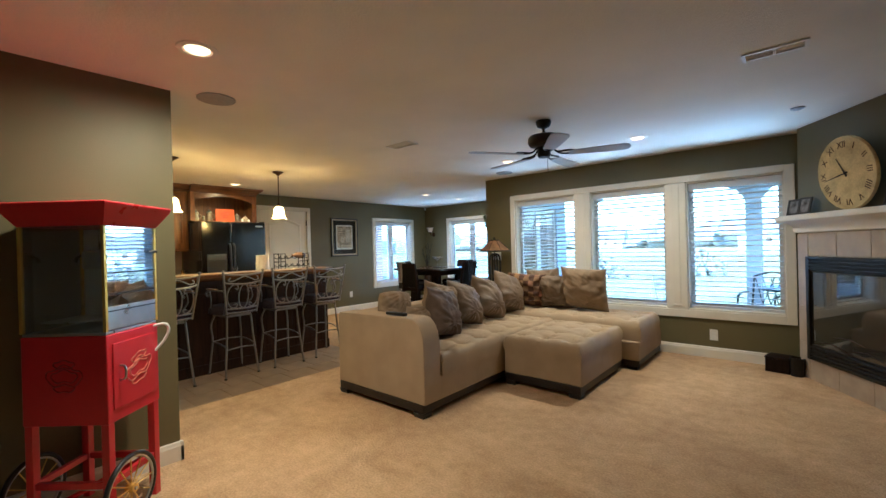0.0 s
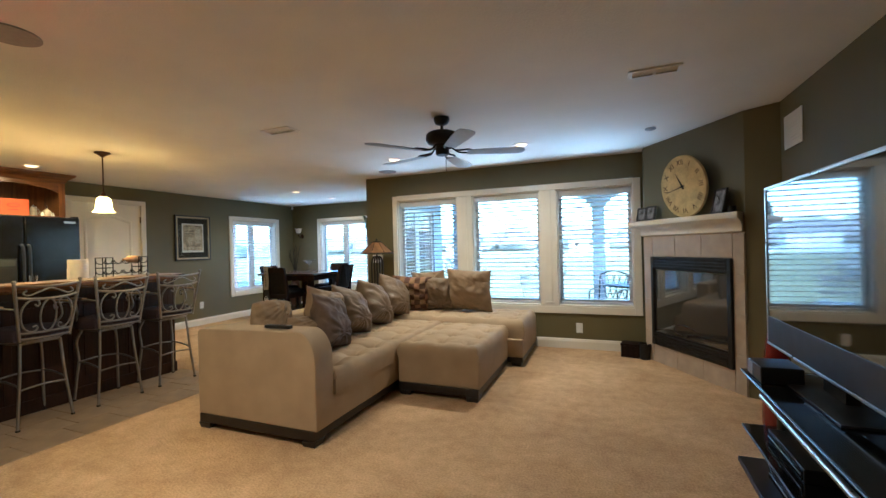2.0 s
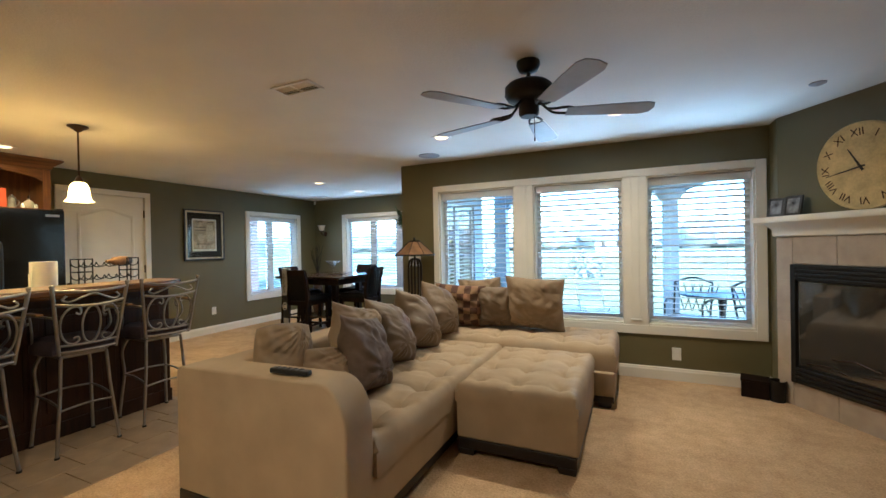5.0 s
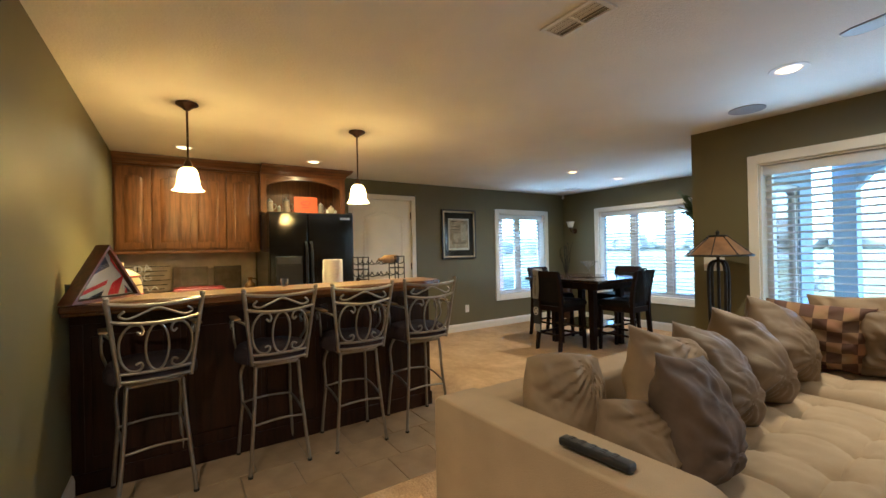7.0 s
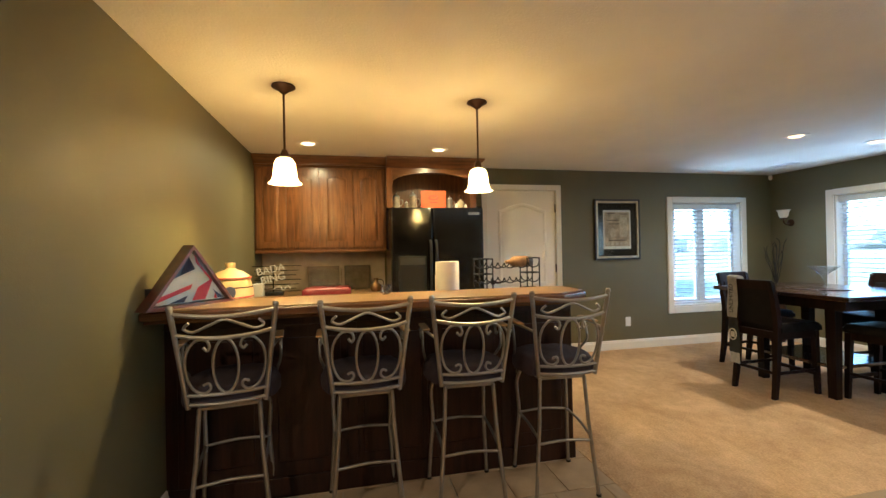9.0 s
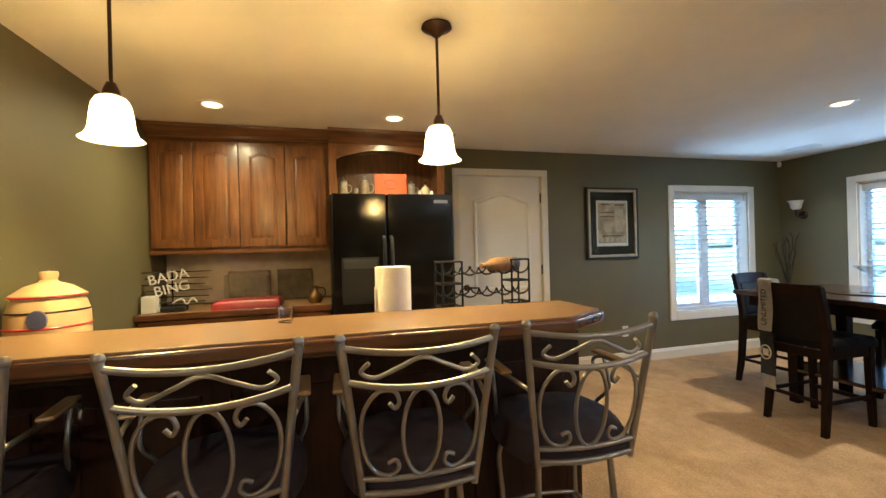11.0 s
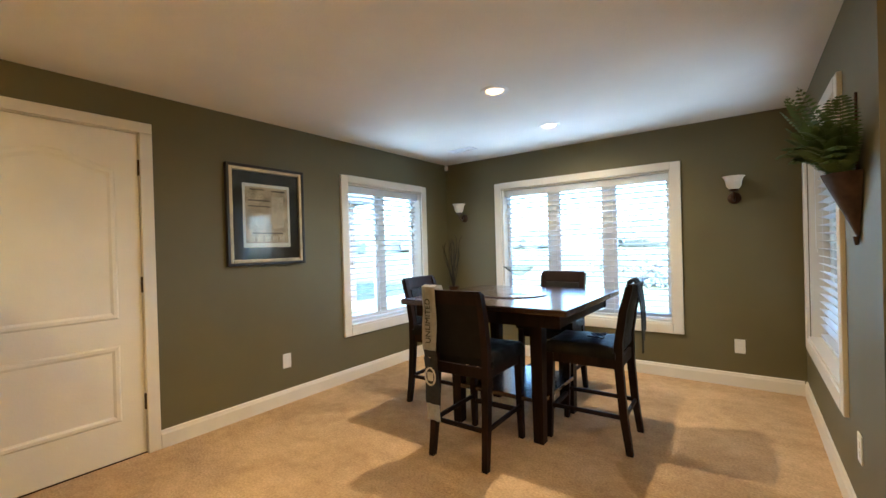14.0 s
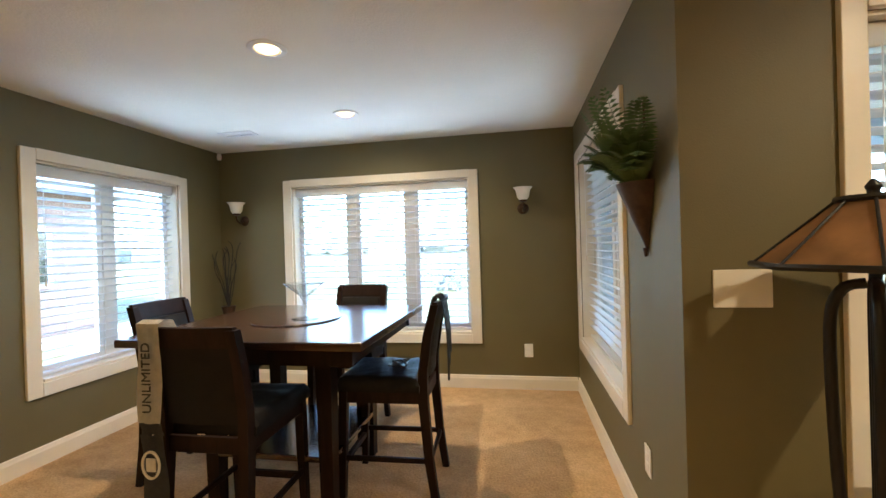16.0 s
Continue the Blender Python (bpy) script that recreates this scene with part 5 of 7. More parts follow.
def dining_chair():
    root = thing("dining_chair", 0, 0, 0, "dark espresso counter-height chair with black leather seat and back", "chair", group="chairs round the table")
    for s in (-1, 1):
        part("leg", slab_leg([((s * 0.178, 0.235, 0.0), 0.8), ((s * 0.175, 0.225, 0.3), 0.95), ((s * 0.175, 0.215, 0.56), 1.05)], 0.021, 0.021), M_ESP, root)
        part("back_leg", slab_leg([((s * 0.185, -0.255, 0.0), 0.85), ((s * 0.18, -0.225, 0.22), 1.0), ((s * 0.178, -0.205, 0.5), 1.1), ((s * 0.18, -0.205, 0.66), 1.05), ((s * 0.182, -0.235, 0.85), 1.0), ((s * 0.184, -0.275, 1.0), 0.9)], 0.02, 0.022), M_ESP, root)
        part("side_rail", box(s * 0.178 - 0.011, s * 0.178 + 0.011, -0.19, 0.2, 0.50, 0.565, 0.003), M_ESP, root)
        part("stretcher", box(s * 0.179 - 0.009, s * 0.179 + 0.009, -0.215, 0.215, 0.20, 0.226, 0.003), M_ESP, root)
    part("front_rail", box(-0.16, 0.16, 0.204, 0.226, 0.50, 0.565, 0.003), M_ESP, root)
    part("rear_rail", box(-0.16, 0.16, -0.215, -0.195, 0.50, 0.565, 0.003), M_ESP, root)
    part("foot_rail", box(-0.16, 0.16, 0.216, 0.24, 0.165, 0.195, 0.003), M_ESP, root)
    part("rear_stretcher", box(-0.165, 0.165, -0.238, -0.22, 0.20, 0.226, 0.003), M_ESP, root)
    part("seat", tufted(-0.212, 0.212, -0.19, 0.25, 0.565, 0.635, 1, 1, 0.035), M_LEATHER, root, "padded black leather seat")

    def back_slab(z0, z1, off, thick, half, name, mat, label="", puff=0.0):
        own = bmesh.new()
        F, R = [], []
        n, k = 8, 8
        for j in range(k + 1):
            z = z0 + (z1 - z0) * j / k
            yb = -0.205 - 0.03 * max(0, (z - 0.66) / 0.19) if z < 0.85 else -0.235 - 0.04 * (z - 0.85) / 0.15
            f, r = [], []
            for i in range(n + 1):
                u = 2 * i / n - 1
                bow = -0.018 * (1 - u * u)
                e = (max(0, 1 - u ** 6) * max(0, 1 - (2 * j / k - 1) ** 6)) ** 0.5
                f.append(own.verts.new((u * half, yb + bow + off + thick / 2 + puff * e, z)))
                r.append(own.verts.new((u * half, yb + bow + off - thick / 2, z)))
            F.append(f), R.append(r)
        for j in range(k):
            for i in range(n):
                own.faces.new((F[j][i], F[j][i + 1], F[j + 1][i + 1], F[j + 1][i])), own.faces.new((R[j][i], R[j + 1][i], R[j + 1][i + 1], R[j][i + 1]))
            own.faces.new((F[j][0], F[j + 1][0], R[j + 1][0], R[j][0])), own.faces.new((F[j][n], R[j][n], R[j + 1][n], F[j + 1][n]))
        for i in range(n):
            own.faces.new((F[0][i], R[0][i], R[0][i + 1], F[0][i + 1])), own.faces.new((F[k][i], F[k][i + 1], R[k][i + 1], R[k][i]))
        return part(name, own, mat, root, label)
    back_slab(0.93, 1.012, 0.0, 0.024, 0.192, "top_rail", M_ESP)
    back_slab(0.62, 0.93, -0.002, 0.016, 0.168, "back_panel", M_LEATHER)
    back_slab(0.64, 0.918, 0.012, 0.014, 0.150, "back_pad", M_LEATHER, "padded black leather back", 0.012)
    return root


chair_a = dining_chair()
chair_a.matrix_basis = pose(-5.282, 5.705, 0, 0, 0, 1)
chair_b = copy_thing(chair_a, pose(-4.735, 6.25, 0, 0, 0, 92))
chair_c = copy_thing(chair_a, pose(-5.905, 6.22, 0, 0, 0, -89))
chair_d = copy_thing(chair_a, pose(-5.25, 6.86, 0, 0, 0, 178))
tagged(chair_a, "dark espresso counter-height chair with a scarf draped over its back")
tagged(chair_b, "dark espresso counter-height chair with black straps hung on its back")

table = thing("dining_table", -5.29, 6.235, 0, "square dark espresso counter-height table with lower shelf", "table")
part("tabletop", box(-0.605, 0.605, -0.565, 0.565, 0.862, 0.90, 0.006), M_ESPH, table, "polished dark wood top")
for a in (-0.47, 0.47):
    part("apron", box(-0.53, 0.53, a - 0.011, a + 0.011, 0.775, 0.862), M_ESP, table)
    part("apron", box(a * 1.08 - 0.011, a * 1.08 + 0.011, -0.458, 0.458, 0.775, 0.862), M_ESP, table)
for sx in (-1, 1):
    for sy in (-1, 1):
        part("leg", slab_leg([((sx * 0.31, sy * 0.285, 0.0), 0.9), ((sx * 0.31, sy * 0.285, 0.35), 1.0), ((sx * 0.31, sy * 0.285, 0.862), 1.15)], 0.036, 0.036), M_ESP, table)
part("shelf", box(-0.345, 0.345, -0.32, 0.32, 0.255, 0.285, 0.004), M_ESPH, table, "dark wood lower shelf")
part("turntable", lathe([(0, 0.9005), (0.24, 0.9005), (0.245, 0.904), (0.24, 0.909), (0, 0.909)], 48), M_ESPH, table, "round inlaid turntable")
part("leaf_slot", box(0.596, 0.607, 0.30, 0.34, 0.872, 0.892), M_BLACK, table)

gobl = thing("martini_glass_bowl", -5.22, 6.20, 0.909, "large clear martini-shaped glass bowl on the table", "glass bowl")
part("bowl", lathe([(0.006, 0.0), (0.075, 0.0), (0.075, 0.004), (0.012, 0.012), (0.008, 0.03), (0.010, 0.09), (0.03, 0.13), (0.115, 0.20), (0.112, 0.201), (0.026, 0.134), (0.0, 0.118)], 32), M_THIN, gobl)

# scarf on the chair
M_SCARF = material("grey_white_knit", (0.52, 0.50, 0.46), 0.95, vary=0.15, scale=30, bump=0.4, bump_scale=250)
M_SCARFD = material("charcoal_knit", (0.05, 0.05, 0.055), 0.95, vary=0.2, scale=30, bump=0.4, bump_scale=250)
scarf = thing("knit_scarf", -5.282, 5.705, 0, "grey and black knitted supporter scarf reading UNLIMITED, draped over a chair", "scarf", rz=1)


def cloth(path, x0, x1, mat, name):
    own = bmesh.new()
    rows = []
    for i, (y, z) in enumerate(path):
        rows.append([own.verts.new((x0 + (x1 - x0) * k / 6 + 0.004 * math.sin(i * 0.9 + k), y + 0.005 * math.sin(i * 1.3 + k * 1.7), z)) for k in range(7)])
    faces = [own.faces.new((a[k], a[k + 1], b[k + 1], b[k])) for a, b in zip(rows, rows[1:]) for k in range(6)]
    bmesh.ops.solidify(own, geom=faces, thickness=0.006)
    return part(name, own, mat, scarf)


cloth([(-0.315 + 0.0 * i, 1.03 - 0.075 * i) for i in range(6)], -0.19, -0.09, M_SCARF, "light_band")
cloth([(-0.314, 0.655), (-0.312, 0.63), (-0.31, 0.61)], -0.19, -0.09, M_SCARFD, "dark_band")
cloth([(-0.31 + 0.004 * i, 0.61 - 0.07 * i) for i in range(5)], -0.192, -0.088, M_SCARFD, "end_band")
cloth([(-0.315, 1.03), (-0.29, 1.042), (-0.255, 1.036), (-0.238, 1.0), (-0.23, 0.9), (-0.225, 0.8)], -0.19, -0.09, M_SCARF, "over_back")
cloth([(-0.294, 0.33), (-0.296, 0.27), (-0.298, 0.235)], -0.19, -0.09, M_SCARF, "fringe")
tx = text_mesh("UNLIMITED", 0.052, 0.0015)
tx.transform(Matrix(((0, -1, 0, -0.14), (0, 0, -1, -0.326), (1, 0, 0, 0.83), (0, 0, 0, 1))))
tx2 = part("lettering", tx, M_SCARFD, scarf)
part("crest", tube([(-0.14 + 0.036 * math.cos(a), -0.318, 0.50 + 0.05 * math.sin(a)) for a in [2 * math.pi * i / 24 for i in range(24)]], 0.005, 6, closed=True), M_SCARF, scarf, "plain pale ring mark")
part("crest", box(-0.16, -0.12, -0.32, -0.314, 0.475, 0.525, 0.002), M_SCARF, scarf)

straps = thing("black_straps", -4.735, 6.25, 0, "black camera straps hung over a chair back", "strap", rz=92)
for i, (x, l) in enumerate(((-0.10, 0.40), (-0.06, 0.33), (0.0, 0.28))):
    pts = spline([(x, -0.30, 1.0), (x, -0.285, 1.03), (x, -0.255, 1.02), (x, -0.235, 0.93)], 4)
    part("loop", tube(pts, 0.009, 6), M_BLACK, straps)
    part("tail", tube(spline([(x, -0.30, 1.0), (x - 0.02, -0.325, 0.85), (x, -0.325, 1.0 - l), (x + 0.03, -0.32, 0.85), (x + 0.02, -0.305, 1.0)], 6), 0.006, 6), M_BLACK, straps)
cord = thing("charging_cord", -4.735, 6.25, 0.645, "tangled thin black cord lying on the chair seat", "cord", rz=92)
part("cord", tube(spline([(0.1 * math.cos(i * 1.3) * (0.5 + 0.1 * i % 0.4), -0.04 + 0.05 * math.sin(i * 2.1), 0.006 + 0.012 * (i % 2)) for i in range(10)], 5), 0.006, 6), M_BLACK, cord)

# fireplace across the corner
FU = (FP_B - FP_A).normalized()
fire = new("fireplace")
fire.matrix_basis = Matrix(((FU.x, -FU.y, 0, FP_A.x), (FU.y, FU.x, 0, FP_A.y), (0, 0, 1, 0), (0, 0, 0, 1)))
tagged(fire, "corner gas fireplace with beige tile surround, white mantel and black firebox", "fireplace")
W = 1.235
part("surround_bed", box(0.0, W, -0.012, -0.002, 0.0, 1.335), M_GROUT, fire)
tiles = [(0.0, 0.135, 0.0 + 0.33 * i, 0.33 * (i + 1)) for i in range(4)] + [(1.125, W, 0.33 * i, 0.33 * (i + 1)) for i in range(4)]
tiles += [(0.135 + 0.33 * i, 0.135 + 0.33 * (i + 1), 1.12, 1.33) for i in range(3)] + [(0.135 + 0.33 * i, 0.135 + 0.33 * (i + 1), 0.0, 0.19) for i in range(3)]
for a, b, c, d in tiles:
    part("tile", box(a + 0.002, b - 0.002, -0.02, -0.012, c + 0.002, d - 0.002, 0.0015), M_SLATE, fire, smooth=False)
insert = part("firebox_frame", box(0.135, 0.175, -0.045, -0.012, 0.19, 1.115, 0.003), M_BLACKMET, fire, "black metal firebox frame")
part("firebox_frame", box(1.085, 1.125, -0.045, -0.012, 0.19, 1.115, 0.003), M_BLACKMET, fire)
part("louvre_box", box(0.175, 1.085, -0.032, -0.012, 0.19, 0.33), M_BLACKMET, fire)
part("louvre_box", box(0.175, 1.085, -0.032, -0.012, 0.985, 1.115), M_BLACKMET, fire)
for z in (0.205, 0.235, 0.265, 0.295, 1.0, 1.03, 1.06, 1.09):
    part("louvre", box(0.175, 1.085, -0.05, -0.033, z, z + 0.018, 0.004), M_BLACKMET, fire)
part("firebox", box(0.175, 1.085, -0.0119, -0.0105, 0.33, 0.985), M_BLACKWOOD, fire)
part("glass_front", box(0.19, 1.07, -0.026, -0.022, 0.335, 0.98), material("smoked_fire_glass", (0.035, 0.033, 0.03), 0.05, vary=0.3, scale=5, spec=1.0, coat=1.0), fire, "dark reflective firebox glass")
for i, (x, z, l) in enumerate(((0.4, 0.36, 0.3), (0.75, 0.37, 0.26), (0.58, 0.44, 0.3))):
    part("log", tube([(x - l / 2, -0.029, z), (x, -0.03, z + 0.02), (x + l / 2, -0.029, z - 0.01)], 0.004, 6), M_BRONZE, fire)
mant = [(-0.03, 1.332), (-0.045, 1.34), (-0.05, 1.39), (-0.085, 1.425), (-0.15, 1.44), (-0.16, 1.452), (-0.16, 1.488), (-0.155, 1.492), (-0.002, 1.492), (-0.002, 1.332)]
own = bmesh.new()
rings = []
for x, grow in ((0.02, -1), (W - 0.02, 1)):
    rings.append([own.verts.new((x + grow * (-y) * 0.62, y, z)) for y, z in mant])
for i in range(len(mant)):
    j = (i + 1) % len(mant)
    own.faces.new((rings[0][i], rings[0][j], rings[1][j], rings[1][i]))
own.faces.new(rings[0]), own.faces.new(rings[1][::-1])
part("mantel", own, M_TRIM, fire, "cream painted moulded mantel shelf")
fire_m = fire.matrix_basis.copy()


def on_mantel(name, s, d, z, label, cat, turn=0, group=""):
    ob = new(name)
    ob.matrix_basis = fire_m @ pose(s, d, z, 0, 0, turn)
    return tagged(ob, label, cat, group)


clock = on_mantel("wall_clock", 0.68, -0.075, 1.493, "large round cream clock with Roman numerals leaning on the mantel", "clock")
clock.matrix_basis = clock.matrix_basis @ Matrix.Diagonal((0.93, 1, 0.945, 1))
M_DIAL = material("aged_clock_face", (0.56, 0.42, 0.17), 0.7, vary=0.28, scale=9, bump_scale=60, fine=0.4)
face = lathe([(0, 0.0), (0.298, 0.0), (0.305, 0.006), (0.305, 0.018), (0.296, 0.026), (0.288, 0.022), (0, 0.022)], 64)
TILT_C = pose(0, 0, 0.304, 96, 0, 0)
face.transform(TILT_C)
part("dial", face, M_DIAL, clock)
for h, w in enumerate(("XII", "I", "II", "III", "IIII", "V", "VI", "VII", "VIII", "IX", "X", "XI")):
    a = math.pi / 2 - h * math.pi / 6
    t = text_mesh(w, 0.075, 0.0008)
    t.transform(TILT_C @ Matrix.Translation((0.235 * math.cos(a), 0.235 * math.sin(a), 0.0232)) @ pose(0, 0, 0, 0, 0, math.degrees(a) - 90))
    part("numeral", t, M_BRONZE, clock)
for ang, ln, wd in ((117, 0.15, 0.009), (190, 0.24, 0.006)):
    hnd = box(-0.03, ln, -wd, wd, 0.0, 0.0015)
    for v in hnd.verts:
        if v.co.x > 0:
            v.co.y *= 0.35
    hnd.transform(TILT_C @ Matrix.Translation((0, 0, 0.0265)) @ pose(0, 0, 0, 0, 0, ang))
    part("clock_hand", hnd, M_BLACK, clock)
pin = lathe([(0, 0), (0.012, 0), (0.01, 0.006), (0, 0.007)], 12)
pin.transform(TILT_C @ Matrix.Translation((0, 0, 0.0245)))
part("pin", pin, M_BLACK, clock)


def photo_frame(s, d, w, h, turn):
    r = on_mantel("photo_frame", s, d, 1.493, "small dark framed photograph standing on the mantel", "picture frame", turn, "mantel photos")
    own = box(-w / 2, -w / 2 + 0.018, -0.008, 0.008, 0, h, 0.002)
    box(w / 2 - 0.018, w / 2, -0.008, 0.008, 0, h, 0.002, bm=own)
    box(-w / 2 + 0.018, w / 2 - 0.018, -0.008, 0.008, 0, 0.018, bm=own), box(-w / 2 + 0.018, w / 2 - 0.018, -0.008, 0.008, h - 0.018, h, bm=own)
    own.transform(pose(0, 0, 0, -12, 0, 0))
    part("frame", own, M_BLACKWOOD, r)
    p = box(-w / 2 + 0.018, w / 2 - 0.018, -0.002, 0.002, 0.018, h - 0.018)
    p.transform(pose(0, 0, 0, -12, 0, 0))
    part("photo", p, material("photo_print", (0.22, 0.22, 0.23), 0.15, vary=0.8, scale=16), r)
    st = tube([(0, 0.012, h * 0.7), (0, h * 0.34, 0.004)], 0.004, 6)
    part("strut", st, M_BLACKWOOD, r)


photo_frame(0.06, -0.09, 0.12, 0.15, 14)
photo_frame(0.20, -0.09, 0.13, 0.155, 6)
photo_frame(1.05, -0.09, 0.17, 0.215, -14)
cup = on_mantel("small_candle", 1.21, -0.10, 1.493, "small dark candle jar at the mantel end", "candle")
part("jar", lathe([(0, 0), (0.028, 0), (0.03, 0.05), (0, 0.05)], 16), M_BLACK, cup)

wbox = thing("wooden_box", -0.01, 5.29, 0, "dark brown wooden box on the carpet beside the fireplace", "box", rz=-12)
part("box", box(-0.10, 0.09, -0.09, 0.09, 0.0, 0.13, 0.006), M_ESP, wbox)
part("lid", box(-0.105, 0.095, -0.095, 0.095, 0.13, 0.15, 0.006), M_ESP, wbox)
tools = thing("fireplace_bin", 0.115, 5.20, 0, "small black metal bin beside the fireplace", "bin")
part("bin", lathe([(0, 0), (0.05, 0), (0.06, 0.17), (0.055, 0.17), (0.046, 0.01), (0, 0.01)], 16), M_BLACKMET, tools)

# television and its stand
tv = thing("television", 0.70, 2.61, 0, "large black flat-screen television, switched off, with glossy screen", "television")
part("panel", box(-0.02, 0.03, -0.725, 0.725, 0.63, 1.58, 0.006), M_BLACK, tv)
part("screen", box(-0.026, -0.02, -0.708, 0.708, 0.80, 1.565, 0.001), M_SCREEN, tv, "dark reflective screen")
part("bezel", box(-0.031, -0.018, -0.727, 0.727, 1.566, 1.583, 0.002), M_STEEL, tv, "thin silver bezel")
part("bezel", box(-0.031, -0.018, 0.710, 0.727, 0.642, 1.566, 0.002), M_STEEL, tv)
part("bezel", box(-0.031, -0.018, -0.727, -0.710, 0.642, 1.566, 0.002), M_STEEL, tv)
part("lower_bezel", box(-0.031, -0.018, -0.710, 0.710, 0.642, 0.80, 0.002), M_BLACK, tv)
part("lower_trim", box(-0.034, -0.018, -0.727, 0.727, 0.628, 0.641, 0.002), M_STEEL, tv, "thin silver lower edge")
part("neck", box(0.0, 0.05, -0.1, 0.1, 0.549, 0.632), M_BLACK, tv)
part("foot", box(-0.12, 0.17, -0.35, 0.35, 0.5395, 0.550, 0.003), M_BLACK, tv)
M_BLACKGLASS = material("black_glass", (0.006, 0.006, 0.007), 0.10, vary=0.05, spec=0.25)
M_EDGE = material("dark_chrome", (0.16, 0.17, 0.18), 0.3, metal=0.9, vary=0.1)
stand = thing("tv_stand", 0.68, 2.35, 0, "black glass two-shelf television stand with silver front tube", "tv stand")
for z, t in ((0.525, 0.014), (0.215, 0.012)):
    sh = prism([(-0.25, -0.70), (-0.225, 0.69), (0.26, 0.70), (0.26, -0.72)], z, z + t, 0.003)
    part("shelf", sh, M_BLACKGLASS, stand, "black glass shelf")
    part("shelf_edge", tube([(-0.251, -0.70, z + t / 2), (-0.226, 0.69, z + t / 2)], 0.0035, 6), M_EDGE, stand, "dark polished edge")
part("base", prism([(-0.27, -0.72), (-0.245, 0.71), (0.27, 0.72), (0.27, -0.74)], 0.0, 0.03, 0.006), M_BLACK, stand)
part("back_panel", box(0.245, 0.258, -0.70, 0.66, 0.03, 0.525), M_BLACK, stand)
part("front_tube", tube([(-0.20, -0.66, 0.43), (-0.165, 0.56, 0.43)], 0.014, 12), M_STEEL, stand, "polished silver front tube")
for y in (-0.66, 0.56):
    part("tube_bracket", tube([(-0.2 + (y + 0.66) * 0.0287, y, 0.43), (0.0, y, 0.46), (0.05, y, 0.525)], 0.012, 8), M_BLACK, stand)
for x, y in ((-0.1, 0.5), (-0.14, -0.58), (0.2, 0.56), (0.2, -0.6)):
    part("post", tube([(x, y, 0.03), (x, y, 0.525)], 0.02, 12), M_BLACK, stand)
for y, z, w, h, nm, lb in ((0.28, 0.0305, 0.42, 0.075, "dvd_player", "black disc player"), (-0.3, 0.0305, 0.44, 0.14, "av_receiver", "black audio receiver"), (0.28, 0.2275, 0.42, 0.06, "cable_box", "black cable box")):
    d = thing(nm, 0.66, 2.35 + y, z, lb + " on the television stand shelf", "electronics")
    part("case", box(-0.14, 0.2, -w / 2, w / 2, 0.0, h, 0.004), M_BLACK, d)
    part("front", box(-0.146, -0.14, -w / 2 + 0.01, w / 2 - 0.01, 0.008, h - 0.008, 0.002), M_BLACKGLASS, d)
    part("trim_strip", box(-0.148, -0.146, -w / 2 + 0.02, w / 2 - 0.02, h * 0.45, h * 0.45 + 0.004), M_STEEL, d)
console = thing("game_console", 0.56, 2.86, 0.5395, "small dark set-top console with pale vents on the top shelf", "electronics")
part("case", box(-0.09, 0.09, -0.10, 0.10, 0.0, 0.085, 0.006), M_BLACK, console)
for i in range(5):
    part("vent_slat", box(-0.094, -0.09, 0.02, 0.095, 0.012 + i * 0.014, 0.019 + i * 0.014), M_STEEL, console)
tower = thing("speaker_tower", 0.74, 3.42, 0, "dark red lacquered tapered floor speaker behind the stand", "speaker")
prof = [(0.0, 0.0), (0.085, 0.0), (0.10, 0.10), (0.10, 0.35), (0.08, 0.55), (0.055, 0.70), (0.045, 0.74), (0.0, 0.745)]
sp = lathe(prof, 20)
for v in sp.verts:
    v.co.x *= 0.8
part("cabinet", sp, material("dark_red_lacquer", (0.16, 0.010, 0.010), 0.2, vary=0.1, coat=0.4), tower)
part("cap", lathe([(0, 0.745), (0.042, 0.745), (0.035, 0.765), (0, 0.77)], 18), M_BLACK, tower)


# popcorn cart
M_CARTPANE = pane_mat("cart_plexiglass", 0.2)
M_CARTDOOR = pane_mat("cart_door_glass", 0.45)
cart = thing("popcorn_cart", -2.555, 0.58, 0, "red enamel popcorn cart with brass-edged glass cabinet and spoked wheels", "popcorn machine", rz=40.5)
# local x runs along the front, local -y faces the room
A, B = 0.20, 0.17
part("base_cabinet", box(-A, A, -B, B, 0.50, 0.915, 0.006), M_RED, cart, "red enamel lower cabinet")
dr = part("cabinet_door", box(A, A + 0.006, -B + 0.03, B - 0.03, 0.56, 0.87, 0.003), M_RED, cart)
part("handle", tube(spline([(A + 0.006, -0.10, 0.76), (A + 0.03, -0.10, 0.75), (A + 0.03, -0.10, 0.70), (A + 0.006, -0.10, 0.69)], 4), 0.005, 6), M_STEEL, dr)
M_GOLDP = material("worn_gold_print", (0.62, 0.16, 0.09), 0.5, vary=0.5, scale=40)
M_DARKP = material("dark_red_print", (0.26, 0.008, 0.012), 0.4, vary=0.5, scale=20)
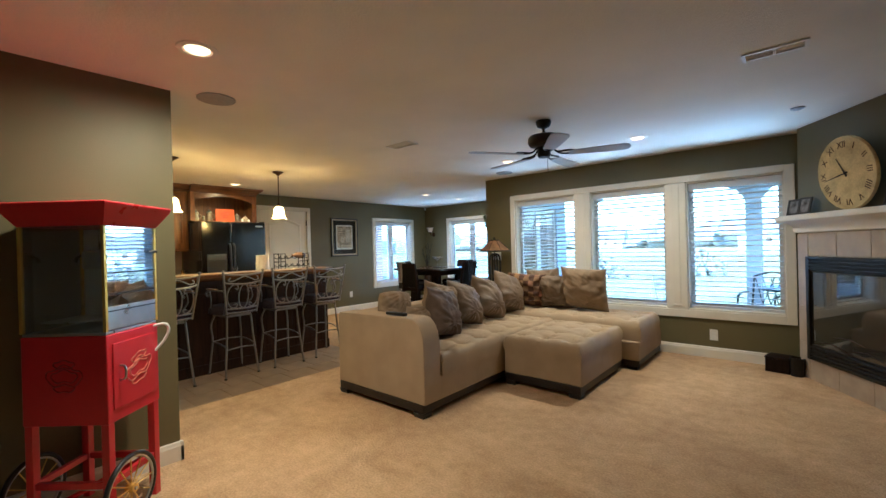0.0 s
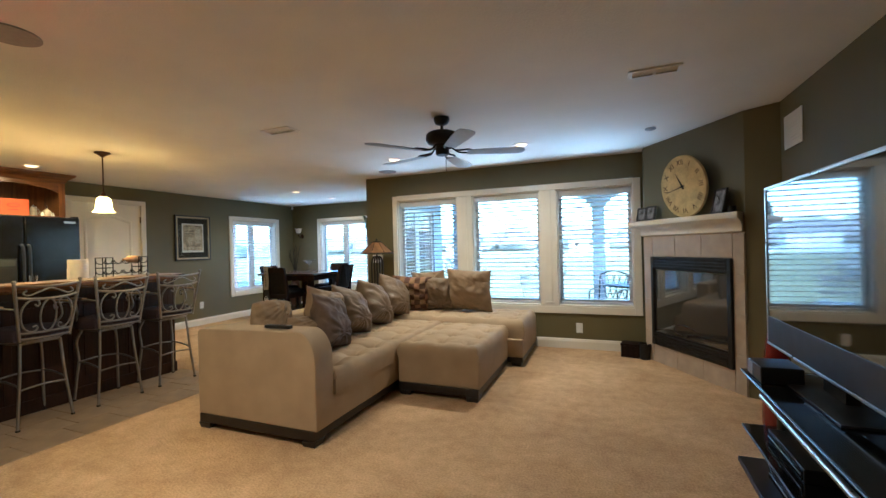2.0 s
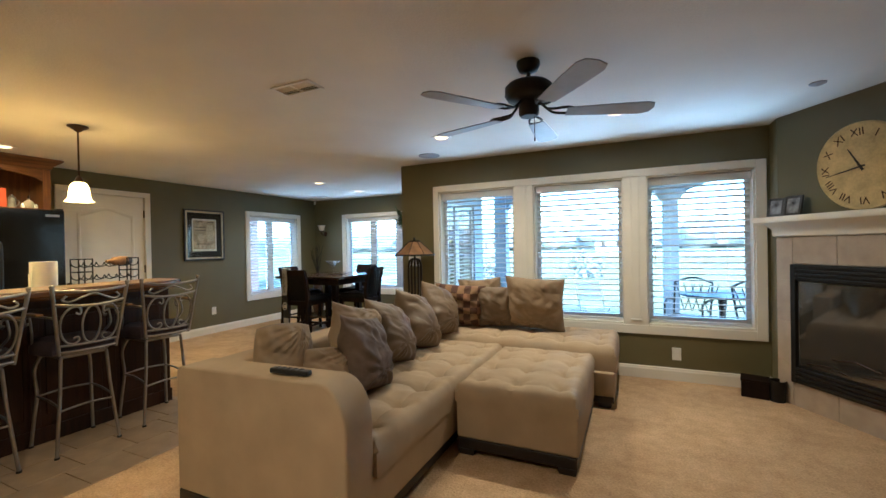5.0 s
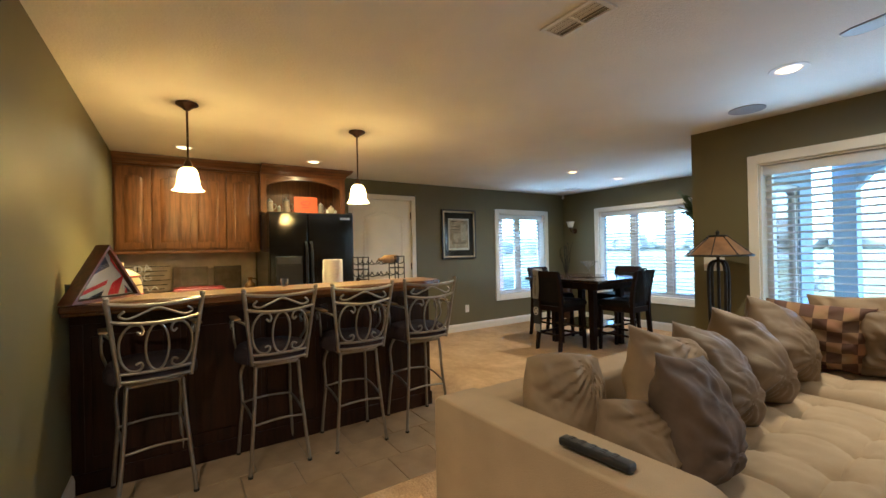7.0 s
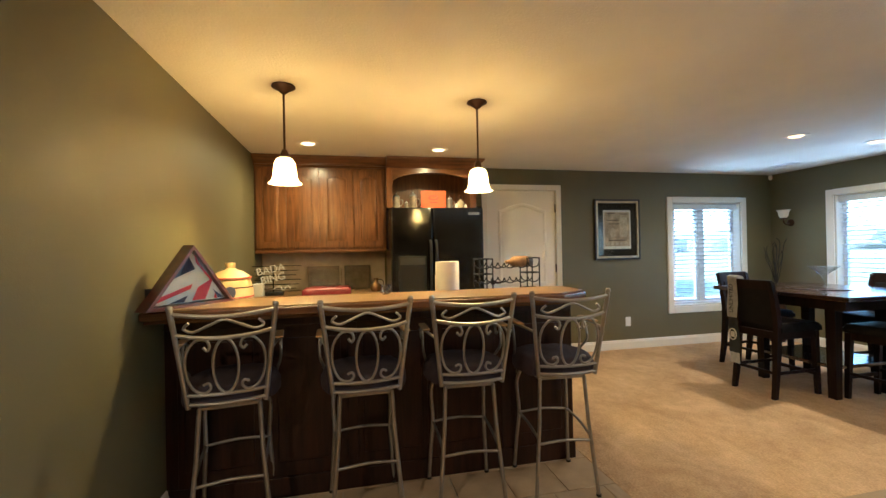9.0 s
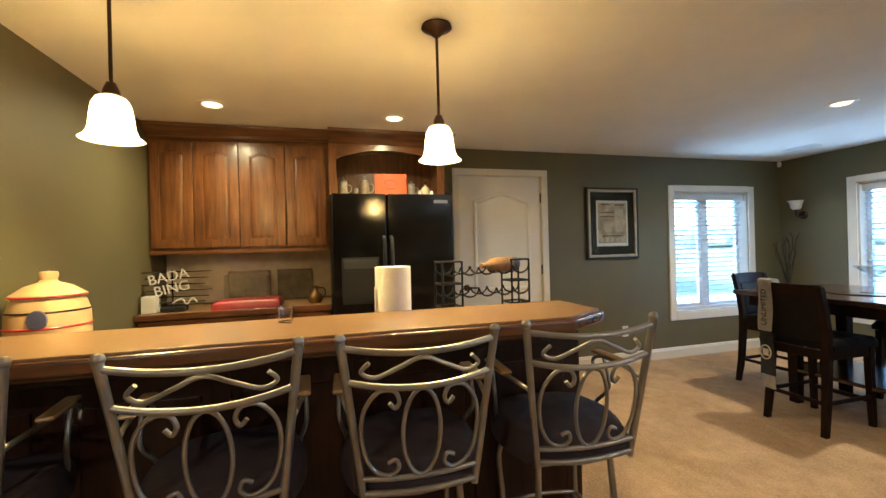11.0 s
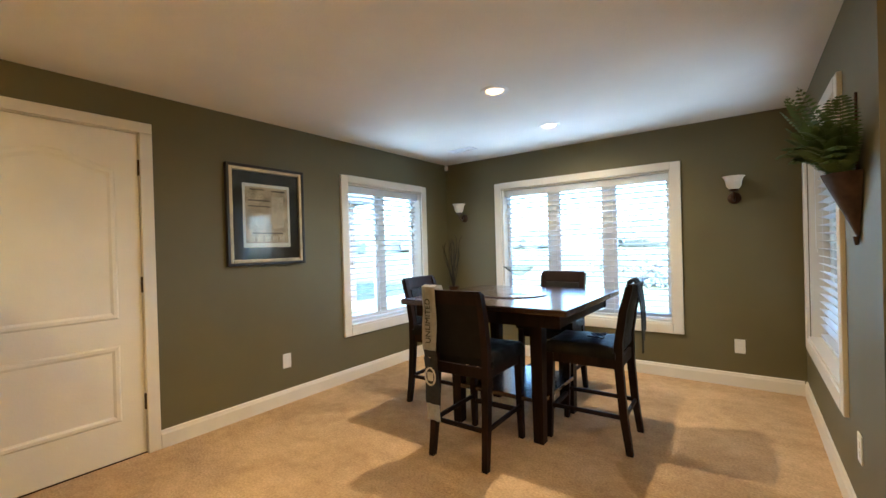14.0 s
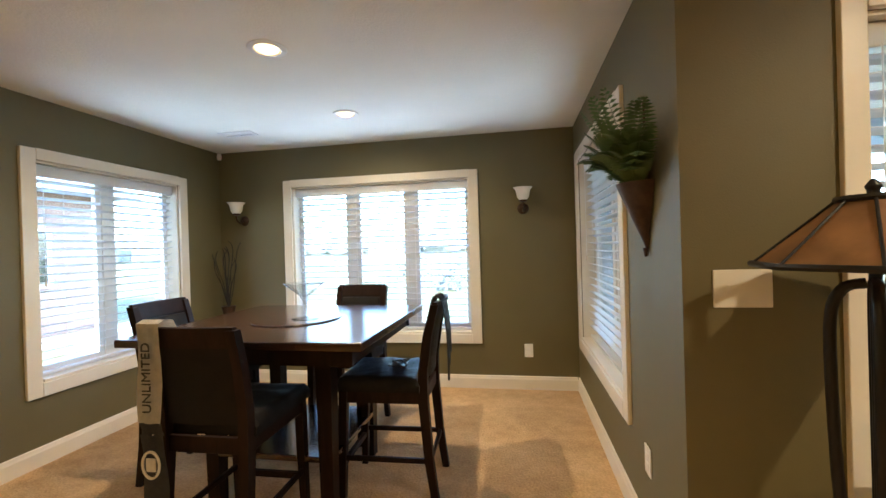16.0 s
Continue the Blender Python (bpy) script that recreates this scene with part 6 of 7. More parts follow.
# worn printed scrolls: an oval with flourishes on the door, a fainter one on the front
for side, y0, zc, r, mat in (("door", 0.02, 0.72, 0.0028, M_GOLDP), ("front", 0.0, 0.73, 0.0032, M_DARKP)):
    for ry, rz_, lift in ((0.085, 0.045, 0.0), (0.062, 0.028, 0.0), (0.05, 0.018, 0.055), (0.05, 0.016, -0.055)):
        pts = []
        for k in range(24):
            a = 2 * math.pi * k / 24
            u, v = ry * math.cos(a), zc + lift + rz_ * math.sin(a) * (1 + 0.25 * math.sin(5 * a))
            pts.append((A + 0.0062, y0 + u, v + 0.25 * u) if side == "door" else (y0 + u, -B - 0.0004, v))
        part("printed_scroll", tube(pts, r, 4, closed=True), mat, cart, "worn printed scroll mark")
part("deck", box(-A + 0.005, A - 0.005, -B + 0.005, B - 0.005, 0.915, 0.93, 0.003), M_STEEL, cart, "steel cabinet floor")
for sx in (-1, 1):
    for sy in (-1, 1):
        part("corner_trim", box(sx * A - 0.012 * (sx > 0) - 0.001, sx * A + 0.012 * (sx < 0) + 0.001, sy * B - 0.012 * (sy > 0) - 0.001, sy * B + 0.012 * (sy < 0) + 0.001, 0.93, 1.425), M_BRASS, cart, "yellow brass corner strip")
part("pane", box(-A + 0.012, A - 0.012, -B + 0.002, -B + 0.006, 0.93, 1.425), M_CARTPANE, cart)
part("pane", box(A - 0.006, A - 0.002, -B + 0.012, B - 0.012, 1.045, 1.425), M_CARTDOOR, cart)
part("lower_panel", box(A - 0.008, A - 0.001, -B + 0.012, B - 0.012, 0.935, 1.045, 0.002), M_STEEL, cart, "brushed steel lower door panel")
part("pane", box(-A + 0.002, -A + 0.006, -B + 0.012, B - 0.012, 0.93, 1.425), M_CARTPANE, cart)
part("rear_panel", box(-A + 0.012, A - 0.012, B - 0.006, B - 0.002, 0.93, 1.425), material("pale_aluminium", (0.80, 0.82, 0.84), 0.38, metal=0.85, vary=0.06), cart)
for z in (1.02, 1.10, 1.20):
    part("pane_rail", box(A - 0.008, A, -B + 0.012, B - 0.012, z, z + 0.006), M_BLACK, cart)
ke = lathe([(0, 0), (0.062, 0), (0.068, 0.01), (0.068, 0.085), (0.06, 0.092), (0, 0.095)], 28)
ke.transform(Matrix.Translation((0.02, 0.02, 1.22)))
part("kettle", ke, M_STEEL, cart, "steel popping kettle")
part("kettle_arm", tube(spline([(-0.05, 0.02, 1.29), (-0.09, 0.02, 1.28), (-0.10, 0.02, 1.255)], 4), 0.007, 6), M_BLACK, cart)
part("kettle_rod", tube([(0.09, 0.02, 0.94), (0.09, 0.02, 1.42)], 0.008, 10), M_STEEL, cart)
part("kettle_rod", tube([(0.02, 0.02, 1.315), (0.02, 0.02, 1.42)], 0.006, 10), M_STEEL, cart)
part("drop_tray", box(-0.15, 0.05, -0.13, 0.13, 0.97, 0.974), M_STEEL, cart)
top = bmesh.new()
ring = []
for k, z in ((0.0, 1.425), (0.004, 1.43), (0.052, 1.515), (0.055, 1.53), (0.05, 1.535)):
    ring.append([top.verts.new((sx * (A + k), sy * (B + k), z)) for sx, sy in ((-1, -1), (1, -1), (1, 1), (-1, 1))])
for p, q in zip(ring, ring[1:]):
    for i in range(4):
        top.faces.new((p[i], p[(i + 1) % 4], q[(i + 1) % 4], q[i]))
top.faces.new(ring[0][::-1]), top.faces.new(ring[-1])
part("canopy", top, M_RED, cart, "flared red enamel top")
part("latch", tube([(A + 0.002, 0.12, 1.30), (A + 0.03, 0.14, 1.30)], 0.007, 8), M_BLACK, cart)
for sx in (-1, 1):
    for sy in (-1, 1):
        part("leg", box(sx * (A - 0.022) - 0.018, sx * (A - 0.022) + 0.018, sy * (B - 0.022) - 0.018, sy * (B - 0.022) + 0.018, 0.0, 0.50, 0.003), M_RED, cart)
for sy in (-1, 1):
    part("rail", box(-A + 0.04, A - 0.04, sy * (B - 0.022) - 0.012, sy * (B - 0.022) + 0.012, 0.20, 0.23, 0.002), M_RED, cart)
for sx in (-1, 1):
    part("rail", box(sx * (A - 0.022) - 0.012, sx * (A - 0.022) + 0.012, -B + 0.04, B - 0.04, 0.20, 0.23, 0.002), M_RED, cart)
part("brace", tube([(-A + 0.03, -B + 0.022, 0.07), (A - 0.05, B - 0.03, 0.21)], 0.013, 6), M_RED, cart)
part("axle", tube([(-A - 0.06, -0.09, 0.165), (A + 0.06, -0.09, 0.165)], 0.008, 8), M_STEEL, cart)
for sx in (-1, 1):
    x = sx * (A + 0.035)
    wheel = part("wheel", tube([(x, -0.09 + 0.155 * math.cos(a), 0.166 + 0.155 * math.sin(a)) for a in [2 * math.pi * i / 40 for i in range(40)]], 0.011, 8, closed=True), M_BLACK, cart, "black rubber tyre")
    part("rim", tube([(x, -0.09 + 0.142 * math.cos(a), 0.166 + 0.142 * math.sin(a)) for a in [2 * math.pi * i / 40 for i in range(40)]], 0.006, 6, closed=True), M_STEEL, wheel)
    for i in range(12):
        a = math.pi * 2 * i / 12
        part("spoke", tube([(x, -0.09, 0.166), (x, -0.09 + 0.14 * math.cos(a), 0.166 + 0.14 * math.sin(a))], 0.0032, 5), M_BRASS, wheel)
    hb = lathe([(0, -0.02), (0.02, -0.02), (0.024, 0.0), (0.02, 0.02), (0, 0.02)], 14)
    hb.transform(Matrix.Translation((x, -0.09, 0.166)) @ pose(0, 0, 0, 0, 90, 0))
    part("hub", hb, M_BRASS, wheel)
part("push_handle", tube(spline([(A - 0.01, B - 0.03, 0.90), (A + 0.045, B - 0.01, 0.91), (A + 0.06, B + 0.0, 0.875), (A + 0.04, B - 0.01, 0.82), (A + 0.004, B - 0.03, 0.77)], 5), 0.008, 6), M_PLATE, cart, "white push handle")

# ceiling fan
FX, FY = -1.44, 3.30
fan = thing("ceiling_fan", FX, FY, CEIL, "black five-blade ceiling fan with grey wooden blades", "ceiling fan")
part("canopy", lathe([(0, 0), (0.062, 0), (0.064, -0.02), (0.05, -0.05), (0.022, -0.062), (0, -0.062)], 28), M_BLACKMET, fan)
part("downrod", tube([(0, 0, -0.05), (0, 0, -0.12)], 0.012, 10), M_BLACKMET, fan)
part("motor", lathe([(0, -0.095), (0.03, -0.098), (0.06, -0.11), (0.11, -0.122), (0.128, -0.14), (0.13, -0.18), (0.115, -0.205), (0.07, -0.215), (0.055, -0.22), (0.055, -0.285), (0.045, -0.30), (0, -0.302)], 36), M_BLACKMET, fan)
M_BLADE = material("grey_blade", (0.34, 0.34, 0.35), 0.35, vary=0.15, scale=8)
for i in range(5):
    a = radians(19 + 72 * i)
    m = pose(0, 0, -0.28, 0, 0, math.degrees(a)) @ pose(0, 0, 0, -8, 0, 0)
    pts = [(0.20, -0.045), (0.45, -0.062), (0.60, -0.066), (0.64, -0.05), (0.655, 0.0), (0.64, 0.05), (0.60, 0.066), (0.45, 0.062), (0.20, 0.045)]
    b = prism(pts, -0.003, 0.003, 0.0015)
    b.transform(m)
    part("blade", b, M_BLADE, fan)
    iron = tube(spline([(0.06, 0.0, 0.06), (0.10, 0.0, 0.02), (0.14, 0.025, 0.008), (0.21, 0.035, 0.008), (0.25, 0.0, 0.008), (0.21, -0.035, 0.008), (0.14, -0.025, 0.008), (0.10, 0.0, 0.02)], 4), 0.007, 6)
    iron.transform(m)
    part("blade_iron", iron, M_BLACKMET, fan)
part("pull_chain", tube([(0.03, 0, -0.30), (0.03, 0, -0.42)], 0.0018, 5), M_BRONZE, fan)
part("chain_knob", tube([(0.03, 0, -0.42), (0.03, 0, -0.435)], [0.005, 0.004], 6), M_BRONZE, fan)

# ceiling vents, speakers, detectors
M_GREYM = material("grey_grille", (0.30, 0.29, 0.28), 0.6, vary=0.1, scale=40)


def ceiling_vent(x, y, w, d, rz=0):
    r = thing("ceiling_vent", x, y, CEIL, "white metal ceiling air register", "vent", rz=rz, group="air vents")
    own = box(-w / 2, w / 2, -d / 2, -d / 2 + 0.02, -0.008, 0, 0.002)
    box(-w / 2, w / 2, d / 2 - 0.02, d / 2, -0.008, 0, 0.002, bm=own), box(-w / 2, -w / 2 + 0.02, -d / 2 + 0.02, d / 2 - 0.02, -0.008, 0, bm=own), box(w / 2 - 0.02, w / 2, -d / 2 + 0.02, d / 2 - 0.02, -0.008, 0, bm=own)
    part("frame", own, M_WHITE, r)
    part("backing", box(-w / 2 + 0.02, w / 2 - 0.02, -d / 2 + 0.02, d / 2 - 0.02, -0.0012, 0), M_GREYM, r)
    for i in range(5):
        y0 = -d / 2 + 0.026 + i * (d - 0.052) / 4
        s = box(-w / 2 + 0.02, w / 2 - 0.02, -0.006, 0.006, -0.001, 0.001)
        s.transform(pose(0, y0, -0.006, 38 if i > 2 else -38, 0, 0))
        part("slat", s, M_WHITE, r)
    part("divider", box(-0.006, 0.006, -d / 2 + 0.02, d / 2 - 0.02, -0.010, -0.001), M_WHITE, r)


ceiling_vent(-2.81, 3.0, 0.30, 0.15)
ceiling_vent(0.055, 3.05, 0.29, 0.12)
ceiling_vent(-6.35, 7.22, 0.30, 0.13)
for x, y in ((-2.77, 1.27), (-2.95, 5.10)):
    r = thing("ceiling_speaker", x, y, CEIL, "round grey flush ceiling speaker", "speaker", group="ceiling speakers")
    part("ring", lathe([(0.10, 0), (0.115, 0), (0.115, -0.006), (0.10, -0.006)], 36), M_GREYM, r)
    part("grille", lathe([(0, 0), (0.10, 0), (0.10, -0.004), (0, -0.006)], 36), M_GREYM, r)
sm = thing("ceiling_sprinkler", 0.153, 4.452, CEIL, "small flush white ceiling sprinkler cover", "sprinkler")
part("cover", lathe([(0, 0), (0.045, 0), (0.045, -0.006), (0.02, -0.016), (0, -0.016)], 24), M_GREYM, sm)
det = thing("alarm_sensor", -6.975, 7.775, 2.265, "small white alarm sensor high in the corner", "sensor", rz=45)
part("body", lathe([(0, -0.035), (0.018, -0.03), (0.024, 0.0), (0.018, 0.03), (0, 0.035)], 14), M_PLATE, det)
part("lens", box(0.014, 0.026, -0.01, 0.01, -0.015, 0.01, 0.003), material("red_lens", (0.5, 0.12, 0.10), 0.3), det)
grille = tagged(new("return_grille"), "white wall air return grille", "vent", "air vents")
grille.matrix_basis = pose(1.0, 3.86, 2.04, 0, 0, 90)
part("frame", box(-0.15, 0.15, 0.0, 0.006, -0.12, 0.12, 0.002), M_WHITE, grille)
for i in range(9):
    part("slat", box(-0.13, 0.13, 0.006, 0.010, -0.10 + i * 0.023, -0.088 + i * 0.023, 0.001), M_WHITE, grille)


def wall_plate(m, w, h, slots, name, label):
    r = tagged(new(name), label, "wall plate", "wall plates")
    r.matrix_basis = m
    part("plate", box(-w / 2, w / 2, -0.006, 0.0, -h / 2, h / 2, 0.002), M_PLATE, r)
    for x, z, a, b in slots:
        part("insert", box(x - a / 2, x + a / 2, -0.0085, -0.006, z - b / 2, z + b / 2, 0.001), M_WHITE, r)


OUT = [(0, 0.02, 0.034, 0.028), (0, -0.02, 0.034, 0.028)]
wall_plate(W_L @ pose(5.457, 0, 0.352), 0.075, 0.118, OUT, "power_outlet", "white duplex power outlet on the olive wall")
wall_plate(W_E @ pose(-3.96, 0, 0.345), 0.075, 0.118, OUT, "power_outlet", "white duplex power outlet on the olive wall")
wall_plate(W_S @ pose(-5.88, 0, 0.378), 0.075, 0.118, OUT, "power_outlet", "white duplex power outlet on the olive wall")
wall_plate(W_N @ pose(-0.575, 0, 0.252), 0.075, 0.118, OUT, "power_outlet", "white duplex power outlet below the windows")
wall_plate(W_N @ pose(-3.36, 0, 1.13), 0.165, 0.118, [(-0.04, 0, 0.01, 0.024)], "switch_plate", "wide cream switch plate by the window")


# sconces
def sconce(x):
    r = tagged(new("wall_sconce"), "bronze wall sconce with unlit cream glass bell shade", "wall lamp", "wall sconces")
    r.matrix_basis = W_E @ pose(x, 0, 1.72)
    back = lathe([(0, 0), (0.05, 0), (0.045, 0.012), (0.02, 0.02), (0, 0.02)], 20)
    back.transform(pose(0, 0, -0.11, 90, 0, 0))
    part("back_plate", back, M_BRONZE, r)
    part("arm", tube(spline([(0, -0.015, -0.11), (0, -0.06, -0.135), (0, -0.115, -0.11), (0, -0.12, -0.06)], 5), 0.009, 8), M_BRONZE, r)
    cupb = lathe([(0, -0.065), (0.03, -0.06), (0.036, -0.045), (0, -0.045)], 18)
    cupb.transform(Matrix.Translation((0, -0.12, 0)))
    part("cup", cupb, M_BRONZE, r)
    own = bmesh.new()
    prof = [(0.034, -0.045), (0.052, -0.02), (0.058, 0.02), (0.066, 0.045), (0.082, 0.062), (0.079, 0.062), (0.062, 0.045), (0.054, 0.02), (0.048, -0.018), (0.03, -0.04)]
    rg = [[own.verts.new((q * math.cos(k * math.pi / 12), q * math.sin(k * math.pi / 12) - 0.12, z)) for k in range(24)] for q, z in prof]
    for a, b in zip(rg, rg[1:] + rg[:1]):
        for k in range(24):
            own.faces.new((a[k], a[(k + 1) % 24], b[(k + 1) % 24], b[k]))
    part("shade", own, material("cream_glass", (0.68, 0.64, 0.55), 0.3), r, "cream alabaster glass shade")


sconce(-6.73)
sconce(-3.975)

# framed print on the left wall
pic = tagged(new("framed_print"), "gold and black framed sepia print with wide charcoal mat", "picture")
pic.matrix_basis = W_L @ pose(5.315, 0, 1.55)
PW, PH = 0.33, 0.39
M_FRAMEG = material("antique_gold", (0.42, 0.33, 0.20), 0.35, metal=0.5, vary=0.2, scale=20)


def frame_bars(w, h, t, y0, y1, mat, name, bev=0.004):
    for b in ((-w, -w + t, -h, h), (w - t, w, -h, h), (-w + t, w - t, -h, -h + t), (-w + t, w - t, h - t, h)):
        part(name, box(b[0], b[1], y0, y1, b[2], b[3], bev), mat, pic)


frame_bars(PW, PH, 0.022, -0.035, -0.002, M_BLACKWOOD, "outer_frame")
frame_bars(PW - 0.022, PH - 0.022, 0.026, -0.030, -0.002, M_FRAMEG, "gold_frame")
part("mat_board", box(-PW + 0.048, PW - 0.048, -0.012, -0.002, -PH + 0.048, PH - 0.048), material("charcoal_mat", (0.024, 0.022, 0.020), 0.9, vary=0.08), pic)
part("inner_mat", box(-0.20, 0.20, -0.0135, -0.012, -0.25, 0.25), M_PLATE, pic, "cream inner mat")
part("print", box(-0.18, 0.18, -0.0145, -0.0135, -0.215, 0.225), material("sepia_print", (0.46, 0.38, 0.27), 0.8, vary=0.45, scale=11), pic, "faded sepia architectural print")
M_SEP, M_SEPL = material("sepia_dark", (0.10, 0.08, 0.06), 0.8, vary=0.3, scale=20), material("sepia_light", (0.55, 0.48, 0.36), 0.8, vary=0.15, scale=20)
for x0, x1, z0, z1, m in ((-0.11, -0.02, 0.175, 0.183, M_SEP), (0.03, 0.12, 0.17, 0.18, M_SEP), (-0.12, 0.02, 0.10, 0.108, M_SEP), (-0.12, 0.02, 0.06, 0.068, M_SEP), (0.03, 0.11, -0.08, 0.14, M_SEPL), (-0.10, 0.10, -0.125, -0.115, M_SEP)):
    part("printed_shape", box(x0 * 1.3, x1 * 1.3, -0.0152, -0.0145, z0 * 1.15, z1 * 1.15), m, pic)
for i in range(5):
    part("printed_shape", box(-0.155 + i * 0.065, -0.11 + i * 0.065, -0.0152, -0.0145, -0.205, -0.162), M_SEPL, pic)
ov = lathe([(0, 0), (0.04, 0), (0.04, 0.0008), (0, 0.0008)], 20)
ov.transform(Matrix.Translation((-0.06, -0.0145, -0.04)) @ Matrix.Diagonal((1, 1, 1.6, 1)) @ pose(0, 0, 0, 90, 0, 0))
part("printed_shape", ov, M_SEPL, pic)
part("glass", box(-PW + 0.048, PW - 0.048, -0.020, -0.018, -PH + 0.048, PH - 0.048), M_PANE, pic)

# fern in a wall cone
fern = tagged(new("hanging_fern"), "green fern in dark rusted cone wall planter", "plant")
fern.matrix_basis = W_S @ pose(-5.80, 0, 0.035)
cone = bmesh.new()
rg = []
for z, r in ((1.215, 0.004), (1.25, 0.016), (1.36, 0.058), (1.465, 0.098), (1.48, 0.102)):
    rg.append([cone.verts.new((r * math.cos(math.pi * k / 10), -r * 1.1 * math.sin(math.pi * k / 10) - 0.004, z)) for k in range(11)])
for a, b in zip(rg, rg[1:]):
    for k in range(10):
        cone.faces.new((a[k], a[k + 1], b[k + 1], b[k]))
    cone.faces.new((a[10], a[0], b[0], b[10]))
cone.faces.new(rg[-1]), cone.faces.new(rg[0])
part("cone", cone, material("rusted_tin", (0.055, 0.032, 0.022), 0.65, metal=0.3, vary=0.5, scale=20), fern, "dark rusted metal cone")
part("tip", tube([(0, -0.012, 1.225), (0, -0.012, 1.19)], [0.012, 0.006], 8), M_BRONZE, fern)
part("hanger", tube([(0, -0.006, 1.48), (0, -0.006, 1.80)], 0.005, 6), M_BRONZE, fern)
rnd = random.Random(5)
for i in range(54):
    az = math.pi * (1.03 + 0.94 * rnd.random())
    ln = rnd.uniform(0.18, 0.33)
    rise = rnd.uniform(0.5, 1.25)
    own = bmesh.new()
    pts = []
    dx, dy = math.cos(az), math.sin(az) * 0.85
    for k in range(11):
        t = k / 10
        rr = ln * math.sin(t * rise) / max(math.sin(rise), 0.4) * 0.75
        zz = 1.465 + ln * (1.2 * t * (1.5 - rise * 0.55) - 0.62 * t * t * rise)
        pts.append(Vector((0.03 * math.cos(az) + dx * rr, min(-0.012, -0.05 + dy * rr), zz)))
    tube(pts, [0.0022 * (1 - 0.7 * k / 10) for k in range(11)], 4, bm=own)
    for k in range(1, 10):
        for sub in (0.0, 0.5):
            p = pts[k].lerp(pts[k + 1], sub)
            d = (pts[k + 1] - pts[k]).normalized()
            side = d.cross(Vector((0, 0, 1)))
            side = side.normalized() if side.length > 1e-4 else Vector((1, 0, 0))
            l = 0.048 * math.sin(math.pi * min(1, (k + sub) / 10.5 + 0.08)) ** 0.7 + 0.008
            for s in (-1, 1):
                tip = p + side * s * l + d * l * 0.35 + Vector((0, 0, -0.25 * l))
                tip.y = min(tip.y, -0.006)
                w = d * 0.0062
                own.faces.new([own.verts.new(q) for q in (p - w * 0.6, p + (tip - p) * 0.45 - w, tip, p + (tip - p) * 0.45 + w)])
    part("frond", own, M_LEAF, fern)

# corner ornament behind the table
orn = thing("twig_vase", -6.80, 7.62, 0, "tall dark floor vase with dried twigs in the corner", "vase")
part("vase", lathe([(0, 0), (0.09, 0), (0.11, 0.1), (0.12, 0.35), (0.08, 0.62), (0.05, 0.72), (0.065, 0.78), (0, 0.76)], 24), M_BRONZE, orn)
for i in range(12):
    a, r = rnd.uniform(0, 6.28), rnd.uniform(0.03, 0.14)
    h = rnd.uniform(1.05, 1.42)
    part("twig", tube(spline([(0, 0, 0.74), (r * 0.4 * math.cos(a), r * 0.4 * math.sin(a), 0.95), (r * math.cos(a + 0.4), r * math.sin(a + 0.4), h - 0.1), (r * 1.1 * math.cos(a), r * 1.1 * math.sin(a), h)], 4), [0.004] * 12 + [0.002], 5), M_BLACKWOOD, orn)

# lamp by the window
lamp_root = thing("floor_lamp", -3.21, 5.20, 0, "dark iron floor lamp with amber mica pyramid shade", "floor lamp", rz=12)
M_MICA = material("amber_mica", (0.36, 0.20, 0.085), 0.45, vary=0.35, scale=9)
own = bmesh.new()
N6 = 8
lo = [own.verts.new((0.235 * math.cos(2 * math.pi * k / N6), 0.235 * math.sin(2 * math.pi * k / N6), 1.213)) for k in range(N6)]
hi = [own.verts.new((0.062 * math.cos(2 * math.pi * k / N6), 0.062 * math.sin(2 * math.pi * k / N6), 1.368)) for k in range(N6)]
fs = [own.faces.new((lo[k], lo[(k + 1) % N6], hi[(k + 1) % N6], hi[k])) for k in range(N6)]
bmesh.ops.solidify(own, geom=fs, thickness=0.004)
shade = part("shade", own, M_MICA, lamp_root, "amber mica panel shade", smooth=False)
for k in range(N6):
    a = 2 * math.pi * k / N6
    part("shade_rib", tube([(0.238 * math.cos(a), 0.238 * math.sin(a), 1.213), (0.064 * math.cos(a), 0.064 * math.sin(a), 1.371)], 0.0035, 6), M_BLACKMET, shade)
for r, z in ((0.237, 1.215), (0.064, 1.371)):
    part("shade_ring", tube([(r * math.cos(2 * math.pi * k / N6), r * math.sin(2 * math.pi * k / N6), z) for k in range(N6)], 0.009, 6, closed=True), M_BLACKMET, shade)
part("stem", tube([(0, 0, 0.02), (0, 0, 1.39)], 0.012, 10), M_BLACKMET, lamp_root)
part("finial", lathe([(0, 1.385), (0.012, 1.388), (0.016, 1.40), (0.006, 1.415), (0, 1.418)], 12), M_BLACKMET, lamp_root)
for k in range(4):
    a = math.pi / 4 + k * math.pi / 2
    c, s = math.cos(a), math.sin(a)
    part("curved_arm", tube(spline([(0.015 * c, 0.015 * s, 1.17), (0.06 * c, 0.06 * s, 1.15), (0.082 * c, 0.082 * s, 1.05), (0.075 * c, 0.075 * s, 0.7), (0.06 * c, 0.06 * s, 0.4), (0.13 * c, 0.13 * s, 0.05), (0.16 * c, 0.16 * s, 0.01)], 5), 0.013, 7), M_BLACKMET, lamp_root)
part("base", lathe([(0, 0), (0.19, 0), (0.19, 0.012), (0.05, 0.025), (0, 0.025)], 28), M_BLACKMET, lamp_root)

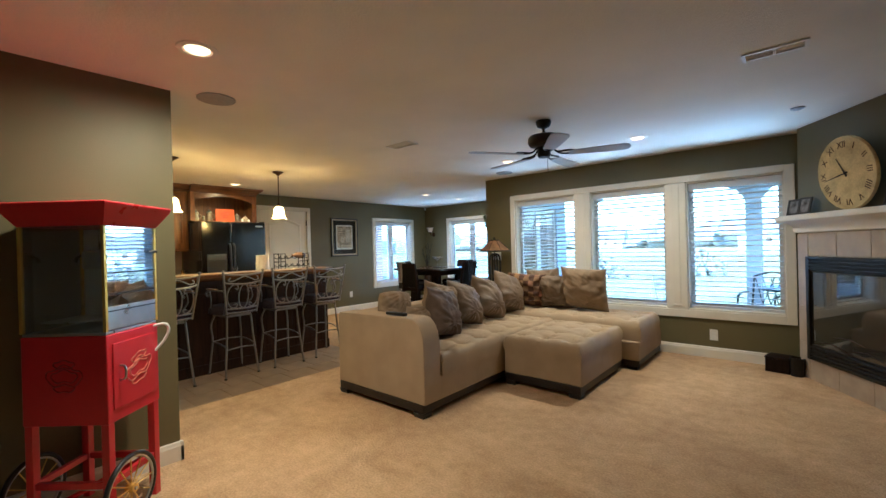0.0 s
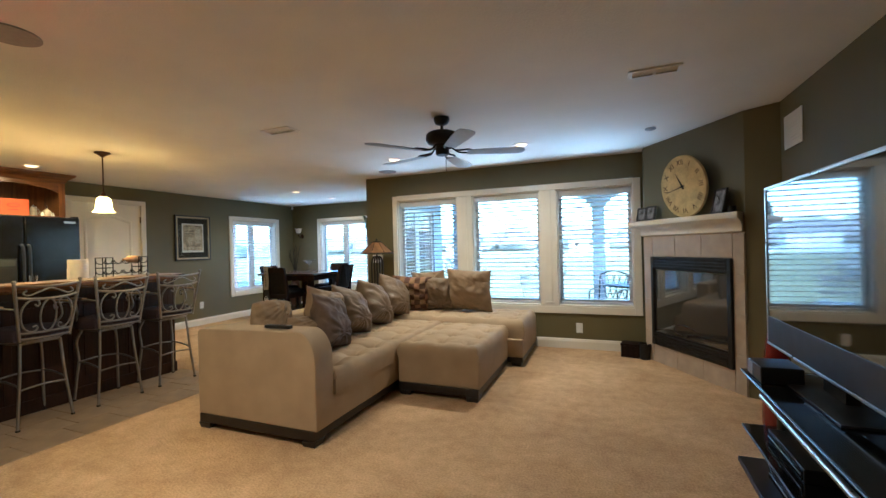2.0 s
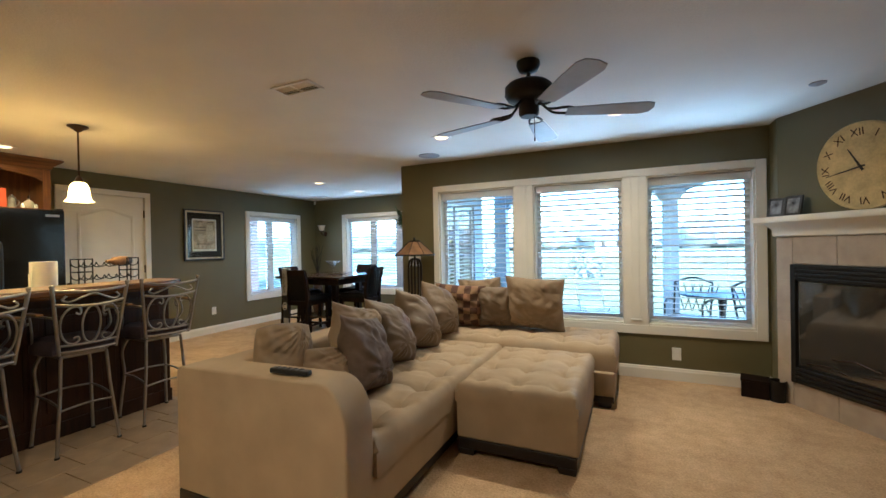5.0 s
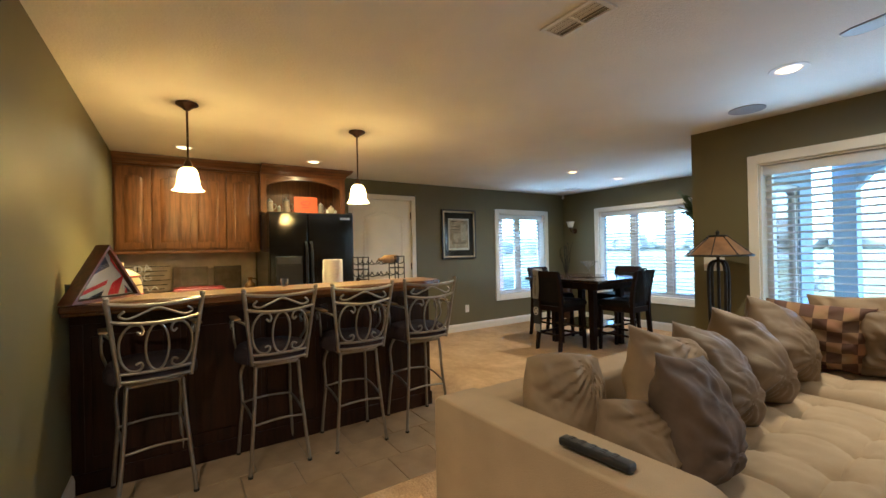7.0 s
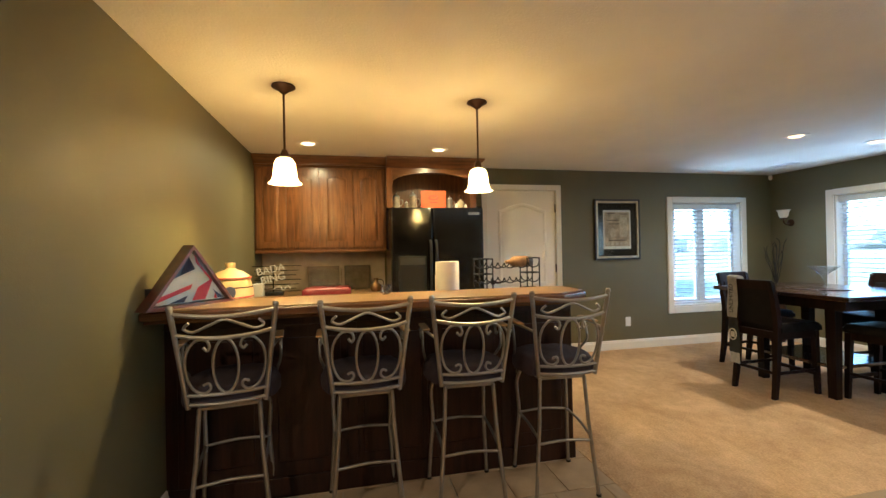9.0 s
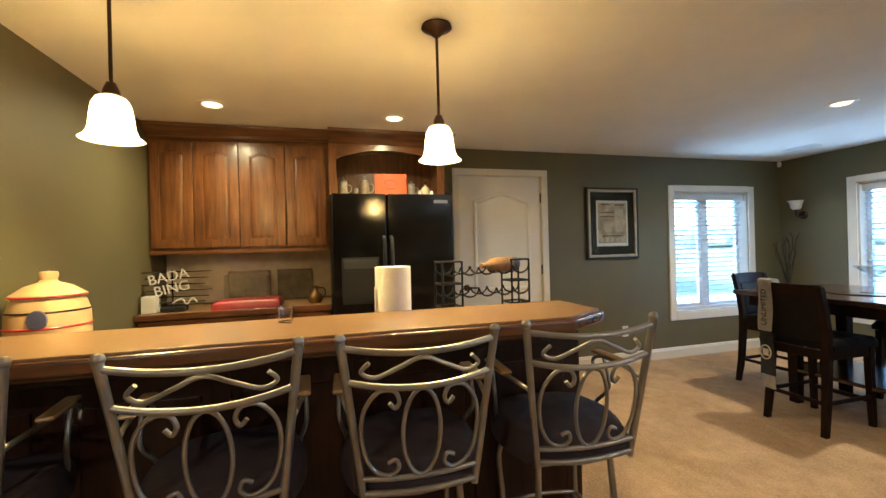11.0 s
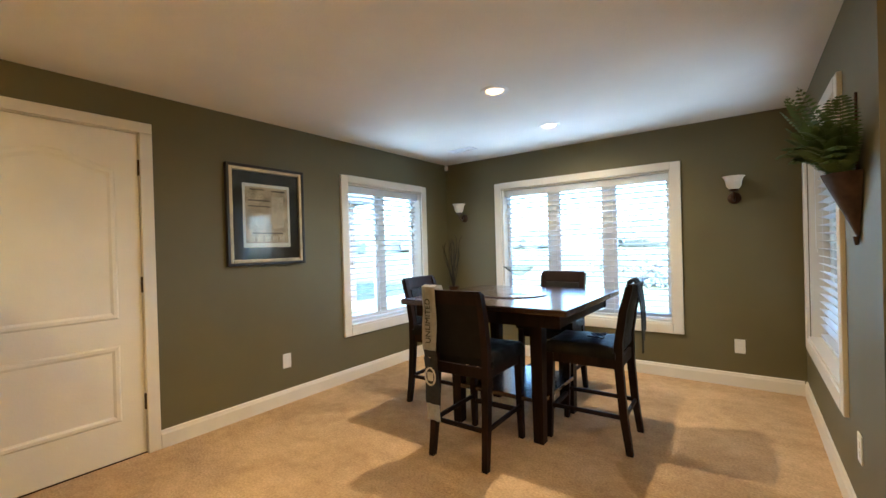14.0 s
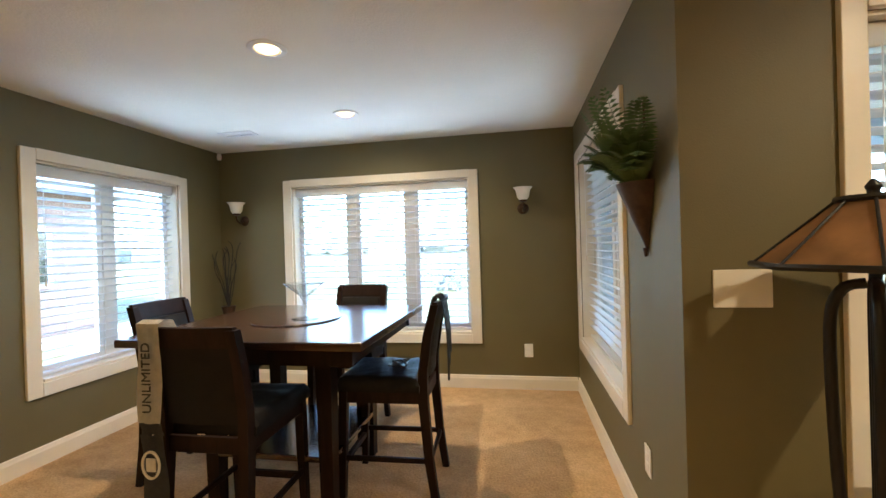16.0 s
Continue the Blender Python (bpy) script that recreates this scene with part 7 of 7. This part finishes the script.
# porch and garden
for x in (-3.17, -0.39, 2.4):
    p = thing("porch_post", x, 8.55, -0.16, "square painted porch post, blue of the sky in its colour", "post", group="porch posts")
    part("shaft", box(-0.11, 0.11, -0.11, 0.11, 0.0, 2.72, 0.006), M_POST, p)
    part("base_trim", box(-0.14, 0.14, -0.14, 0.14, 0.0, 0.18, 0.008), M_POST, p)
structure("porch_ceiling", box(-3.38, 3.2, 5.65, 8.8, 2.56, 2.70), M_POST, "grey porch ceiling boards", "porch")
for x0, x1 in ((-3.06, -0.50), (-0.28, 2.29)):
    w = x1 - x0
    o = [(x0, 2.56), (x0, 1.95)] + [(x0 + w * i / 20, 1.95 + 0.38 * math.sin(math.pi * i / 20) ** 0.45) for i in range(1, 20)] + [(x1, 1.95), (x1, 2.56)]
    a = prism(o, -8.64, -8.46)
    a.transform(TO_XZ)
    structure("porch_arch", a, M_POST, "arched grey porch beam", "porch", False)


def patio_chair(x, y, rz, mat, label):
    r = thing("patio_chair", x, y, -0.16, label, "patio chair", rz=rz, group="patio chairs")
    part("seat", box(-0.24, 0.24, -0.22, 0.24, 0.40, 0.43, 0.01), mat, r)
    for sx in (-1, 1):
        part("leg", tube([(sx * 0.23, 0.22, 0.62), (sx * 0.23, 0.24, 0.0)], 0.014, 6), mat, r)
        part("leg", tube([(sx * 0.23, -0.20, 0.42), (sx * 0.23, -0.28, 0.0)], 0.014, 6), mat, r)
        part("arm", tube(spline([(sx * 0.24, -0.25, 0.62), (sx * 0.25, 0.0, 0.66), (sx * 0.23, 0.22, 0.62)], 4), 0.015, 6), mat, r)
        part("back_post", tube([(sx * 0.23, -0.2, 0.42), (sx * 0.24, -0.3, 0.88)], 0.014, 6), mat, r)
    part("back_top", tube(spline([(-0.24, -0.3, 0.88), (0, -0.32, 0.95), (0.24, -0.3, 0.88)], 5), 0.014, 6), mat, r)
    for i in range(4):
        for s in (-1, 1):
            part("lattice", tube([(-0.2 + i * 0.1, -0.22, 0.47), (-0.2 + i * 0.1 + s * 0.12, -0.29, 0.86)], 0.008, 5), mat, r)


patio_chair(-0.25, 7.7, 160, M_BLACKMET, "dark iron lattice-backed patio chair on the slab")
patio_chair(0.55, 7.2, 205, M_BLACKMET, "dark iron lattice-backed patio chair on the slab")
pt = thing("patio_table", 0.2, 7.95, -0.16, "round dark iron patio table", "patio table")
part("top", lathe([(0, 0.70), (0.52, 0.70), (0.53, 0.715), (0.52, 0.73), (0, 0.73)], 32), M_BLACKMET, pt)
part("pedestal", lathe([(0, 0), (0.25, 0), (0.06, 0.06), (0.035, 0.35), (0.06, 0.70), (0, 0.70)], 18), M_BLACKMET, pt)
fold = thing("folding_chair", -1.55, 8.1, -0.16, "white folding garden chair", "folding chair", rz=30)
for s in (-1, 1):
    part("side_frame", tube([(s * 0.2, -0.25, 0.0), (s * 0.2, 0.2, 0.85)], 0.012, 6), M_WHITE, fold)
    part("side_frame", tube([(s * 0.19, 0.25, 0.0), (s * 0.19, -0.22, 0.45)], 0.012, 6), M_WHITE, fold)
part("seat", box(-0.19, 0.19, -0.22, 0.14, 0.44, 0.46, 0.005), M_WHITE, fold)
for z in (0.6, 0.7, 0.8):
    part("back_slat", box(-0.2, 0.2, -0.25 + 0.45 * z / 0.85 - 0.006, -0.25 + 0.45 * z / 0.85 + 0.006, z - 0.03, z + 0.03), M_WHITE, fold)

def far_house(x, y, rz, wall, label):
    r = thing("neighbour_house", x, y, -0.30, label, "house", rz=rz, group="neighbouring houses")
    part("wall", box(-4, 4, -5, 4, 0, 3.0), wall, r)
    part("roof", rounded_bar([(-4.6, 2.95), (4.6, 2.95), (0, 5.2)], -4.6, 5.6, TO_XZ), M_ROOF, r, "grey shingle roof")
    for y0 in (-3.2, 0.0, 2.4):
        wd = part("window", box(4.0, 4.05, y0 - 0.6, y0 + 0.6, 1.0, 2.2), M_WHITE, r)
        part("window_pane", box(4.05, 4.06, y0 - 0.5, y0 + 0.5, 1.1, 2.1), M_SCREEN, wd)


M_ROOF = material("grey_shingles", (0.16, 0.17, 0.19), 0.85, vary=0.15, scale=3)
far_house(-17.5, 8.0, 0, M_BRICK, "red brick neighbouring house with grey roof")
far_house(-4.0, 108.0, -90, M_POST, "grey-blue house with grey roof far across the fields")
far_house(-38.0, 112.0, -80, M_POST, "grey-blue house with grey roof far across the fields")
structure("path", box(-13.3, -12.2, 4, 30, -0.31, -0.285), M_CONC, "pale concrete garden path", "path", False)
rt = random.Random(9)
woods = bmesh.new()
for i in range(240):
    x, y = rt.uniform(-170, 150), rt.uniform(120, 190)
    h = rt.uniform(3.5, 8.5)
    cr = bmesh.new()
    bmesh.ops.create_icosphere(cr, subdivisions=2, radius=1.0)
    for v in cr.verts:
        v.co *= 1 + 0.45 * noise.noise(v.co * 1.9 + Vector((i * 3.7, 0, 0)))
    merge(woods, cr, Matrix.Translation((x, y, h * 0.45 - 0.3)) @ Matrix.Diagonal((rt.uniform(3, 7), 4, h * 0.55, 1)))
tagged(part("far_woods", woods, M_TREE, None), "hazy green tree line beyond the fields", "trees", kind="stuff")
wl = bmesh.new()
for i in range(120):
    x, y = rt.uniform(-150, -90), rt.uniform(-20, 120)
    cr = bmesh.new()
    bmesh.ops.create_icosphere(cr, subdivisions=1, radius=1.0)
    merge(wl, cr, Matrix.Translation((x, y, 1.5)) @ Matrix.Diagonal((4, rt.uniform(4, 7), rt.uniform(2.5, 5), 1)))
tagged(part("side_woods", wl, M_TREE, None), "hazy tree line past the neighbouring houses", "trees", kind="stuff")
structure("pond", box(-60, 60, 60, 100, -0.299, -0.27), material("pale_water", (0.45, 0.5, 0.55), 0.15, vary=0.05, scale=0.2), "pale pond beyond the lawn", "water", False)
for x, y, s in ((-6.5, 19, 1.0), (-3.0, 22, 1.2), (-9.2, 24, 1.1)):
    sh = bmesh.new()
    for k in range(60):
        p = Vector((rt.gauss(0, 0.35), rt.gauss(0, 0.35), abs(rt.gauss(0.45, 0.3)))) * s
        cr = bmesh.new()
        bmesh.ops.create_icosphere(cr, subdivisions=1, radius=rt.uniform(0.06, 0.15))
        merge(sh, cr, Matrix.Translation(p))
    # shrubs share the tree line's colour with its painted haze
    b = tagged(part("shrub", sh, M_TREE, None), "small garden shrub on the lawn, haze paleness in its colour", "shrub", "shrubs")
    b.matrix_basis = pose(x, y, -0.30)

# floor tiles along the bar
tile_mesh = mesh_of(box(-0.1475, 0.1475, -0.1475, 0.1475, -0.006, 0.002, 0.002, 1), "tile", False)
tile_mesh.materials.append(M_TILE)
for r in range(11):
    x1 = -3.72 - r * 0.30
    y = 1.02 - [0.21, 0.11, 0.02][r % 3]
    while y < 3.385:
        a, b = max(y, 1.022), min(y + 0.30, 3.387)
        if b - a > 0.02:
            t = new("tile", tile_mesh)
            t.parent = tile_bed
            t.matrix_basis = Matrix.Translation((x1 - 0.15, (a + b) / 2, 0)) @ Matrix.Diagonal((1, (b - a - 0.005) / 0.295, 1, 1))
        y += 0.30
